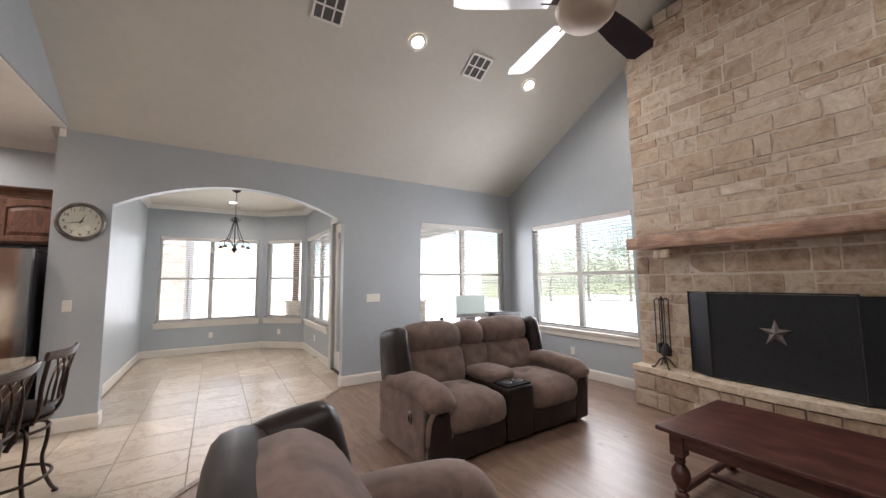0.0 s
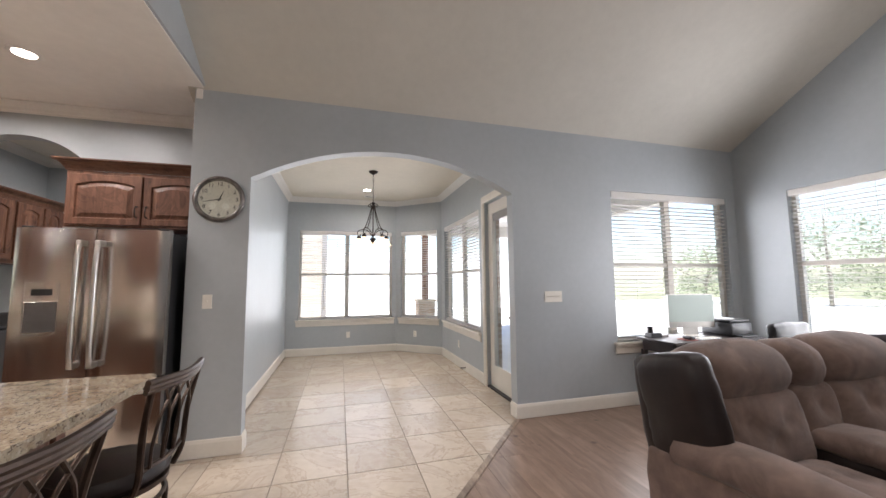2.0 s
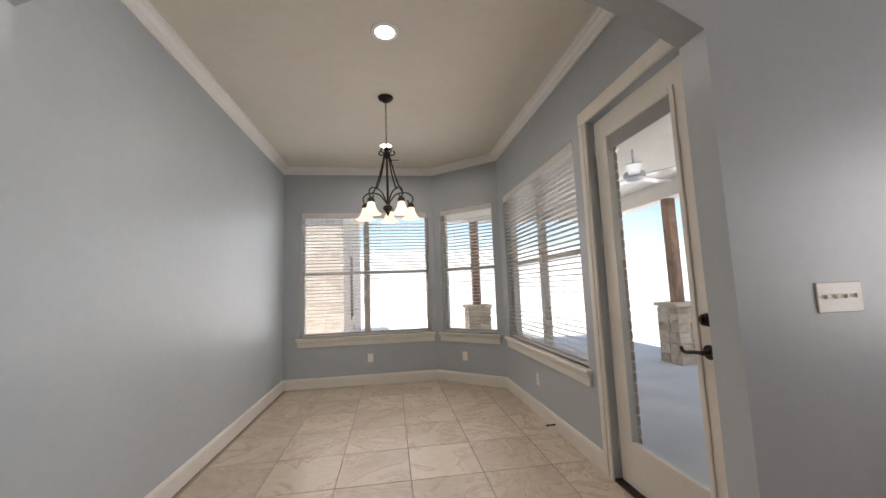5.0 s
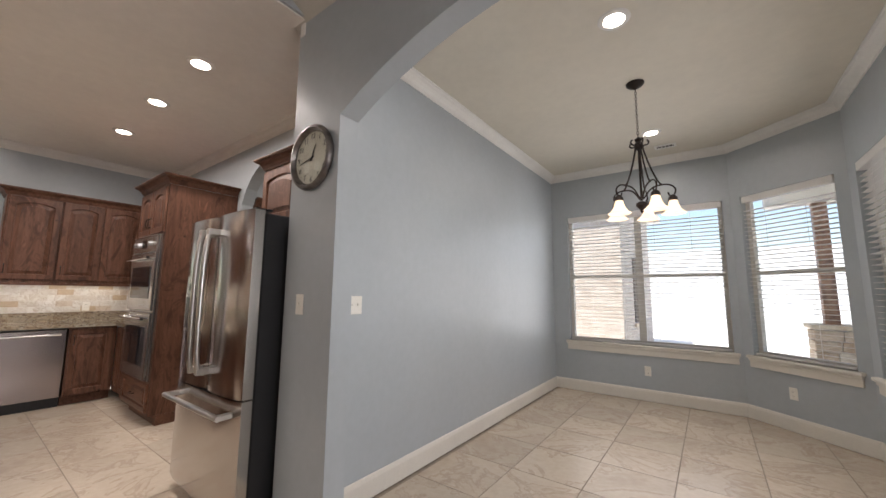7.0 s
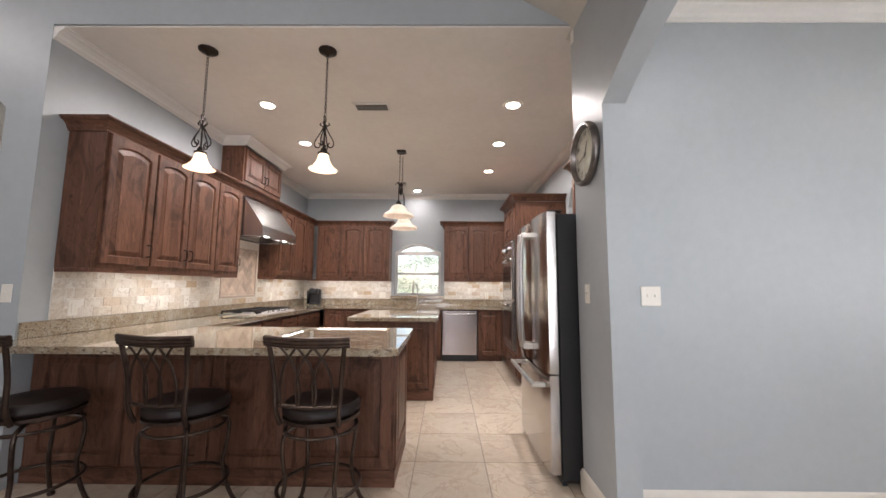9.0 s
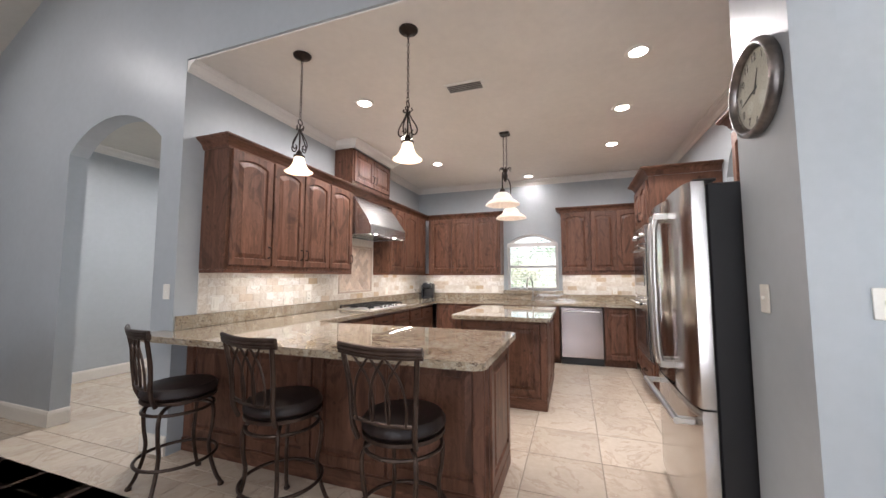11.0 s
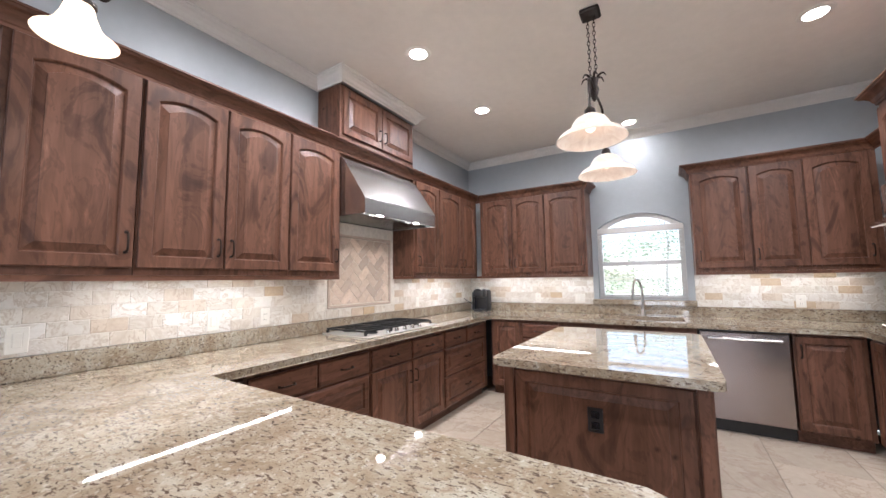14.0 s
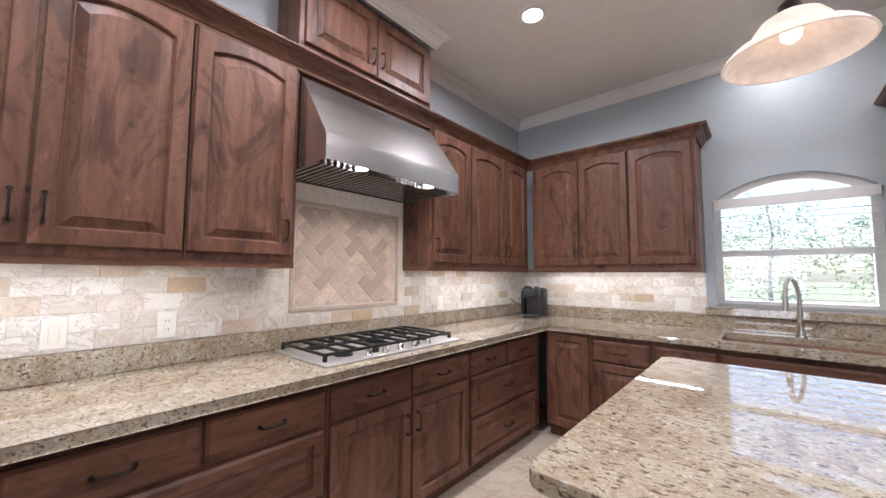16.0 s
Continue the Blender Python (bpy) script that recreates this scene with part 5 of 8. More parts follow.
# coffee maker
cm = thing("coffee_maker", (-5.42, 2.72, 0.914), "black single-cup coffee maker on the granite", "coffee maker")
part("body", B(-5.53, -5.40, 2.62, 2.80, 0.9145, 1.20, bevel=0.025, seg=3), M_BLACK, cm, "", True)
part("head", B(-5.42, -5.30, 2.63, 2.79, 1.10, 1.215, bevel=0.03, seg=3), M_BLACK, cm, "", True)
part("drip_tray", B(-5.41, -5.29, 2.64, 2.78, 0.9145, 0.945, bevel=0.01), M_BLACK, cm)
part("lid_handle", tube(bmesh.new(), smooth_path([(-5.30, 2.65, 1.20), (-5.275, 2.71, 1.235), (-5.30, 2.77, 1.20)], 4), 0.008), M_NICKEL, cm, "chrome lid handle", True)
part("water_tank", B(-5.50, -5.38, 2.575, 2.618, 0.93, 1.17, bevel=0.012, seg=2), M_BLKGLASS, cm)
part("cord", tube(bmesh.new(), smooth_path([(-5.50, 2.60, 0.96), (-5.50, 2.48, 1.02), (-5.44, 2.42, 1.08), (-5.44, 2.392, 1.12)], 5), 0.004, 6), M_BLACK, cm)

# switch and outlet plates
def plate(origin, u, n, gangs, kind, label):
    """A wall plate with its toggles, rockers or sockets."""
    origin, u, n = Vector(origin), Vector(u), Vector(n)
    w = 0.026 + 0.046 * gangs
    t = thing("switch_plate" if kind != "socket" else "outlet", origin, label, "switch" if kind != "socket" else "outlet")
    part("plate", to_frame(B(-w / 2, w / 2, 0.0005, 0.007, -0.058, 0.058, bevel=0.003), origin, u, n), M_PLATE, t)
    for i in range(gangs):
        c = (i - (gangs - 1) / 2) * 0.046
        if kind == "toggle":
            part("toggle", to_frame(B(c - 0.005, c + 0.005, 0.007, 0.017, -0.004, 0.012, bevel=0.002), origin, u, n), M_PLATE, t)
        elif kind == "rocker":
            part("rocker", to_frame(B(c - 0.016, c + 0.016, 0.007, 0.011, -0.033, 0.033, bevel=0.003), origin, u, n), M_PLATE, t)
        else:
            for zz in (-0.02, 0.02):
                s = part("socket", to_frame(B(c - 0.016, c + 0.016, 0.007, 0.0085, zz - 0.014, zz + 0.014, bevel=0.002), origin, u, n), M_PLATE, t)
                for q in (-0.006, 0.006):
                    part("slot", to_frame(B(c + q - 0.0012, c + q + 0.0012, 0.0083, 0.009, zz - 0.006, zz + 0.004), origin, u, n), M_INK, s)
plate((-0.948, NORTH, 1.23), X, -Y, 1, "toggle", "ivory single toggle switch below the clock")
plate((2.291, NORTH, 1.21), X, -Y, 4, "toggle", "ivory four-gang toggle switch plate")
plate((BL, 6.342, 1.22), Y, X, 2, "toggle", "ivory double toggle switch by the arch")
plate((WEST, 2.315, 1.205), Y, X, 1, "toggle", "ivory single toggle switch beside the hall arch")
TS = KS + 0.0125
for xx, gg, kk in ((-1.355, 1, "rocker"), (-2.165, 1, "rocker"), (-2.51, 1, "socket"), (-4.34, 1, "rocker"), (-5.43, 1, "socket")):
    plate((xx, TS, 1.095), -X, Y, gg, kk, "ivory plate on the travertine backsplash")
for yy, gg, kk in ((3.40, 1, "socket"), (3.92, 2, "rocker"), (5.90, 1, "socket")):
    plate((KW + 0.0125, yy, 1.09), Y, X, gg, kk, "ivory plate on the travertine backsplash")
plate((0.27, BB, 0.36), X, -Y, 1, "socket", "ivory outlet under the breakfast window")
plate(BAY0 + bay_u * 0.45 + Vector((0, 0, 0.36)), bay_u, bay_n, 1, "socket", "ivory outlet under the bay window")
plate((BR, 8.35, 0.36), -Y, -X, 1, "socket", "ivory outlet under the side window")
plate((EAST, 4.65, 0.36), -Y, -X, 1, "socket", "ivory outlet under the east window")

# ---- lamps of the place, with some unseen ones added ----
def recessed(x, y, z, watts, tilt=0.0):
    t = thing("recessed_light", (x, y, z), "lit recessed ceiling light with a white trim ring", "ceiling light", "recessed lights")
    m = Matrix.Translation((x, y, z)) @ Euler((tilt, 0, 0)).to_matrix().to_4x4()
    f = lathe(bmesh.new(), (0, 0, 0), [(0.062, -0.002), (0.066, -0.010), (0.090, -0.008), (0.098, 0.0)], 28, cap=False)
    bmesh.ops.transform(f, matrix=m, verts=f.verts)
    part("trim_ring", f, M_WHITE, t, "", True)
    f = C((0, 0, -0.007), (0, 0, -0.003), 0.064, n=28)
    bmesh.ops.transform(f, matrix=m, verts=f.verts)
    part("lens", f, M_LED, t)
    lamp = area_lamp("recessed_lamp", 0, 0, 0, 0.12, 0.12, watts, (1.0, 0.955, 0.90), spread=168, shape='DISK')
    lamp.matrix_world = m @ Matrix.Translation((0, 0, -0.02))
CANW = 5.6
for xx, yy in ((-2.13, 3.35), (-3.10, 3.35), (-4.20, 3.35), (-2.12, 5.78), (-3.10, 5.78), (-4.18, 5.78), (-5.36, 4.58), (0.57, 7.14), (0.55, 9.14)):
    recessed(xx, yy, 3.05, CANW * (0.36 if xx < -5 else 1.35 if xx < -1 else 0.72))
recessed(-2.4, 0.9, 3.05, CANW * 3.2)
# Unseen fitting, assumed because the laundry room beyond the arch is bright.
recessed(-2.5, 7.7, 3.05, CANW * 1.35)
# South row stays out of view; added to brighten the living room.
for xx in (0.39, 2.07, 3.75):
    recessed(xx, 0.02, vault(0.02) - 0.006, CANW * 1.0, math.atan(SLOPE))
for xx in (2.07, 3.75):
    recessed(xx, 4.18, vault(4.18) - 0.006, CANW * 1.15, math.atan(SLOPE) * -1)
for nm, x0, x1 in (("a", -2.605, -1.555), ("b", -5.2, -4.1)):
    s = thing("undercabinet_light", ((x0 + x1) / 2, 2.61, 1.36), "lit strip light under the upper cabinets", "strip light", "under-cabinet lights")
    part("housing", B(x0, x1, 2.59, 2.63, 1.366, 1.379), M_WHITE, s)
    part("lens", B(x0 + 0.01, x1 - 0.01, 2.6065, 2.6135, 1.362, 1.3655), M_STRIPLED, s)
    area_lamp("undercabinet_lamp", (x0 + x1) / 2, 2.61, 1.36, x1 - x0, 0.007, 0.88 * (x1 - x0), (1.0, 0.975, 0.94), spread=170)
for nm, y0, y1 in (("a", 2.75, 4.05), ("b", 5.14, 6.3)):
    s = thing("undercabinet_light", (-5.52, (y0 + y1) / 2, 1.36), "lit strip light under the upper cabinets", "strip light", "under-cabinet lights")
    part("housing", B(-5.54, -5.50, y0, y1, 1.366, 1.379), M_WHITE, s)
    part("lens", B(-5.5225, -5.5155, y0 + 0.02, y1 - 0.02, 1.362, 1.3655), M_STRIPLED, s)
    area_lamp("undercabinet_lamp", -5.52, (y0 + y1) / 2, 1.36, 0.007, y1 - y0, 0.64 * (y1 - y0), (1.0, 0.975, 0.94), spread=170)

BELL = [(0.028, 0.0), (0.036, -0.012), (0.044, -0.045), (0.058, -0.08), (0.082, -0.108), (0.104, -0.122), (0.100, -0.124), (0.078, -0.104), (0.052, -0.074), (0.038, -0.04), (0.026, -0.006)]
def chain(bm, x, y, z0, z1, link=0.034):
    k = int((z1 - z0) / (link * 0.8))
    for i in range(k):
        zc = z0 + (i + 0.5) * (z1 - z0) / k
        pts = []
        for j in range(11):
            a = 2 * math.pi * j / 10
            dx, dz = 0.008 * math.cos(a), link * 0.55 * math.sin(a)
            pts.append((x + dx, y, zc + dz) if i % 2 else (x, y + dx, zc + dz))
        tube(bm, pts, 0.0022, 5)
    return bm
def scroll(c, way, pts):
    """Points (out, up) in the upright plane through c along way."""
    return [(c[0] + way[0] * o, c[1] + way[1] * o, c[2] + u) for o, u in pts]

def pendant(x, y):
    t = thing("pendant_light", (x, y, 3.05), "bronze scrolled pendant with a lit white bell glass shade", "pendant light", "pendants over the peninsula")
    part("canopy", lathe(bmesh.new(), (x, y, 3.05), [(0.068, -0.001), (0.066, -0.012), (0.05, -0.024), (0.018, -0.032), (0.008, -0.045)], 24), M_BRONZE, t, "", True)
    part("chain", chain(bmesh.new(), x, y, 2.53, 3.01), M_BRONZE, t)
    f = bmesh.new()
    pts = [(x + 0.022 * math.cos(a), y, 2.508 + 0.022 * math.sin(a)) for a in [2 * math.pi * i / 14 for i in range(15)]]
    tube(f, pts, 0.004, 6)
    part("ring", f, M_BRONZE, t)
    part("stem", C((x, y, 2.27), (x, y, 2.49), 0.006), M_BRONZE, t)
    for i in range(4):
        a = math.pi / 2 * i
        way = (math.cos(a), math.sin(a))
        line = scroll((x, y, 2.27), way, [(0.028, 0.205), (0.035, 0.19), (0.02, 0.182), (0.012, 0.17), (0.03, 0.13), (0.06, 0.08), (0.072, 0.045), (0.06, 0.018), (0.036, 0.018), (0.028, 0.04), (0.042, 0.05)])
        part("scroll", tube(bmesh.new(), smooth_path(line, 4), 0.0045, 6), M_BRONZE, t, "", True)
    part("fitter", lathe(bmesh.new(), (x, y, 2.24), [(0.012, 0.045), (0.022, 0.03), (0.026, 0.012), (0.042, 0.004), (0.042, -0.006), (0.03, -0.008)], 20), M_BRONZE, t, "", True)
    part("shade", lathe(bmesh.new(), (x, y, 2.24), BELL, 28, cap=False), M_SHADE, t, "glowing white glass", True)
    area_lamp("pendant_lamp", x, y, 2.112, 0.14, 0.14, 0.8, WARM, spread=170, shape='DISK')
pendant(-1.29, 3.31)
pendant(-1.30, 4.22)

# island light with two wide bowls
t = thing("island_light", (-3.36, 4.53, 3.05), "bronze two-light island fixture with wide scavo glass bowls", "pendant light")
part("canopy", B(-3.42, -3.30, 4.47, 4.59, 3.022, 3.049, bevel=0.012, seg=2), M_BRONZE, t)
for dy in (-0.018, 0.018):
    part("chain", chain(bmesh.new(), -3.36, 4.53 + dy, 2.60, 3.025), M_BRONZE, t)
part("hub", lathe(bmesh.new(), (-3.36, 4.53, 2.50), [(0.012, 0.11), (0.03, 0.09), (0.022, 0.05), (0.032, 0.02), (0.02, -0.02), (0.008, -0.05)], 16), M_BRONZE, t, "", True)
for i in range(6):
    a = math.pi / 3 * i + 0.3
    line = scroll((-3.36, 4.53, 2.52), (math.cos(a), math.sin(a)), [(0.012, 0.05), (0.03, 0.085), (0.06, 0.095), (0.078, 0.07)])
    part("leaf", tube(bmesh.new(), smooth_path(line, 4), 0.010, 6, 0.3), M_BRONZE, t, "", True)
WIDE = [(0.028, 0.0), (0.05, -0.006), (0.082, -0.026), (0.102, -0.054), (0.112, -0.080), (0.118, -0.088), (0.140, -0.098), (0.168, -0.116), (0.190, -0.142), (0.194, -0.150), (0.186, -0.151), (0.160, -0.122), (0.132, -0.104), (0.108, -0.090), (0.096, -0.058), (0.074, -0.030), (0.044, -0.012), (0.024, -0.005)]
for sx, zz in ((0.20, 2.28), (-0.40, 2.22)):
    line = smooth_path([(-3.36, 4.53, 2.50), (-3.36 + sx * 0.45, 4.53, 2.53), (-3.36 + sx * 0.9, 4.53, 2.50), (-3.36 + sx, 4.53, zz + 0.03)], 5)
    part("arm", tube(bmesh.new(), line, 0.008, 8), M_BRONZE, t, "", True)
    part("fitter", lathe(bmesh.new(), (-3.36 + sx, 4.53, zz), [(0.01, 0.05), (0.03, 0.03), (0.034, 0.002), (0.02, -0.004)], 18), M_BRONZE, t, "", True)
    part("bowl", lathe(bmesh.new(), (-3.36 + sx, 4.53, zz), WIDE, 32, cap=False), M_BOWL, t, "glowing amber-white scavo glass", True)
    bulb = lathe(bmesh.new(), (-3.36 + sx, 4.53, zz - 0.07), [(0.008, -0.035), (0.026, -0.02), (0.03, 0.0), (0.02, 0.03), (0.012, 0.05)], 14)
    part("bulb", bulb, M_SHADE, t, "", True)
    area_lamp("island_lamp", -3.36 + sx, 4.53, zz - 0.11, 0.2, 0.2, 0.3, WARM, spread=170, shape='DISK')

# ---- chandelier ----
CX, CY = 0.561, 8.01
t = thing("chandelier", (CX, CY, 3.05), "bronze five-light chandelier with lit frosted bell shades", "chandelier")
part("canopy", lathe(bmesh.new(), (CX, CY, 3.05), [(0.07, -0.001), (0.068, -0.012), (0.05, -0.03), (0.02, -0.045), (0.008, -0.055)], 24), M_BRONZE, t, "", True)
part("chain", chain(bmesh.new(), CX, CY, 2.58, 3.0, 0.03), M_BRONZE, t)
part("crown", lathe(bmesh.new(), (CX, CY, 2.50), [(0.01, 0.08), (0.03, 0.06), (0.018, 0.04), (0.034, 0.02), (0.03, -0.02), (0.012, -0.03)], 16), M_BRONZE, t, "", True)
part("stem", C((CX, CY, 1.98), (CX, CY, 2.50), 0.009), M_BRONZE, t)
part("finial", lathe(bmesh.new(), (CX, CY, 1.98), [(0.01, 0.07), (0.04, 0.05), (0.045, 0.03), (0.02, 0.0), (0.012, -0.02), (0.004, -0.035)], 16), M_BRONZE, t, "", True)
for i in range(5):
    a = 2 * math.pi * i / 5 + 0.25
    way = (math.cos(a), math.sin(a))
    line = scroll((CX, CY, 2.0), way, [(0.06, 0.55), (0.075, 0.53), (0.06, 0.51), (0.03, 0.50), (0.045, 0.42), (0.08, 0.30), (0.12, 0.20), (0.15, 0.16)])
    part("rod", tube(bmesh.new(), smooth_path(line, 4), 0.0065, 6), M_BRONZE, t, "", True)
    line = scroll((CX, CY, 2.0), way, [(0.012, 0.06), (0.07, 0.14), (0.14, 0.165), (0.20, 0.16), (0.235, 0.125), (0.225, 0.08), (0.195, 0.075), (0.185, 0.10)])
    arm = part("arm", tube(bmesh.new(), smooth_path(line, 4), 0.0065, 6), M_BRONZE, t, "", True)
    c = (CX + way[0] * 0.215, CY + way[1] * 0.215, 2.03)
    part("fitter", lathe(bmesh.new(), c, [(0.008, 0.05), (0.03, 0.03), (0.034, 0.006), (0.02, 0.0)], 16), M_BRONZE, arm, "", True)
    part("shade", lathe(bmesh.new(), (c[0], c[1], c[2] + 0.008), [(r * 0.82, z * 0.88) for r, z in BELL], 24, cap=False), M_SHADE, arm, "glowing frosted glass", True)
area_lamp("chandelier_lamp", CX, CY, 1.90, 0.4, 0.4, 1.6, WARM, spread=170, shape='DISK')

# ---- wall clock ----
ck_ = thing("wall_clock", (-0.892, NORTH, 2.088), "round pewter wall clock with a cream face", "clock")
def disc(bm, r, y0, y1, n=48):
    return cyl(bm, (-0.892, y0, 2.088), (-0.892, y1, 2.088), r, n=n)
f = bmesh.new()
prof = [(0.158, 0.0), (0.192, 0.0), (0.198, 0.016), (0.194, 0.032), (0.184, 0.040), (0.176, 0.040), (0.170, 0.030), (0.166, 0.016), (0.158, 0.012)]
rings = [[f.verts.new((-0.892 + r * math.cos(2 * math.pi * i / 48), NORTH - 0.001 - d, 2.088 + r * math.sin(2 * math.pi * i / 48))) for i in range(48)] for r, d in prof]
for a, b in zip(rings, rings[1:]):
    for i in range(48):
        f.faces.new((a[i], a[(i + 1) % 48], b[(i + 1) % 48], b[i]))
part("rim", f, M_PEWTER, ck_, "", True)
part("face", disc(bmesh.new(), 0.165, NORTH - 0.002, NORTH - 0.010), M_CLOCKFACE, ck_)
def clock_text(s, x, z, size):
    cu = bpy.data.curves.new("numeral", 'FONT')
    cu.body, cu.size, cu.align_x, cu.align_y, cu.extrude = s, size, 'CENTER', 'CENTER', 0.0006
    cu.materials.append(M_INK)
    ob = new("numeral", cu)
    ob.parent = ck_
    ob.location = (x, -0.0112, z)
    ob.rotation_euler = (math.pi / 2, 0, 0)
for i in range(1, 13):
    a = math.pi / 2 - 2 * math.pi * i / 12
    clock_text(str(i), 0.132 * math.cos(a), 0.132 * math.sin(a), 0.046)
def clock_arm(name, ang, length, w):
    f = B(-w, w, -0.002, 0, -0.02, length)
    for v in f.verts:
        if v.co.z > 0:
            v.co.x *= 0.3
    a = radians(ang)
    bmesh.ops.rotate(f, verts=f.verts, cent=(0, 0, 0), matrix=Matrix.Rotation(a, 3, 'Y'))
    bmesh.ops.translate(f, verts=f.verts, vec=(-0.892, NORTH - 0.013, 2.088))
    part(name, f, M_INK, ck_)
clock_arm("hour_pointer", 23, 0.082, 0.006)
clock_arm("minute_pointer", 258, 0.125, 0.0045)
for dx in (-0.05, 0.05):
    part("dial", C((-0.892 + dx, NORTH - 0.010, 2.03), (-0.892 + dx, NORTH - 0.0108, 2.03), 0.028, n=24), M_PLATE, ck_)
g_ = part("pane", disc(bmesh.new(), 0.168, NORTH - 0.018, NORTH - 0.020), M_GLASS, ck_)
g_.visible_shadow = False

# ---- ceiling vents ----
def vent(x, y, z, w, d, tilt, label, nsl=3):
    t = thing("ceiling_vent", (x, y, z), label, "vent", "ceiling vents")
    m = Matrix.Translation((x, y, z)) @ Euler((tilt, 0, 0)).to_matrix().to_4x4()
    def put(nm, bm, mat):
        bmesh.ops.transform(bm, matrix=m, verts=bm.verts)
        part(nm, bm, mat, t)
    # Dark sheet stands in for the shade inside the duct.
    put("backing", B(-w / 2 + 0.01, w / 2 - 0.01, -d / 2 + 0.01, d / 2 - 0.01, -0.006, -0.002), M_VENTDARK)
    f = bmesh.new()
    for q in ((-w / 2, w / 2, -d / 2, -d / 2 + 0.025), (-w / 2, w / 2, d / 2 - 0.025, d / 2), (-w / 2, -w / 2 + 0.025, -d / 2 + 0.025, d / 2 - 0.025), (w / 2 - 0.025, w / 2, -d / 2 + 0.025, d / 2 - 0.025)):
        box(f, *q, -0.012, 0, 0.003)
    put("frame", f, M_WHITE)
    for i in range(1, nsl):
        a = -w / 2 + w * i / nsl
        put("slat", B(a - (0.008 if nsl < 5 else 0.004), a + (0.008 if nsl < 5 else 0.004), -d / 2 + 0.025, d / 2 - 0.025, -0.011, -0.003), M_VENTGREY if nsl == 6 and w < 0.2 else M_WHITE)
    if nsl != 6:
        put("slat", B(-w / 2 + 0.025, w / 2 - 0.025, -0.008, 0.008, -0.0115, -0.003), M_WHITE)
TL = -math.atan(SLOPE)
vent(1.12, 4.17, vault(4.17) - 0.004, 0.30, 0.30, TL, "white square air vent on the sloped ceiling", 3)
vent(2.90, 4.20, vault(4.20) - 0.004, 0.30, 0.30, TL, "white square air vent on the sloped ceiling", 3)
vent(-2.16, 4.38, 3.049, 0.17, 0.36, 0, "white rectangular air vent in the kitchen ceiling", 6)
vent(0.64, 9.63, 3.049, 0.22, 0.12, 0, "small white air vent in the breakfast ceiling", 6)

# ---- ceiling fan ----
FANX, FANY, FANZ = 1.95, 2.03, 2.965
t = thing("ceiling_fan", (FANX, FANY, FANZ), "ceiling fan with dark blades, some coloured pale as window glare, and a bowl light", "ceiling fan")
part("downrod", C((FANX, FANY, FANZ + 0.08), (FANX, FANY, vault(2.1) - 0.04), 0.014), M_BRONZE, t)
part("canopy", lathe(bmesh.new(), (FANX, FANY, vault(2.1) - 0.07), [(0.02, -0.06), (0.07, -0.02), (0.075, 0.05)], 20), M_BRONZE, t, "", True)
part("motor", lathe(bmesh.new(), (FANX, FANY, FANZ), [(0.04, 0.10), (0.11, 0.08), (0.14, 0.03), (0.13, -0.03), (0.09, -0.06)], 28), M_BRONZE, t, "", True)
part("bowl", lathe(bmesh.new(), (FANX, FANY, FANZ - 0.02), [(0.15, 0.0), (0.158, -0.02), (0.145, -0.07), (0.10, -0.115), (0.03, -0.135), (0.004, -0.137)], 32), M_FANGLASS, t, "amber alabaster bowl", True)
for i in range(5):
    a = radians(78 - 72 * i)
    way, side = Vector((math.cos(a), math.sin(a), 0)), Vector((-math.sin(a), math.cos(a), 0))
    f = bmesh.new()
    outl = [(0.19, -0.06), (0.40, -0.078), (0.66, -0.085), (0.715, -0.06), (0.72, 0.06), (0.66, 0.085), (0.40, 0.078), (0.19, 0.06)]
    prism(f, outl, -0.004, 0.004)
    for v in f.verts:
        p = v.co.copy()
        v.co = Vector((FANX, FANY, FANZ - 0.012 - p.y * 0.21 + p.z)) + way * p.x + side * p.y
    # Pale blades are dark ones with the windows' reflection put into the colour.
    part("blade", f, M_FANDK if i in (1, 3) else M_WHITEGLARE, t)
    f = bmesh.new()
    box(f, 0.10, 0.24, -0.022, 0.022, -0.010, -0.004)
    for v in f.verts:
        p = v.co.copy()
        v.co = Vector((FANX, FANY, FANZ - 0.004 + p.z)) + way * p.x + side * p.y
    part("blade_iron", f, M_BRONZE, t)

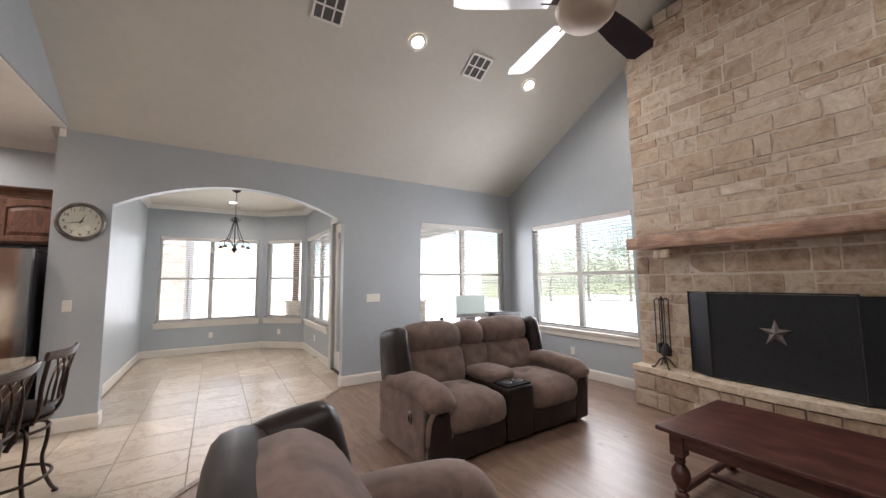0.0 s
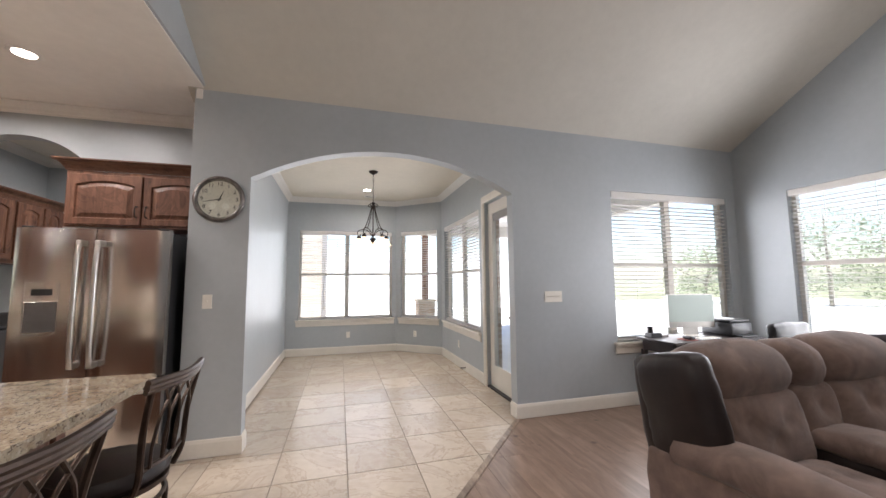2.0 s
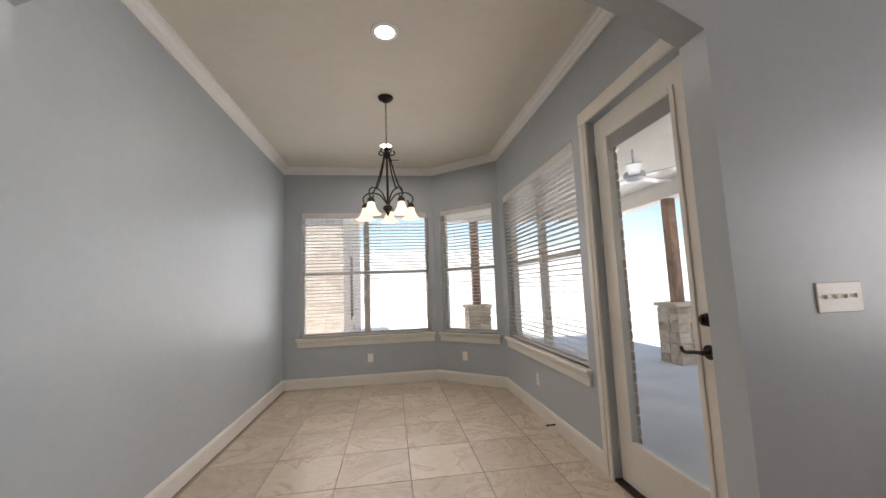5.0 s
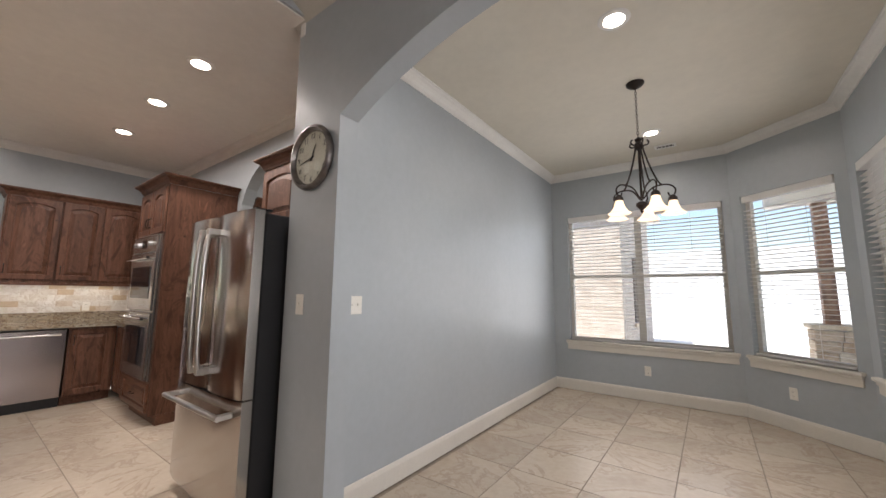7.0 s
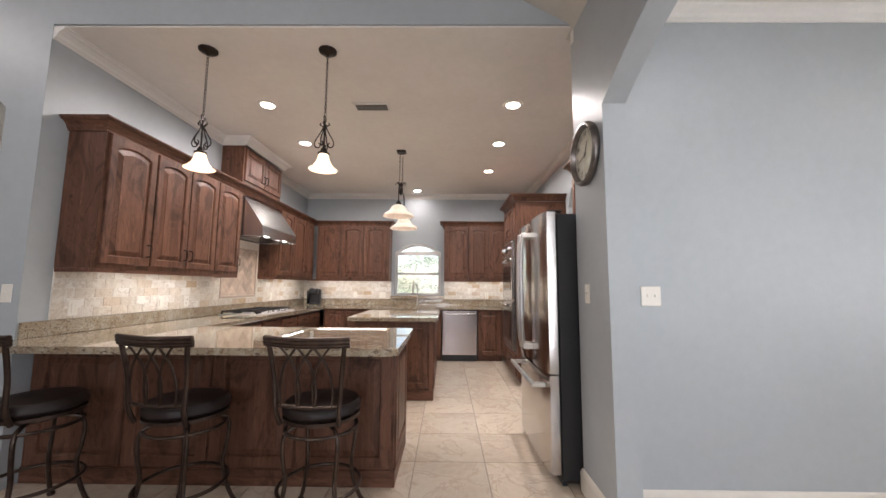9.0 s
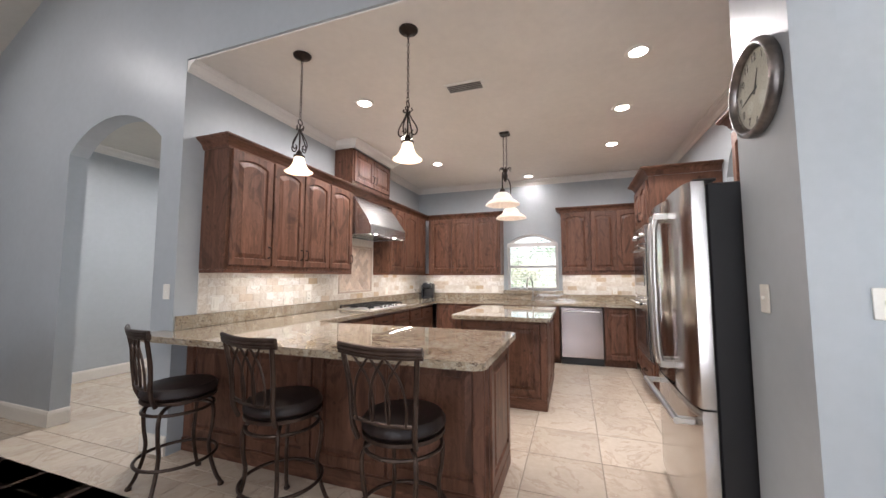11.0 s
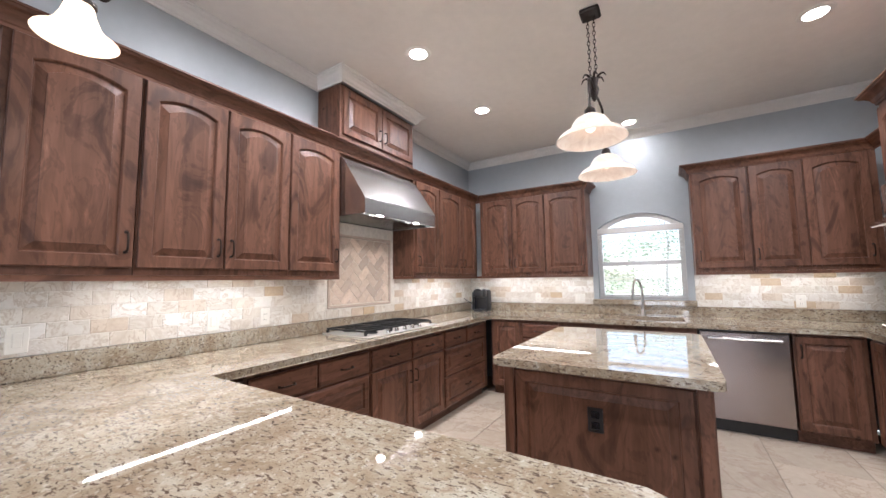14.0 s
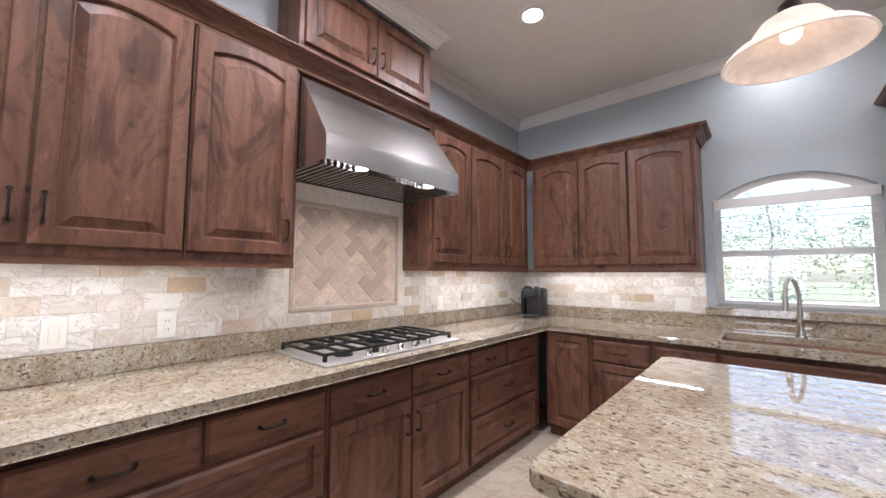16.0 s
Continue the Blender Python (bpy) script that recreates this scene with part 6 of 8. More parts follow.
# ---- bar stools ----
def bar_stool():
    """Seat at the origin's axis; the back stands on the +x side."""
    s = thing("bar_stool", (0, 0, 0), "bronze metal swivel bar stool with a dark leather seat", "stool", "stools at the peninsula")
    part("seat", lathe(bmesh.new(), (0, 0, 0.60), [(0.02, -0.02), (0.19, -0.02), (0.208, 0.0), (0.208, 0.022), (0.19, 0.046), (0.12, 0.060), (0.01, 0.064)], 32), M_LEATHER, s, "dark leather cushion", True)
    part("seat_ring", lathe(bmesh.new(), (0, 0, 0.565), [(0.17, -0.006), (0.205, -0.006), (0.205, 0.012), (0.17, 0.012)], 32, cap=False), M_STOOL, s, "", True)
    part("swivel", C((0, 0, 0.52), (0, 0, 0.579), 0.085, n=24), M_STOOL, s)
    part("apron_ring", tube(bmesh.new(), [(0.19 * math.cos(a), 0.19 * math.sin(a), 0.50) for a in [2 * math.pi * i / 28 for i in range(29)]], 0.010, 8), M_STOOL, s, "", True)
    part("foot_ring", tube(bmesh.new(), [(0.215 * math.cos(a), 0.215 * math.sin(a), 0.20) for a in [2 * math.pi * i / 32 for i in range(33)]], 0.010, 8), M_STOOL, s, "", True)
    for i in range(4):
        a = math.pi / 4 + math.pi / 2 * i
        w = (math.cos(a), math.sin(a))
        line = scroll((0, 0, 0), w, [(0.09, 0.53), (0.17, 0.52), (0.205, 0.47), (0.20, 0.36), (0.185, 0.27), (0.20, 0.17), (0.235, 0.07), (0.265, 0.018)])
        leg = part("leg", tube(bmesh.new(), smooth_path(line, 5), 0.0115, 8), M_STOOL, s, "", True)
        part("foot", lathe(bmesh.new(), (w[0] * 0.268, w[1] * 0.268, 0), [(0.017, 0.0), (0.02, 0.008), (0.014, 0.02)], 12), M_STOOL, leg, "", True)
    for sg in (-1, 1):
        line = [(0.165, 0.155 * sg, 0.56), (0.195, 0.165 * sg, 0.64), (0.205, 0.175 * sg, 0.80), (0.235, 0.195 * sg, 0.97)]
        part("back_post", tube(bmesh.new(), smooth_path(line, 5), 0.0125, 8), M_STOOL, s, "", True)
    part("lower_rail", tube(bmesh.new(), smooth_path([(0.195, -0.166, 0.665), (0.215, 0, 0.66), (0.195, 0.166, 0.665)], 5), 0.0095, 8), M_STOOL, s, "", True)
    line = smooth_path([(0.232, -0.222, 0.988), (0.255, -0.12, 0.985), (0.268, 0, 0.983), (0.255, 0.12, 0.985), (0.232, 0.222, 0.988)], 6)
    for dz, dx, r in ((0, 0, 0.014), (0.018, 0.004, 0.013), (-0.016, -0.003, 0.011)):
        part("top_rail", tube(bmesh.new(), [(p[0] + dx, p[1], p[2] + dz) for p in line], r, 8), M_STOOL, s, "", True)
    for c in (-0.085, 0.0, 0.085):
        for sg in (-1, 1):
            line = [(0.212, c + sg * 0.045, 0.665), (0.222, c + sg * 0.052, 0.76), (0.235, c + sg * 0.03, 0.86), (0.247, c - sg * 0.015, 0.93), (0.255, c - sg * 0.05, 0.972)]
            part("lattice_bar", tube(bmesh.new(), smooth_path(line, 4), 0.0065, 6), M_STOOL, s, "", True)
    return s
st = bar_stool()
st.matrix_basis = pose(-0.80, 4.45, 0, 0, 0, -4)
copy_thing(st, pose(-0.795, 3.70, 0, 0, 0, -9))
copy_thing(st, pose(-0.785, 2.87, 0, 0, 0, -18))

# ---- upholstery ----
def cushion(bm, x0, x1, y0, y1, z0, z1, r=0.06, puff=0.03, tufts=()):
    """A soft block: bevelled, subdivided, blown up a little and tufted."""
    n = bmesh.new()
    box(n, x0, x1, y0, y1, z0, z1, min(r, 0.45 * min(abs(x1 - x0), abs(y1 - y0), abs(z1 - z0))), 4)
    big = [e for e in n.edges if e.calc_length() > 0.09]
    bmesh.ops.subdivide_edges(n, edges=big, cuts=9, use_grid_fill=True)
    cx, cy, cz = (x0 + x1) / 2, (y0 + y1) / 2, (z0 + z1) / 2
    hx, hy, hz = abs(x1 - x0) / 2, abs(y1 - y0) / 2, abs(z1 - z0) / 2
    for v in n.verts:
        a, b, c = (v.co.x - cx) / hx, (v.co.y - cy) / hy, (v.co.z - cz) / hz
        fx, fy, fz = (1 - min(1, a * a)), (1 - min(1, b * b)), (1 - min(1, c * c))
        w = 0.008 * noise.noise(v.co * 7) + 0.004 * noise.noise(v.co * 19)
        v.co += Vector((a * fy * fz, b * fx * fz, c * fx * fy)) * puff + Vector((a, b, c)) * w
        for tx, ty, tz in tufts:
            d = (v.co - Vector((tx, ty, tz))).length
            if d < 0.11:
                v.co += (Vector((cx, cy, cz)) - v.co).normalized() * 0.05 * (1 - d / 0.11) ** 1.6
    me = bpy.data.meshes.new("soft")
    n.to_mesh(me)
    n.free()
    bm.from_mesh(me)
    bpy.data.meshes.remove(me)
    return bm
def S(*a, **k):
    return cushion(bmesh.new(), *a, **k)
def lean(bm, y, z, ang):
    bmesh.ops.rotate(bm, verts=bm.verts, cent=(0, y, z), matrix=Matrix.Rotation(radians(ang), 3, 'X'))
    return bm

def arm_roll(bm, x0, x1, y0, y1, z0, z1):
    """A padded arm whose top rolls over and drops at the front."""
    pts = [(y1, z1 - 0.03), (y1 - 0.25, z1), (y0 + 0.25, z1 - 0.01), (y0 + 0.10, z1 - 0.03), (y0 + 0.035, z1 - 0.08), (y0 + 0.02, z1 - 0.13)]
    line = smooth_path([((x0 + x1) / 2, y, z - 0.09) for y, z in pts], 5)
    w = (x1 - x0) / 2
    rings = []
    for i, p in enumerate(line):
        d = (line[min(i + 1, len(line) - 1)] - line[max(i - 1, 0)]).normalized()
        up = Vector((1, 0, 0)).cross(d) * -1
        if up.z < 0 and i < 3:
            up = -up
        s = 1.0 if i < len(line) - 4 else 0.9 - 0.1 * (i - len(line) + 4)
        rings.append([bm.verts.new(p + Vector((w * s * math.cos(a), 0, 0)) + up * 0.085 * s * math.sin(a)) for a in [2 * math.pi * k / 16 for k in range(16)]])
    for a, b in zip(rings, rings[1:]):
        for k in range(16):
            bm.faces.new((a[k], a[(k + 1) % 16], b[(k + 1) % 16], b[k]))
    bm.faces.new(rings[0])
    bm.faces.new(rings[-1])
    return bm

def seat_set(t, x0, x1, head=1.01):
    """Seat, back and head cushions of one place; the front is towards -y and the origin at the back's foot."""
    w = x1 - x0
    cx = (x0 + x1) / 2
    part("footrest", S(x0 + 0.005, x1 - 0.005, -0.915, -0.80, 0.045, 0.265, r=0.035, puff=0.014), M_LEATHER, t, "dark leather footrest front", True)
    part("seat_cushion", S(x0, x1, -0.955, -0.30, 0.235, 0.48, r=0.105, puff=0.045, tufts=[(cx - w * 0.2, -0.56, 0.51), (cx + w * 0.2, -0.56, 0.51)]), M_SUEDE, t, "taupe suede seat cushion", True)
    tf = [(cx - w * 0.22, -0.375, 0.64), (cx + w * 0.22, -0.375, 0.64), (cx, -0.375, 0.56)]
    part("back_cushion", lean(S(x0, x1, -0.37, -0.13, 0.40, 0.78, r=0.075, puff=0.035, tufts=tf), -0.2, 0.4, -12), M_SUEDE, t, "tufted taupe suede back cushion", True)
    part("head_cushion", lean(S(x0 - 0.01, x1 + 0.01, -0.375, -0.07, 0.735, head, r=0.115, puff=0.04), -0.2, 0.4, -12), M_SUEDE, t, "taupe suede headrest", True)

def wing(t, x0, x1):
    w = part("wing", lean(S(x0, x1, -0.43, -0.05, 0.47, 0.985, r=0.055, puff=0.02), -0.2, 0.4, -12), M_LEATHER, t, "worn dark leather wing", True)
    cx = (x0 + x1) / 2
    line = smooth_path([(cx, -0.425, 0.55), (cx, -0.435, 0.75), (cx, -0.40, 0.95), (cx, -0.30, 0.995), (cx, -0.10, 0.99)], 5)
    part("welt", lean(tube(bmesh.new(), line, 0.007, 6), -0.2, 0.4, -12), M_LEATHER, w, "", True)

def arm(t, x0, x1, top=0.66):
    part("arm_body", S(x0 + 0.02, x1 - 0.02, -0.85, -0.02, 0.03, top - 0.14, r=0.03, puff=0.008), M_SUEDE, t, "taupe suede arm side", True)
    front = part("arm_front", S(x0 + 0.02, x1 - 0.02, -0.915, -0.83, 0.035, top - 0.21, r=0.03, puff=0.012), M_LEATHER, t, "dark leather arm front", True)
    hx = (x1 - x0) / 2 - 0.03
    cx = (x0 + x1) / 2
    line = smooth_path([(cx - hx, -0.885, 0.05), (cx - hx, -0.90, 0.34), (cx - hx * 0.7, -0.92, 0.45), (cx, -0.925, 0.48), (cx + hx * 0.7, -0.92, 0.45), (cx + hx, -0.90, 0.34), (cx + hx, -0.885, 0.05)], 6)
    part("welt", tube(bmesh.new(), line, 0.021, 8), M_SUEDE, front, "taupe suede welt", True)
    part("arm_pad", arm_roll(bmesh.new(), x0 - 0.012, x1 + 0.012, -0.925, -0.20, 0, top), M_SUEDE, t, "padded taupe suede arm top", True)

t = thing("loveseat", (0, 0, 0), "taupe suede and dark leather reclining loveseat with cup-holder console", "loveseat")
HW = 1.0
arm(t, -HW, -HW + 0.27)
arm(t, HW - 0.27, HW)
seat_set(t, -HW + 0.20, -0.17)
seat_set(t, 0.17, HW - 0.20)
wing(t, -HW + 0.045, -HW + 0.19)
wing(t, HW - 0.19, HW - 0.045)
part("back_shell", lean(S(-HW + 0.05, HW - 0.05, -0.14, 0.0, 0.06, 0.985, r=0.05, puff=0.01), -0.2, 0.4, -9), M_LEATHER, t, "dark leather back", True)
part("console_box", S(-0.165, 0.165, -0.92, -0.30, 0.05, 0.50, r=0.03, puff=0.005), M_LEATHER, t, "dark leather console", True)
part("console_lid", S(-0.16, 0.16, -0.69, -0.28, 0.485, 0.59, r=0.045, puff=0.016), M_SUEDE, t, "padded suede console lid", True)
part("console_back", lean(S(-0.165, 0.165, -0.34, -0.12, 0.48, 0.78, r=0.05, puff=0.025, tufts=[(0, -0.345, 0.66)]), -0.2, 0.4, -12), M_SUEDE, t, "taupe suede centre back", True)
part("head_cushion", lean(S(-0.16, 0.16, -0.355, -0.07, 0.745, 0.995, r=0.10, puff=0.035), -0.2, 0.4, -12), M_SUEDE, t, "narrow taupe suede headrest", True)
tray = part("cup_tray", B(-0.15, 0.15, -0.905, -0.70, 0.495, 0.515, bevel=0.012, seg=2), M_TRAY, t)
for sx in (-0.07, 0.07):
    part("cup_holder", lathe(bmesh.new(), (sx, -0.80, 0.506), [(0.036, 0.0095), (0.050, 0.0095), (0.052, 0.014), (0.044, 0.016), (0.042, 0.011)], 24, cap=False), M_PEWTER, tray, "pewter cup-holder rim", True)
    part("cup_well", C((sx, -0.80, 0.512), (sx, -0.80, 0.5165), 0.041, n=24), M_INK, tray)
f = lathe(bmesh.new(), (0, 0, 0), [(0.030, -0.006), (0.034, 0.004), (0.030, 0.010), (0.022, 0.010), (0.018, 0.003), (0.004, 0.003)], 20)
for v in f.verts:
    v.co = Vector((-HW + 0.014 - v.co.z, -0.64 + v.co.x * 0.8, 0.35 + v.co.y * 1.7))
lv = part("lever_plate", f, M_PEWTER, t, "oval recline lever plate", True)
part("lever", B(-HW - 0.004, -HW + 0.006, -0.648, -0.632, 0.325, 0.375, bevel=0.003), M_BLACK, lv)
part("base", B(-HW + 0.08, HW - 0.08, -0.80, -0.06, 0.0, 0.08), M_LEATHER, t)
t.matrix_basis = pose(2.64, 4.27, 0, 0, 0, 2)

t = thing("recliner", (0, 0, 0), "taupe suede recliner with dark leather sides", "armchair")
RW = 0.53
arm(t, -RW, -RW + 0.26, 0.72)
arm(t, RW - 0.26, RW, 0.72)
seat_set(t, -RW + 0.18, RW - 0.18, 0.985)
wing(t, -RW + 0.045, -RW + 0.19)
wing(t, RW - 0.19, RW - 0.045)
part("back_shell", lean(S(-RW + 0.06, RW - 0.06, -0.19, 0.0, 0.06, 1.0, r=0.085, puff=0.04), -0.2, 0.4, -9), M_LEATHER, t, "dark leather back", True)
part("base", B(-RW + 0.08, RW - 0.08, -0.80, -0.06, 0.0, 0.08), M_LEATHER, t)
t.matrix_basis = pose(0.35, 1.86, 0, 0, 0, 86)

# ---- coffee table ----
t = thing("coffee_table", (3.35, 1.55, 0), "dark cherry coffee table with turned legs and stretchers", "table")
TX0, TX1, TY0, TY1, TZ = 2.85, 3.80, 0.75, 2.28, 0.47
part("tabletop", B(TX0, TX1, TY0, TY1, TZ - 0.03, TZ, bevel=0.009, seg=3), M_TABLE, t)
f = bmesh.new()
for q in ((TX0 + 0.07, TX1 - 0.07, TY1 - 0.10, TY1 - 0.075), (TX0 + 0.07, TX1 - 0.07, TY0 + 0.075, TY0 + 0.10), (TX0 + 0.075, TX0 + 0.10, TY0 + 0.10, TY1 - 0.10), (TX1 - 0.10, TX1 - 0.075, TY0 + 0.10, TY1 - 0.10)):
    box(f, *q, TZ - 0.125, TZ - 0.031)
part("apron", f, M_TABLE, t)
LEGP = [(0.03, 0.0), (0.042, 0.015), (0.042, 0.045), (0.026, 0.06), (0.034, 0.075), (0.028, 0.085), (0.05, 0.12), (0.058, 0.16), (0.05, 0.20), (0.024, 0.235), (0.036, 0.25), (0.03, 0.265), (0.038, 0.29)]
for lx in (TX0 + 0.10, TX1 - 0.10):
    for ly in (TY0 + 0.10, TY1 - 0.10):
        lg = part("leg", lathe(bmesh.new(), (lx, ly, 0), LEGP, 20), M_TABLE, t, "", True)
        part("leg_block", B(lx - 0.042, lx + 0.042, ly - 0.042, ly + 0.042, 0.288, TZ - 0.032, bevel=0.004), M_TABLE, lg)
for ly in (TY0 + 0.10, TY1 - 0.10):
    part("stretcher", B(TX0 + 0.12, TX1 - 0.12, ly - 0.02, ly + 0.02, 0.045, 0.085, bevel=0.008, seg=2), M_TABLE, t)
part("stretcher", B(3.30, 3.35, TY0 + 0.10, TY1 - 0.10, 0.05, 0.08, bevel=0.008, seg=2), M_TABLE, t)

# ---- desk corner ----
t = thing("writing_desk", (3.95, 5.70, 0), "dark espresso writing desk under the window", "desk")
DX0, DX1, DY0, DY1 = 3.30, 4.55, 5.46, 5.95
part("desktop", B(DX0, DX1, DY0, DY1, 0.725, 0.75, bevel=0.004), M_DESK, t)
f = bmesh.new()
box(f, DX0 + 0.05, DX1 - 0.05, DY0 + 0.03, DY0 + 0.05, 0.62, 0.724)
box(f, DX0 + 0.05, DX1 - 0.05, DY1 - 0.05, DY1 - 0.03, 0.62, 0.724)
box(f, DX0 + 0.03, DX0 + 0.05, DY0 + 0.05, DY1 - 0.05, 0.62, 0.724)
box(f, DX1 - 0.05, DX1 - 0.03, DY0 + 0.05, DY1 - 0.05, 0.62, 0.724)
part("apron", f, M_DESK, t)
for lx in (DX0 + 0.05, DX1 - 0.05):
    for ly in (DY0 + 0.05, DY1 - 0.05):
        f = bmesh.new()
        bmesh.ops.create_cone(f, cap_ends=True, segments=4, radius1=0.022, radius2=0.034, depth=0.62, matrix=Matrix.Translation((lx, ly, 0.31)) @ Matrix.Rotation(math.pi / 4, 4, 'Z'))
        part("leg", f, M_DESK, t)
    part("side_stretcher", B(lx - 0.012, lx + 0.012, DY0 + 0.06, DY1 - 0.06, 0.15, 0.18), M_DESK, t)
part("stretcher", B(DX0 + 0.06, DX1 - 0.06, 5.69, 5.72, 0.152, 0.178), M_DESK, t)
t = thing("computer_monitor", (3.93, 5.80, 0.75), "slim silver all-in-one desktop computer", "computer")
rot = Matrix.Translation((3.93, 5.80, 0)) @ Matrix.Rotation(radians(-14), 4, 'Z')
def putm(nm, bm, mat, lab="", par=None):
    bmesh.ops.transform(bm, matrix=rot, verts=bm.verts)
    return part(nm, bm, mat, par or t, lab)
hb = putm("housing", B(-0.265, 0.265, 0.0, 0.022, 0.84, 1.21, bevel=0.008, seg=2), M_NICKEL)
putm("screen", B(-0.258, 0.258, -0.003, -0.0005, 0.905, 1.203), M_SCREEN, "screen glowing pale green in place of a reflection", hb)
putm("chin", B(-0.262, 0.262, -0.003, -0.0005, 0.843, 0.902), M_NICKEL, "", hb)
putm("neck", B(-0.09, 0.09, 0.03, 0.037, 0.757, 0.95), M_NICKEL)
putm("foot", B(-0.10, 0.10, -0.08, 0.10, 0.7505, 0.757, bevel=0.003), M_NICKEL)
t = thing("printer", (4.42, 5.74, 0.75), "black desktop printer on the desk", "printer")
part("body", B(4.22, 4.54, 5.58, 5.93, 0.7505, 0.90, bevel=0.02, seg=2), M_BLACK, t, "", True)
part("lid", B(4.23, 4.53, 5.60, 5.92, 0.901, 0.93, bevel=0.012, seg=2), M_BLACK, t, "", True)
part("tray", B(4.26, 4.50, 5.50, 5.579, 0.755, 0.77), M_BLACK, t)
t = thing("pen_holder", (3.45, 5.85, 0.75), "black desk organiser with pens", "desk organiser")
part("box", B(3.36, 3.50, 5.80, 5.90, 0.7505, 0.80, bevel=0.004), M_BLACK, t)
part("cup", C((3.39, 5.85, 0.80), (3.39, 5.85, 0.87), 0.03, n=16), M_BLACK, t)
part("tray", B(3.50, 3.60, 5.81, 5.89, 0.7505, 0.775, bevel=0.004), M_PEWTER, t)
t = thing("keyboard", (3.86, 5.58, 0.75), "slim white keyboard on the desk", "keyboard")
part("case", B(3.72, 4.0, 5.53, 5.63, 0.7505, 0.76, bevel=0.003), M_WHITEGLARE, t)
for r in range(4):
    part("key_row", B(3.73, 3.99, 5.537 + r * 0.023, 5.555 + r * 0.023, 0.7605, 0.764), M_PLATE, t)
t = thing("mouse_pad", (3.62, 5.60, 0.75), "rust red mouse pad", "mouse pad")
part("pad", C((3.62, 5.60, 0.7505), (3.62, 5.60, 0.754), 0.095, n=28), plain("mouse_pad_red", (0.22, 0.07, 0.055), 0.7), t)
t = thing("computer_mouse", (3.63, 5.60, 0.754), "small dark computer mouse", "mouse")
part("shell", S(3.60, 3.66, 5.55, 5.65, 0.7545, 0.785, r=0.014, puff=0.004), M_BLACK, t, "", True)
t = thing("office_chair", (3.95, 5.18, 0), "black mesh office chair with a chrome base", "chair")
part("seat", S(3.70, 4.20, 4.95, 5.42, 0.44, 0.52, r=0.035, puff=0.015), M_BLACK, t, "", True)
part("backrest", S(3.72, 4.18, 4.86, 4.93, 0.56, 0.98, r=0.03, puff=0.012), M_BLACK, t, "", True)
part("back_bar", B(3.92, 3.98, 4.85, 4.90, 0.42, 0.60), M_BLACK, t)
part("gas_post", C((3.95, 5.18, 0.10), (3.95, 5.18, 0.44), 0.028), M_CHROME, t)
for i in range(5):
    a = 2 * math.pi * i / 5 + 0.4
    e = (3.95 + 0.28 * math.cos(a), 5.18 + 0.28 * math.sin(a))
    lg = part("base_arm", tube(bmesh.new(), [(3.95, 5.18, 0.12), (e[0], e[1], 0.075)], 0.018, 8, 0.7), M_CHROME, t, "", True)
    part("caster", C((e[0] - 0.02, e[1], 0.028), (e[0] + 0.02, e[1], 0.028), 0.028, n=16), M_BLACK, lg)

# door stop on the breakfast baseboard
t = thing("door_stop", (1.95, 7.95, 0.06), "bronze spring door stop on the baseboard", "door stop")
part("spring", C((BR - 0.017, 7.98, 0.06), (BR - 0.085, 7.98, 0.06), 0.006), M_BRONZE, t)
part("tip", C((BR - 0.085, 7.98, 0.06), (BR - 0.10, 7.98, 0.06), 0.009), M_BLACK, t)

# ---- fireplace ----
FF, FY0, FY1 = 4.72, 0.80, 3.41
HX = 4.40
fp = thing("stone_fireplace", (4.87, 2.1, 0), "tall limestone fireplace with a raised hearth", "fireplace")
OPY0, OPY1, OPZ0, OPZ1 = 1.50, 2.72, 0.46, 1.30
for c0, c1, cz0, cz1 in ((OPY1, FY1 - 0.02, 0.0, vault(FY1) - 0.02), (FY0 + 0.02, OPY0, 0.0, vault(FY0) - 0.02), (OPY0, OPY1, OPZ1, vault(OPY1) - 0.02)):
    part("core", B(FF + 0.001, EAST - 0.001, c0, c1, cz0, cz1), M_MORTAR, fp, "tan mortar")
part("firebox", B(EAST - 0.04, EAST - 0.005, OPY0, OPY1, 0.40, OPZ1), M_IRON, fp, "sooty firebox")
f = bmesh.new()
hearth = [(EAST - 0.001, FY1 + 0.0), (HX + 0.16, FY1), (HX + 0.10, 3.0), (HX + 0.02, 2.5), (HX, 2.1), (HX + 0.02, 1.7), (HX + 0.10, 1.2), (HX + 0.16, FY0), (EAST - 0.001, FY0)]
prism(f, [(x + (0.03 if x < EAST - 0.1 else 0), y) for x, y in hearth], 0.0, 0.385)
part("hearth_core", f, M_MORTAR, fp)
f = bmesh.new()
prism(f, [(x - (0.015 if x < EAST - 0.1 else 0), y + (0.02 if y == FY1 else 0)) for x, y in hearth], 0.386, 0.45, 0.01)
part("hearth_slab", f, M_HEARTH, fp, "cream limestone hearth slab")
mt = thing("mantel_beam", (4.62, 2.1, 1.79), "rough cedar mantel beam on stone corbels", "mantel")
f = B(4.50, FF + 0.03, 0.72, 3.40, 1.80, 1.94, bevel=0.014, seg=2)
bmesh.ops.subdivide_edges(f, edges=[e for e in f.edges if e.calc_length() > 1], cuts=26)
for v in f.verts:
    v.co += Vector((0.014 * noise.noise(v.co * 2.3), 0, 0.012 * noise.noise(v.co * 1.9 + Vector((5, 0, 0)))))
part("beam", f, M_MANTEL, mt, "", True)
for yy in (3.02, 1.18):
    part("corbel", B(4.54, FF + 0.02, yy - 0.09, yy + 0.09, 1.68, 1.785, bevel=0.02, seg=2), M_HEARTH, mt, "limestone corbel")
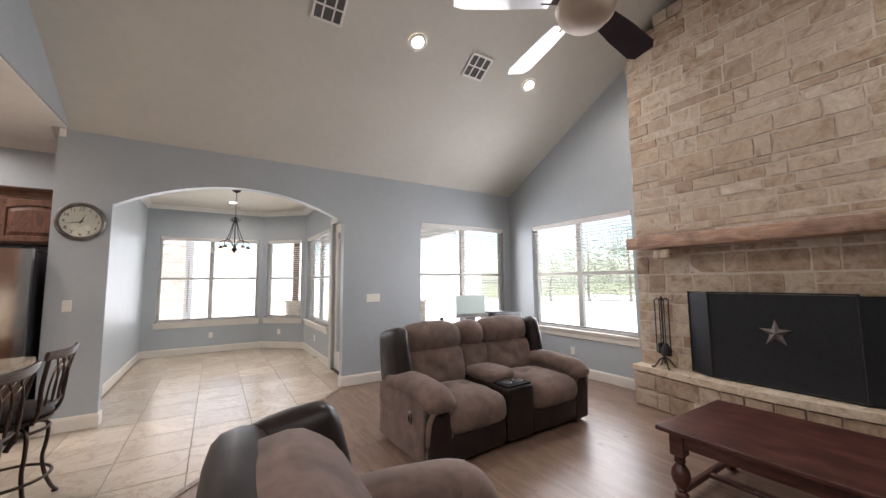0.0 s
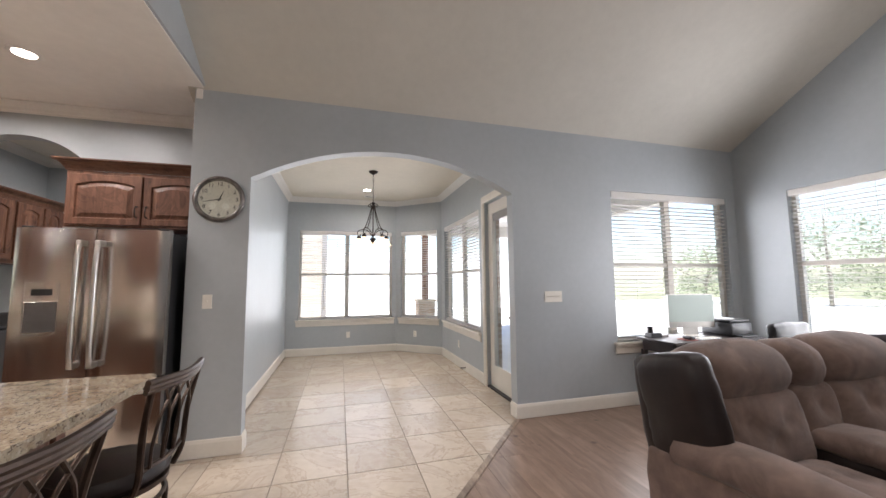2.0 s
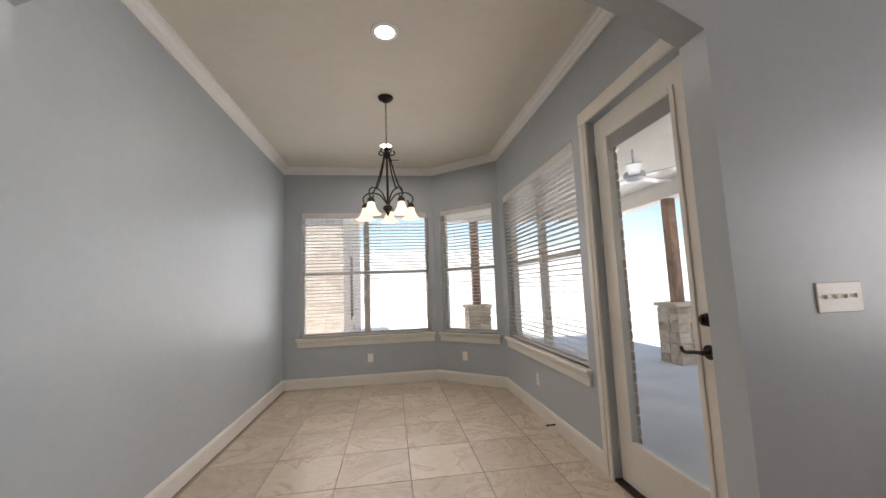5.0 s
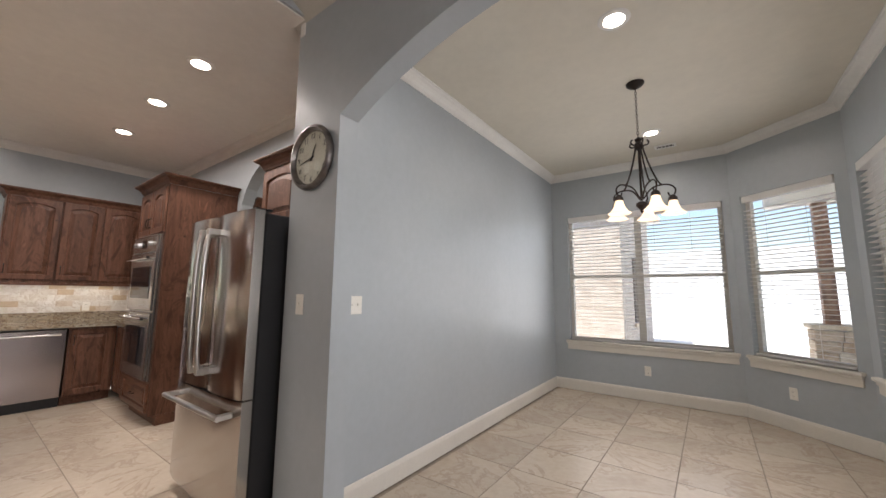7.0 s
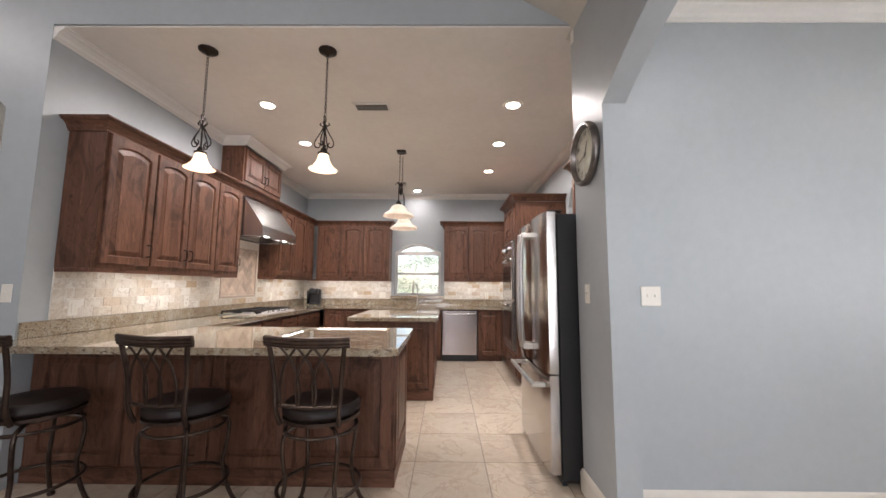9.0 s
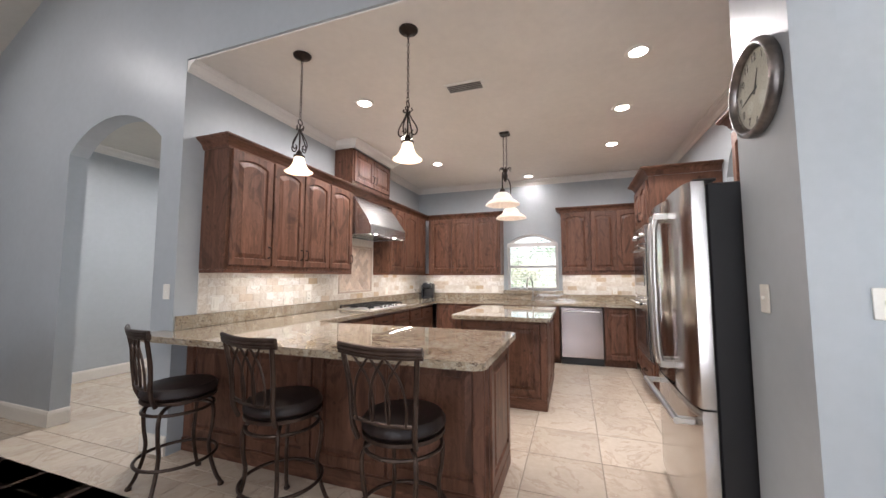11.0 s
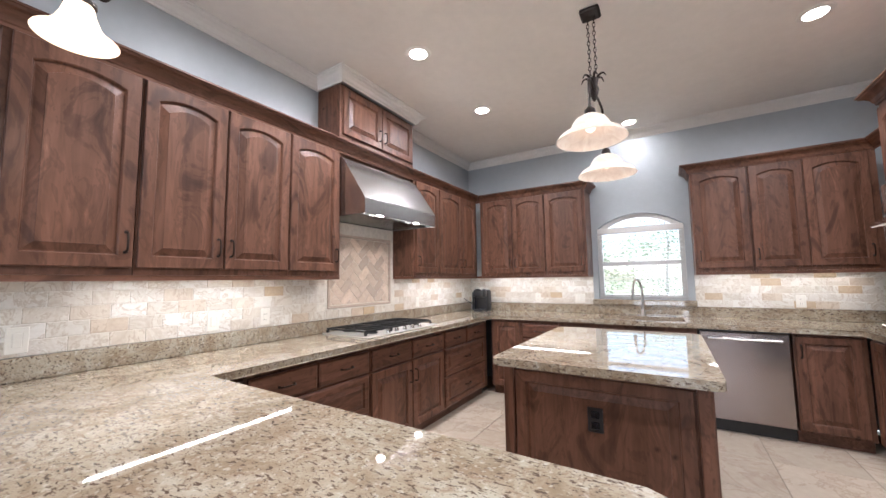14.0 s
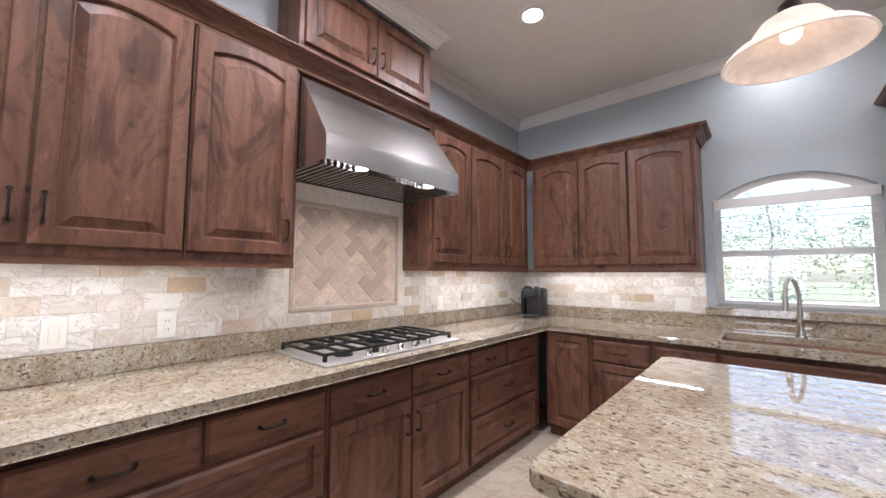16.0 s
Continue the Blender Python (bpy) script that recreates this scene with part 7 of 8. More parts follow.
sc = thing("fire_screen", (4.62, 2.1, 0.45), "black mesh fire screen with a metal star", "fire screen")
for y0, y1, x0, x1 in ((2.62, 2.84, 4.60, 4.70), (1.58, 2.62, 4.60, 4.60), (1.36, 1.58, 4.70, 4.60)):
    f = bmesh.new()
    vs = [f.verts.new(p) for p in ((x0, y0, 0.47), (x1, y1, 0.47), (x1, y1, 1.30), (x0, y0, 1.30))]
    f.faces.new(vs)
    r = bmesh.ops.extrude_face_region(f, geom=f.faces[:])
    bmesh.ops.translate(f, verts=[v for v in r["geom"] if isinstance(v, bmesh.types.BMVert)], vec=(0.006, 0, 0))
    pn = part("panel", f, M_MESH, sc, "fine black mesh")
    f = bmesh.new()
    tube(f, [(x0, y0, 0.462), (x1, y1, 0.462), (x1, y1, 1.31), (x0, y0, 1.31), (x0, y0, 0.462)], 0.010, 6)
    part("panel_frame", f, M_IRON, pn)
f = bmesh.new()
ctr = f.verts.new((4.58, 2.10, 0.95))
pts = []
for i in range(10):
    r = 0.125 if i % 2 == 0 else 0.048
    a = math.pi / 2 + math.pi * i / 5
    pts.append(f.verts.new((4.595, 2.10 + r * math.cos(a), 0.95 + r * math.sin(a))))
for i in range(10):
    f.faces.new((ctr, pts[i], pts[(i + 1) % 10]))
f.faces.new(pts)
part("star", f, M_PEWTER, sc, "brushed metal star")
fs = thing("fireplace_tools", (4.66, 3.12, 0.45), "black wrought-iron fireplace tool set", "fireplace tools")
TX, TY = 4.64, 3.10
part("post", C((TX, TY, 0.50), (TX, TY, 1.25), 0.009), M_IRON, fs)
for i in range(4):
    a = math.pi / 4 + math.pi / 2 * i
    part("foot", tube(bmesh.new(), smooth_path(scroll((TX, TY, 0.45), (math.cos(a), math.sin(a)), [(0.0, 0.12), (0.05, 0.09), (0.09, 0.03), (0.12, 0.008), (0.135, 0.02)]), 4), 0.008, 6), M_IRON, fs, "", True)
    b_ = (TX + 0.07 * math.cos(a), TY + 0.07 * math.sin(a))
    part("hook_arm", tube(bmesh.new(), smooth_path(scroll((TX, TY, 1.18), (math.cos(a), math.sin(a)), [(0, 0.02), (0.04, 0.045), (0.07, 0.03), (0.075, 0.0)]), 4), 0.006, 6), M_IRON, fs, "", True)
    tl = part("tool_shaft", C((b_[0], b_[1], 0.62), (b_[0], b_[1], 1.18), 0.006), M_IRON, fs)
    if i == 0:
        part("tool_head", B(b_[0] - 0.05, b_[0] + 0.05, b_[1] - 0.02, b_[1] + 0.02, 0.60, 0.72, bevel=0.01), M_IRON, tl)
    if i == 2:
        part("tool_head", lathe(bmesh.new(), (b_[0], b_[1], 0.60), [(0.05, 0), (0.055, 0.06), (0.02, 0.13)], 14), M_IRON, tl, "", True)

# stones of the chimney breast and hearth
rnd = random.Random(11)
STONES = []
for k in range(10):
    f = bmesh.new()
    box(f, 0, 1, 0, 1, 0, 1)
    bmesh.ops.subdivide_edges(f, edges=f.edges[:], cuts=2, use_grid_fill=True)
    for v in f.verts:
        q = v.co - Vector((0.5, 0.5, 0.5))
        edge = sum(1 for c in q if abs(c) > 0.49)
        if edge >= 2:
            v.co -= Vector([0.022 * math.copysign(1, c) if abs(c) > 0.49 else 0 for c in q])
        v.co += Vector([0.028 * noise.noise(v.co * 2.7 + Vector((k * 3.1, j * 7, 0))) for j in range(3)])
    STONES.append(mesh_of(f, M_STONE, False, "stone"))
def stone(x0, x1, y0, y1, z0, z1, par):
    o = new("stone", rnd.choice(STONES))
    o.parent = par
    off = ORIGIN[root_of(par).name]
    o.location = Vector((x0, y0, z0)) - off
    o.scale = (x1 - x0, y1 - y0, z1 - z0)
z = 0.46
J = 0.008
while z < 4.95:
    h = rnd.choice((0.075, 0.11, 0.13, 0.16, 0.19, 0.22))
    lo = max(FY0, SOUTH + (z + h - 3.04) / SLOPE if z + h > 3.04 else FY0)
    hi = min(FY1, NORTH - (z + h - 3.04) / SLOPE if z + h > 3.04 else FY1)
    y = hi
    while y > lo + 0.06:
        w_ = rnd.choice((0.12, 0.18, 0.24, 0.3, 0.38, 0.46)) * rnd.uniform(0.85, 1.15)
        if y - w_ < lo + 0.10:
            w_ = y - lo
        y0, y1 = y - w_, y
        inside = z + h * 0.5 < OPZ1 and y0 < OPY1 and y1 > OPY0
        if inside:
            if y1 > OPY1 + 0.06:
                stone(FF - rnd.uniform(0, 0.012), FF + 0.05, OPY1 + J, y1 - J / 2, z, z + h - J, fp)
            if y0 < OPY0 - 0.06:
                stone(FF - rnd.uniform(0, 0.012), FF + 0.05, y0 + J / 2, OPY0 - J, z, z + h - J, fp)
        elif h > 0.17 and w_ > 0.25 and rnd.random() < 0.35:
            c = h * rnd.uniform(0.4, 0.6)
            stone(FF - rnd.uniform(0, 0.012), FF + 0.05, y0 + J / 2, y1 - J / 2, z, z + c - J, fp)
            stone(FF - rnd.uniform(0, 0.012), FF + 0.05, y0 + J / 2, y1 - J / 2, z + c, z + h - J, fp)
        else:
            stone(FF - rnd.uniform(0, 0.014), FF + 0.05, y0 + J / 2, y1 - J / 2, z + rnd.uniform(0, 0.006), z + h - J - rnd.uniform(0, 0.006), fp)
        y -= w_
    z += h
# hearth face stones follow its curve
for z0, z1 in ((0.01, 0.20), (0.205, 0.38)):
    for (xa, ya), (xb, yb) in zip(hearth[1:-2], hearth[2:-1]):
        cuts = [ya, (ya + yb) / 2 + rnd.uniform(-0.06, 0.06), yb]
        for c0, c1 in zip(cuts, cuts[1:]):
            xm = xa + (xb - xa) * ((c0 + c1) / 2 - ya) / (yb - ya)
            stone(xm - 0.012 + rnd.uniform(0, 0.012), xm + 0.09, c1 + 0.005, c0 - 0.005, z0, z1 - 0.008, fp)
    stone(HX + 0.19, EAST - 0.02, FY1 - 0.06, FY1 + 0.012, z0, z1 - 0.008, fp)

# ---- floors ----
setting("floor", B(KW - 0.1, EAST + 0.1, SOUTH - 0.1, NORTH + 0.1, -0.10, -0.004), M_GROUT, "sand grout bed under tiles and planks", "floor")
setting("floor_breakfast", prism(bmesh.new(), [(BL - 0.1, NORTH + 0.101), (BR + 0.02, NORTH + 0.101), (BR + 0.02, 9.40), (1.23, BB + 0.02), (BL - 0.1, BB + 0.02)], -0.10, -0.004), M_GROUT, "sand grout bed under tiles", "floor")
setting("floor_pantry", B(-4.2, -1.04, NORTH + 0.101, 8.6, -0.10, -0.004), M_GROUT, "sand grout bed under tiles", "floor")
floor_tiles = bpy.data.objects["floor"]
# the border between tile and wood
P0, P1 = Vector((1.86, 6.02)), Vector((-0.56, 3.30))
bd = (P1 - P0).normalized()
bn = Vector((-bd.y, bd.x))          # towards the wood
def wood_side(x, y):
    return (Vector((x, y)) - P0).dot(bn) > 0
if not wood_side(3, 3):
    bn = -bn
TS_ = 0.508
def tile_mesh(sx, sy):
    f = bmesh.new()
    box(f, 0, sx, 0, sy, -0.012, 0.0, 0.0015)
    return f
full = mesh_of(tile_mesh(TS_ - 0.006, TS_ - 0.006), M_TILE, False, "tile")
def clipped(x0, y0, sx, sy, keep_wood, mat, name, par, margin=0.025):
    f = tile_mesh(sx, sy)
    bmesh.ops.translate(f, verts=f.verts, vec=(x0, y0, 0))
    sgn = 1 if keep_wood else -1
    co = P0 + bn * margin * sgn
    bmesh.ops.bisect_plane(f, geom=f.verts[:] + f.edges[:] + f.faces[:], plane_co=(co.x, co.y, 0), plane_no=(bn.x * sgn, bn.y * sgn, 0), clear_inner=True)
    if len(f.faces) < 3:
        f.free()
        return
    bmesh.ops.holes_fill(f, edges=f.edges)
    bmesh.ops.translate(f, verts=f.verts, vec=(-x0, -y0, 0))
    o = new(name, mesh_of(f, mat, False, name))
    o.parent, o.location = par, (x0, y0, 0)
def side_of(x0, y0, sx, sy):
    d = [(Vector((x, y)) - P0).dot(bn) for x in (x0, x0 + sx) for y in (y0, y0 + sy)]
    return min(d), max(d)
def lay(xs, ys, inside):
    for x in xs:
        for y in ys:
            if not inside(x + TS_ / 2, y + TS_ / 2):
                continue
            lo, hi = side_of(x, y, TS_, TS_)
            zone_wood = y < 6.0 and x > -0.6
            if zone_wood and lo > 0:
                continue
            if zone_wood and hi > -0.03:
                clipped(x + 0.003, y + 0.003, TS_ - 0.006, TS_ - 0.006, False, M_TILE, "tile", floor_tiles)
                continue
            o = new("tile", full)
            o.parent, o.location = floor_tiles, (x + 0.003, y + 0.003, 0)
gx = [0.175 + TS_ * i for i in range(-2, 5)]
gy = [5.92 + 0.5 * 0 + TS_ * i for i in range(-16, 9)]
lay(gx, gy, lambda x, y: (BL - 0.2 < x < BR + 0.25 and 6.1 < y < BB + 0.2 and not (x > 1.7 and y > 9.9)) or (-1.4 < x < 2.1 and 3.0 < y < 6.1) or (-0.9 < x < -0.5 and SOUTH < y < 3.0))
kx = [-1.49 - TS_ * i for i in range(0, 9)]
lay(kx, [5.42 + TS_ * i for i in range(-7, 6)], lambda x, y: (KW < x < -1.2 and KS < y < KN + 0.1) or (-4.1 < x < -1.3 and KN < y < 8.4))
narrow = mesh_of(tile_mesh(0.135, TS_ - 0.006), M_TILE, False, "tile")
for i in range(-16, 1):
    o = new("tile", narrow)
    o.parent, o.location = floor_tiles, (-0.979, 5.92 + TS_ * i + 0.003, 0)
# hall floor
lay(kx[:5], [SOUTH + TS_ * i for i in range(2, 8)], lambda x, y: -3.7 < x < WEST - 0.2 and -0.8 < y < 2.3)
# wood planks, running along y
pr = random.Random(5)
PW = 0.18
x = -0.62
while x < EAST:
    y = SOUTH - pr.uniform(0, 1.0)
    while y < NORTH:
        ln = pr.uniform(0.9, 1.25)
        y0, y1 = max(SOUTH, y), min(NORTH, y + ln)
        if y1 - y0 > 0.05:
            lo, hi = side_of(x, y0, PW, y1 - y0)
            if lo > 0.03:
                f = B(0, PW - 0.0006, 0, y1 - y0 - 0.0006, -0.012, 0.0)
                o = new("plank", mesh_of(f, M_PLANK, False, "plank"))
                o.parent, o.location = floor_tiles, (x, y0, 0)
            elif hi > 0.03:
                clipped(x, y0, PW - 0.0006, y1 - y0 - 0.0006, True, M_PLANK, "plank", floor_tiles)
        y += ln
    x += PW
f = bmesh.new()
a, b = P0 + bd * -0.02, P1
prism(f, [tuple(a + bn * 0.024), tuple(b + bn * 0.024), tuple(b - bn * 0.024), tuple(a - bn * 0.024)], -0.01, 0.009, 0.004)
setting("threshold_strip", f, M_STRIP, "wooden reducer strip between tile and planks", "trim")

# ---- travertine backsplash ----
wallS, wallW = bpy.data.objects["wall_kitchen_south"], bpy.data.objects["wall_kitchen_west"]
setting("grout_south", B(KW + 0.002, -1.21, KS + 0.0005, KS + 0.0095, 1.021, 1.379), M_GROUTW, "tan grout behind the backsplash", "backsplash")
setting("grout_range", B(-3.923, -2.957, KS + 0.0005, KS + 0.0095, 1.38, 1.86), M_GROUTW, "tan grout behind the backsplash", "backsplash")
setting("grout_west", B(KW + 0.0005, KW + 0.0095, KS + 0.01, 4.08, 1.021, 1.379), M_GROUTW, "tan grout behind the backsplash", "backsplash")
setting("grout_west_right", B(KW + 0.0005, KW + 0.0095, 5.09, KN - 0.01, 1.021, 1.379), M_GROUTW, "tan grout behind the backsplash", "backsplash")
TW_, TH_ = 0.152, 0.0716
def brick_mesh(w, h):
    f = bmesh.new()
    box(f, 0, w, 0.004, 0.0125, 0, h, 0.0018)
    return f
cache = {}
def bs_tile(origin, u, n, w, h, par):
    key = (round(w, 3), round(h, 3), round(u.x, 1))
    if key not in cache:
        cache[key] = mesh_of(to_frame(brick_mesh(w, h), (0, 0, 0), u, n), M_TRAV, False, "tile")
    o = new("tile", cache[key])
    o.parent, o.location = par, origin
def run(a0, a1, z0, rows, at, u, n, par, skip=None):
    for r in range(rows):
        a = a0 - (TW_ / 2 if r % 2 else 0)
        while a < a1 - 0.005:
            s, e = max(a, a0), min(a + TW_, a1)
            if e - s > 0.012 and not (skip and skip(s, e, z0 + r * TH_)):
                bs_tile(at(s + 0.001, z0 + r * TH_ + 0.001), u, n, e - s - 0.002, TH_ - 0.002, par)
            a += TW_
PX0, PX1, PZ0, PZ1 = 3.065, 3.875, 1.105, 1.755
sk_ = lambda s, e, z: e > PX0 and s < PX1 and z + TH_ > PZ0 + 0.02 and z < PZ1
run(1.212, 5.675, 1.021, 5, lambda a, z: (-a, KS, z), -X, Y, wallS, sk_)
run(2.958, 3.922, 1.379, 6, lambda a, z: (-a, KS, z), -X, Y, wallS, sk_)
run(KS + 0.013, 4.08, 1.021, 5, lambda a, z: (KW, a, z), Y, X, wallW)
run(5.09, KN - 0.012, 1.021, 5, lambda a, z: (KW, a, z), Y, X, wallW)
# framed diagonal panel over the cooktop
fm = bmesh.new()
for q in ((PX0, PX1, PZ0, PZ0 + 0.025), (PX0, PX1, PZ1 - 0.025, PZ1), (PX0, PX0 + 0.025, PZ0 + 0.025, PZ1 - 0.025), (PX1 - 0.025, PX1, PZ0 + 0.025, PZ1 - 0.025)):
    box(fm, -q[0], -q[1], KS + 0.004, KS + 0.022, q[2], q[3], 0.006, 2)
setting("trim_backsplash_frame", fm, M_TRAVP, "travertine pencil frame over the cooktop", "trim")
ia, ib, ja, jb = PX0 + 0.03, PX1 - 0.03, PZ0 + 0.03, PZ1 - 0.03
L2, W2 = 0.15, 0.075
c45 = math.sqrt(0.5)
for i in range(-14, 16):
    for j in range(-8, 10):
        # herringbone of two bricks, turned by 45 degrees
        for k in range(2):
            if k == 0:
                p, q = i * W2 + j * 2 * L2 * 0 + j * W2 * 2, i * W2 - j * W2 * 2
                ww, hh = L2, W2
            else:
                p, q = i * W2 + j * W2 * 2 + L2, i * W2 - j * W2 * 2 - W2
                ww, hh = W2, L2
            f = bmesh.new()
            box(f, p + 0.0015, p + ww - 0.0015, 0.004, 0.0125, q + 0.0015, q + hh - 0.0015, 0.002)
            for v in f.verts:
                a, b_ = v.co.x, v.co.z
                v.co.x, v.co.z = (PX0 + PX1) / 2 + (a - b_) * c45, (PZ0 + PZ1) / 2 + (a + b_) * c45
            cxm = sum(v.co.x for v in f.verts) / len(f.verts)
            czm = sum(v.co.z for v in f.verts) / len(f.verts)
            if not (ia - 0.12 < cxm < ib + 0.12 and ja - 0.12 < czm < jb + 0.12):
                f.free()
                continue
            for co, no in (((ia, 0, 0), (-1, 0, 0)), ((ib, 0, 0), (1, 0, 0)), ((0, 0, ja), (0, 0, -1)), ((0, 0, jb), (0, 0, 1))):
                bmesh.ops.bisect_plane(f, geom=f.verts[:] + f.edges[:] + f.faces[:], plane_co=co, plane_no=no, clear_outer=True)
            if len(f.faces) < 4:
                f.free()
                continue
            bmesh.ops.holes_fill(f, edges=f.edges)
            for v in f.verts:
                v.co = Vector((-v.co.x, KS + v.co.y, v.co.z))
            o = new("tile", mesh_of(f, M_TRAVP, False, "tile"))
            o.parent = wallS

# ---- outdoors beyond the windows ----
def brick_wall_material():
    m, nt, b = nodes("brick_wall_far")
    tx = nt.nodes.new("ShaderNodeTexBrick")
    tx.inputs["Color1"].default_value, tx.inputs["Color2"].default_value, tx.inputs["Mortar"].default_value = (0.50, 0.43, 0.37, 1), (0.64, 0.58, 0.52, 1), (0.66, 0.63, 0.59, 1)
    tx.inputs["Scale"].default_value, tx.inputs["Brick Width"].default_value, tx.inputs["Row Height"].default_value, tx.inputs["Mortar Size"].default_value = 1.0, 0.2, 0.075, 0.006
    tc, sp, cb = nt.nodes.new("ShaderNodeTexCoord"), nt.nodes.new("ShaderNodeSeparateXYZ"), nt.nodes.new("ShaderNodeCombineXYZ")
    ad = nt.nodes.new("ShaderNodeMath")
    nt.links.new(tc.outputs["Object"], sp.inputs[0])
    nt.links.new(sp.outputs[0], ad.inputs[0])
    nt.links.new(sp.outputs[1], ad.inputs[1])
    nt.links.new(ad.outputs[0], cb.inputs[0])
    nt.links.new(sp.outputs[2], cb.inputs[1])
    nt.links.new(cb.outputs[0], tx.inputs["Vector"])
    v = coords(nt)
    c = mix(nt, tx.outputs[0], ramp(nt, noise_tex(nt, v, 3, 4), [(0.3, (0.75, 0.72, 0.7)), (0.7, (1.05, 1.05, 1.05))]), 0.8, 'MULTIPLY')
    nt.links.new(c, b.inputs["Base Color"])
    b.inputs["Roughness"].default_value = 0.9
    bump(nt, b, tx.outputs[1], 0.5, -0.006)
    return m
M_BRICKWALL = brick_wall_material()
wing = thing("house_wing", (-2.4, 13.5, -0.13), "tan brick wing of the house with a tall window", "house")
part("wall", wall_mesh((-0.35, 12.2, 0), Y, X, 4.0, flat(3.3), 3.5, [(1.2, 1.8, 0.7, 2.1, 0)], bottom=-0.13), M_BRICKWALL, wing)
wf = part("window", B(-0.45, -0.41, 13.4, 14.0, 0.7, 2.1), M_BLKGLASS, wing)
part("sill", B(-0.44, -0.31, 13.36, 14.04, 0.63, 0.699), M_HEARTH, wf)
part("roof", prism(bmesh.new(), [(-4.4, 11.9), (-0.05, 11.9), (-0.05, 16.5), (-4.4, 16.5)], 3.3, 3.45), M_COPPER, wing)
setting("deck", B(-12, 34, 13.51, 24.5, -0.13, -0.05), M_CONCRETE, "sunlit pale concrete deck", "patio")
setting("driveway", B(EAST + 0.16, 34, -6, NORTH + 0.13, -0.13, -0.05), M_CONCRETE, "pale concrete apron, spread wide for washed-out sunlit ground", "patio")
setting("deck_side", B(9.21, 34, NORTH + 0.131, 13.5, -0.13, -0.05), M_CONCRETE, "sunlit pale concrete deck", "patio")
# Added apron, carried far out so the sink window's overexposed view stays pale.
setting("deck_west", B(-30, KW - 0.16, -2, 11, -0.13, -0.05), M_CONCRETE, "pale concrete apron, spread wide for washed-out sunlit ground", "patio")
fn = thing("privacy_fence", (3.0, 21.2, -0.13), "white painted board fence across the yard", "fence")
for i in range(74):
    x0 = -6 + i * 0.30
    part("board", B(x0 + 0.004, x0 + 0.296, 21.15, 21.175 + 0.006 * (i % 2), -0.05, 2.95), M_SIDING, fn)
for zz in (0.35, 1.55, 2.6):
    part("rail", B(-6, 16.2, 21.18, 21.22, zz, zz + 0.09), M_SIDING, fn)
def stone_column(x, y, zt, label):
    c = thing("porch_column", (x, y, -0.05), label, "column", "porch columns")
    rr = random.Random(int(x * 10))
    part("core", B(x - 0.20, x + 0.20, y - 0.20, y + 0.20, -0.03, zt - 0.06), M_MORTAR, c)
    z0 = -0.03
    while z0 < zt - 0.10:
        hh = rr.choice((0.14, 0.18))
        for (ux, uy) in ((1, 0), (-1, 0), (0, 1), (0, -1)):
            s = rr.uniform(-0.06, 0.06)
            for a0, a1 in ((-0.22, s), (s, 0.22)):
                if ux:
                    xs = sorted((x + ux * 0.19, x + ux * 0.222))
                    stone(xs[0], xs[1], y + a0 + 0.004, y + a1 - 0.004, z0, min(z0 + hh, zt - 0.07) - 0.008, c)
                else:
                    ys = sorted((y + uy * 0.19, y + uy * 0.222))
                    stone(x + a0 + 0.004, x + a1 - 0.004, ys[0], ys[1], z0, min(z0 + hh, zt - 0.07) - 0.008, c)
        z0 += hh
    part("cap", B(x - 0.25, x + 0.25, y - 0.25, y + 0.25, zt - 0.06, zt, bevel=0.01), M_HEARTH, c, "limestone cap")
    part("post", B(x - 0.075, x + 0.075, y - 0.075, y + 0.075, zt, 2.899, bevel=0.006), M_POST, c, "reddish wooden post")
stone_column(2.28, 12.02, 0.92, "limestone pier with a wooden porch post")
stone_column(5.17, 10.15, 0.92, "limestone pier with a wooden porch post")
setting("porch_beam", B(1.7, 5.3, 11.9, 12.15, 2.62, 2.899), M_COPPER, "pale boxed porch beam", "beam")
setting("porch_beam_east", B(5.05, 5.3, NORTH + 0.14, 11.89, 2.62, 2.899), M_COPPER, "pale boxed porch beam", "beam")
t = thing("patio_fan", (3.55, 8.75, 2.9), "pale patio ceiling fan on the porch ceiling", "ceiling fan")
part("rod", C((3.55, 8.75, 2.62), (3.55, 8.75, 2.899), 0.015), M_WHITEGLARE, t)
part("motor", lathe(bmesh.new(), (3.55, 8.75, 2.55), [(0.05, 0.08), (0.12, 0.05), (0.12, -0.02), (0.05, -0.06)], 20), M_WHITEGLARE, t, "", True)
for i in range(5):
    a = 2 * math.pi * i / 5 + 0.3
    f = prism(bmesh.new(), [(0.14, -0.06), (0.60, -0.075), (0.62, 0.0), (0.60, 0.075), (0.14, 0.06)], -0.004, 0.004)
    bmesh.ops.rotate(f, verts=f.verts, cent=(0, 0, 0), matrix=Matrix.Rotation(a, 3, 'Z'))
    bmesh.ops.translate(f, verts=f.verts, vec=(3.55, 8.75, 2.55))
    part("blade", f, M_WHITEGLARE, t)
# brick return outside the patio door
br = thing("brick_return", (BR + 0.2, 7.35, -0.05), "tan brick jamb outside the patio door", "brickwork")
part("core", B(BR + 0.164, BR + 0.212, 7.15, 7.33, -0.03, 2.89), M_MORTAR, br)
BK = mesh_of(box(bmesh.new(), 0, 0.058, 0, 0.19, 0, 0.058, 0.004), M_BRICK, False, "brick")
for i in range(41):
    o = new("brick", BK)
    o.parent = br
    o.location = Vector((BR + 0.160, 7.146, -0.02 + i * 0.0705)) - ORIGIN[br.name]

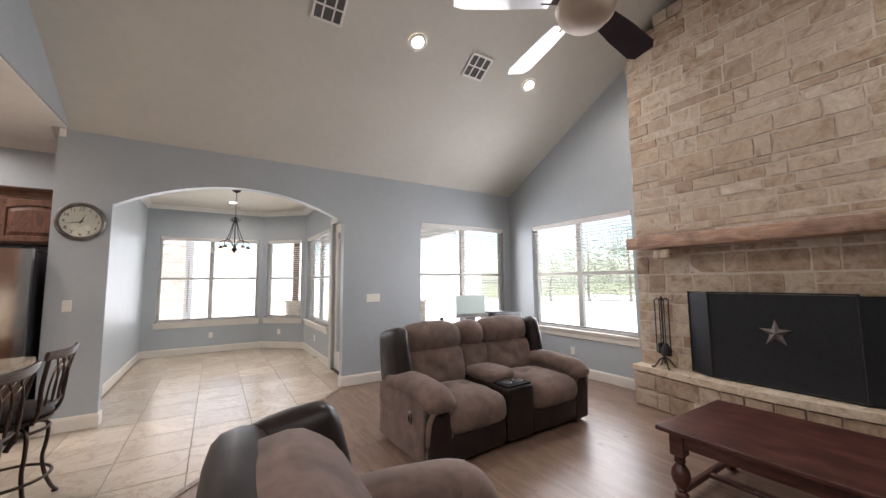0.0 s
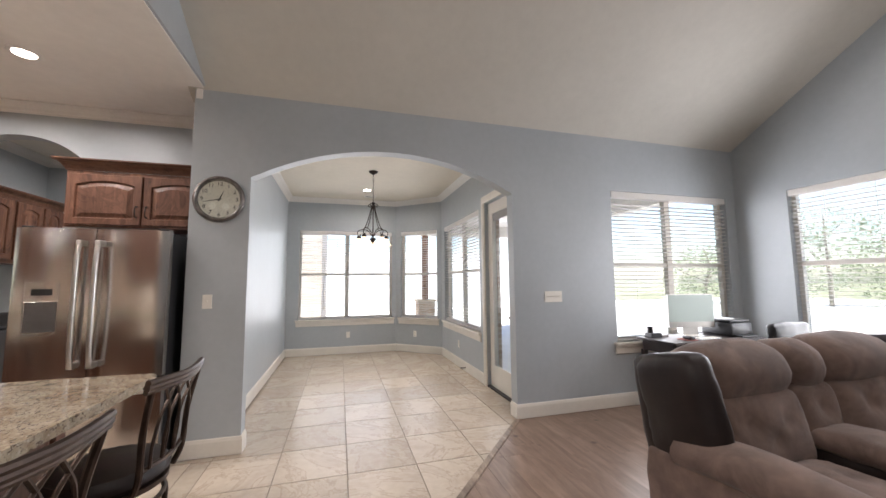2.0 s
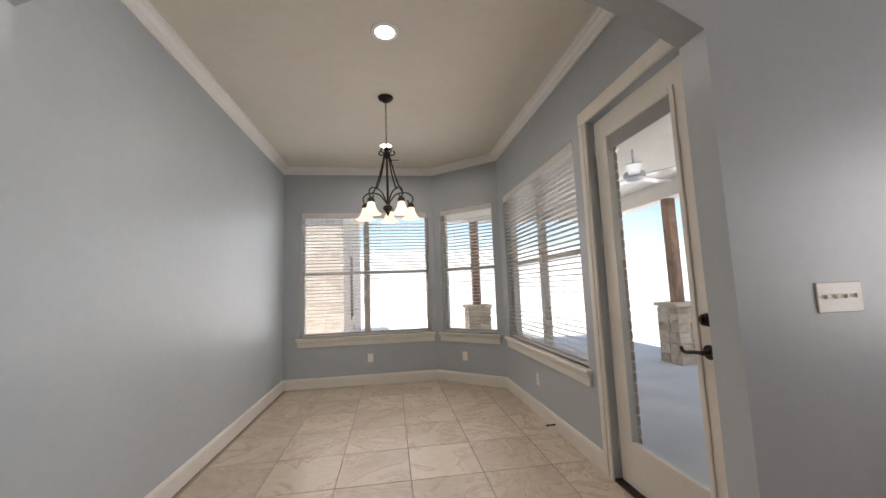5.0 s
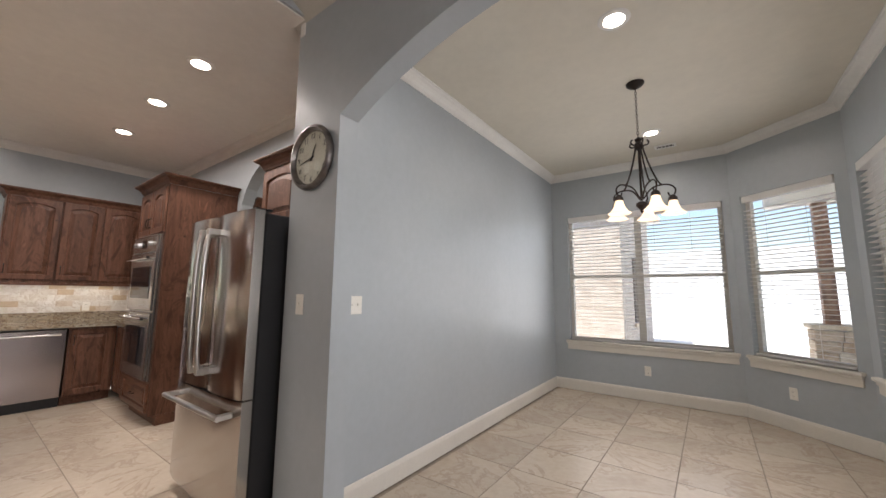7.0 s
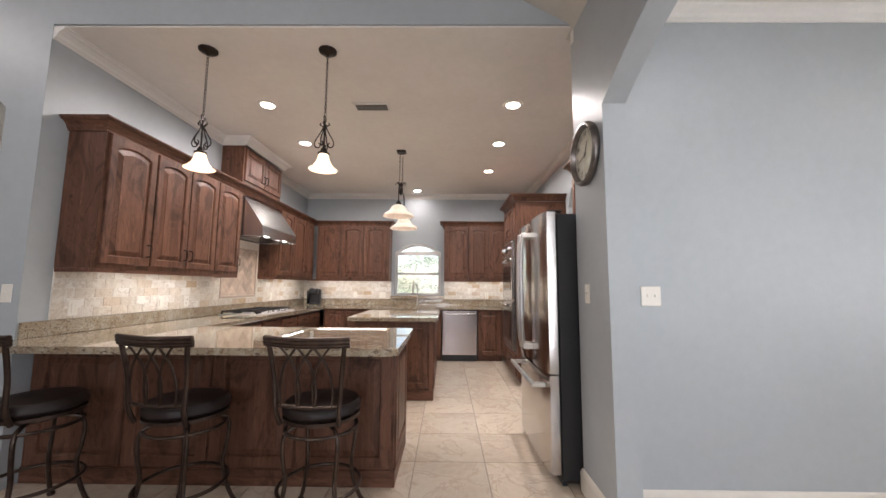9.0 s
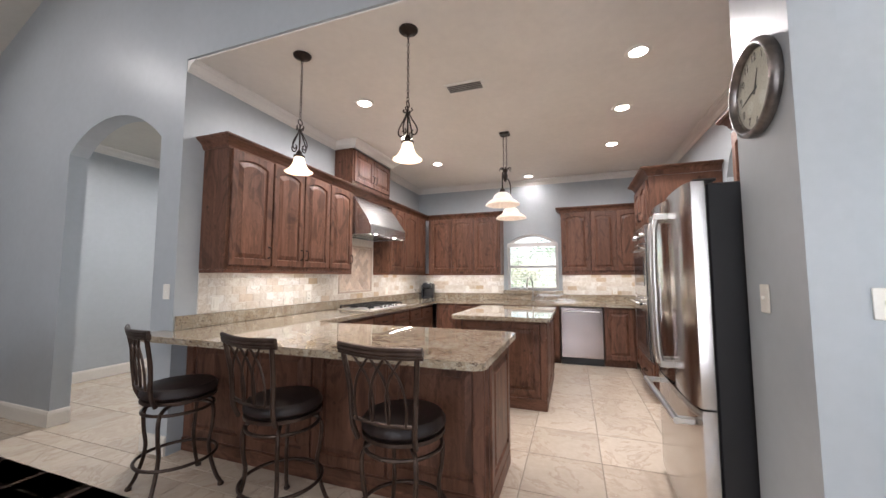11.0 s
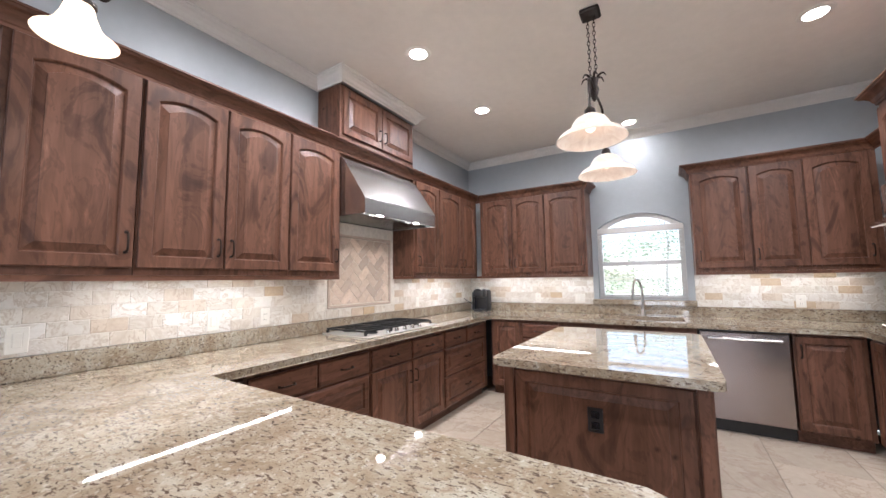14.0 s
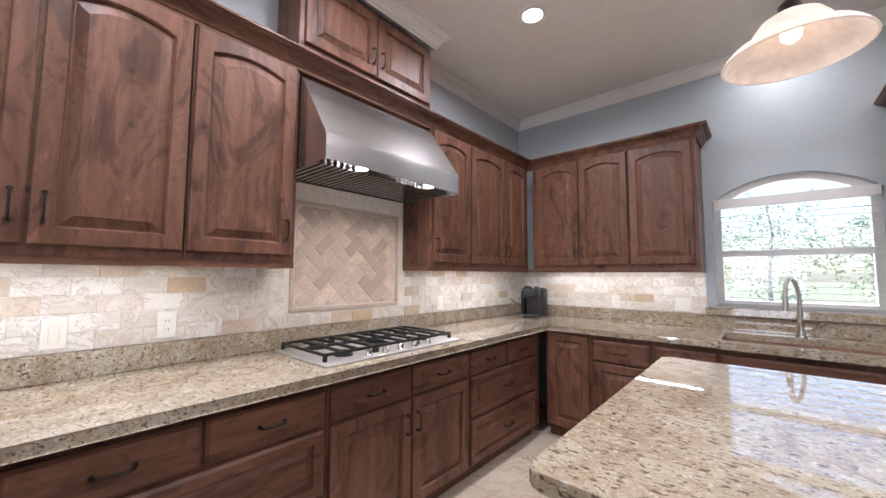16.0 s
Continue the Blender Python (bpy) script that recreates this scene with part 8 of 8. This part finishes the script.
# trees beyond the yard
def tree(x, y, h, r, seed, label):
    q = random.Random(seed)
    t = thing("tree", (x, y, -0.13), label, "tree", "trees beyond the yard")
    f = bmesh.new()
    tube(f, smooth_path([(x, y, -0.13), (x + q.uniform(-0.1, 0.1), y, h * 0.25), (x + q.uniform(-0.2, 0.2), y + q.uniform(-0.2, 0.2), h * 0.6), (x, y, h * 0.9)], 4), 0.11, 8, 0.3)
    for i in range(5):
        a, z0 = q.uniform(0, 6.28), h * q.uniform(0.35, 0.7)
        tube(f, smooth_path([(x, y, z0), (x + 0.5 * r * math.cos(a), y + 0.5 * r * math.sin(a), z0 + 0.5), (x + r * 0.85 * math.cos(a), y + r * 0.85 * math.sin(a), z0 + 1.1)], 3), 0.03, 6, 0.3)
    part("trunk", f, M_BARK, t, "", True)
    verts, faces = [], []
    for c in range(85):
        a, b = q.uniform(0, 6.28), q.uniform(-1, 1)
        d = r * q.uniform(0.25, 1.0)
        cx, cy, cz = x + d * math.cos(a), y + d * math.sin(a), h * 0.50 + b * h * 0.47 * math.sqrt(max(0.05, 1 - (d / r) ** 2 * 0.7))
        for k in range(22):
            p = Vector((cx + q.gauss(0, 0.3), cy + q.gauss(0, 0.3), cz + q.gauss(0, 0.25)))
            u = Vector((q.uniform(-1, 1), q.uniform(-1, 1), q.uniform(-1, 1))).normalized()
            w = u.orthogonal().normalized()
            s = q.uniform(0.06, 0.13)
            n0 = len(verts)
            verts += [p - u * s, p + w * s * 0.5, p + u * s, p - w * s * 0.5]
            faces.append((n0, n0 + 1, n0 + 2, n0 + 3))
    me = bpy.data.meshes.new("crown")
    me.from_pydata([v - ORIGIN[t.name] for v in verts], [], faces)
    me.materials.append(M_LEAF)
    o = new("crown", me)
    o.parent = t
tr = random.Random(3)
for i in range(6):
    tree(-4 + i * 3.2 + tr.uniform(-0.5, 0.5), 29 + tr.uniform(0, 3), tr.uniform(2.7, 3.4), tr.uniform(1.2, 1.6), 20 + i, "leafy green tree behind the fence")
for i in range(9):
    a = radians(42 - i * 6)
    d = 25 + tr.uniform(-1.5, 1.5)
    tree(2.5 + d * math.cos(a), 2.5 + d * math.sin(a), tr.uniform(3.6, 5.6), tr.uniform(1.7, 2.4), 40 + i, "leafy green tree at the edge of the drive")
for i in range(5):
    tree(-30 + tr.uniform(-3, 2), -4.5 + i * 4.6, tr.uniform(4.5, 6), tr.uniform(2.0, 2.7), 60 + i, "leafy green tree beyond the sink window")
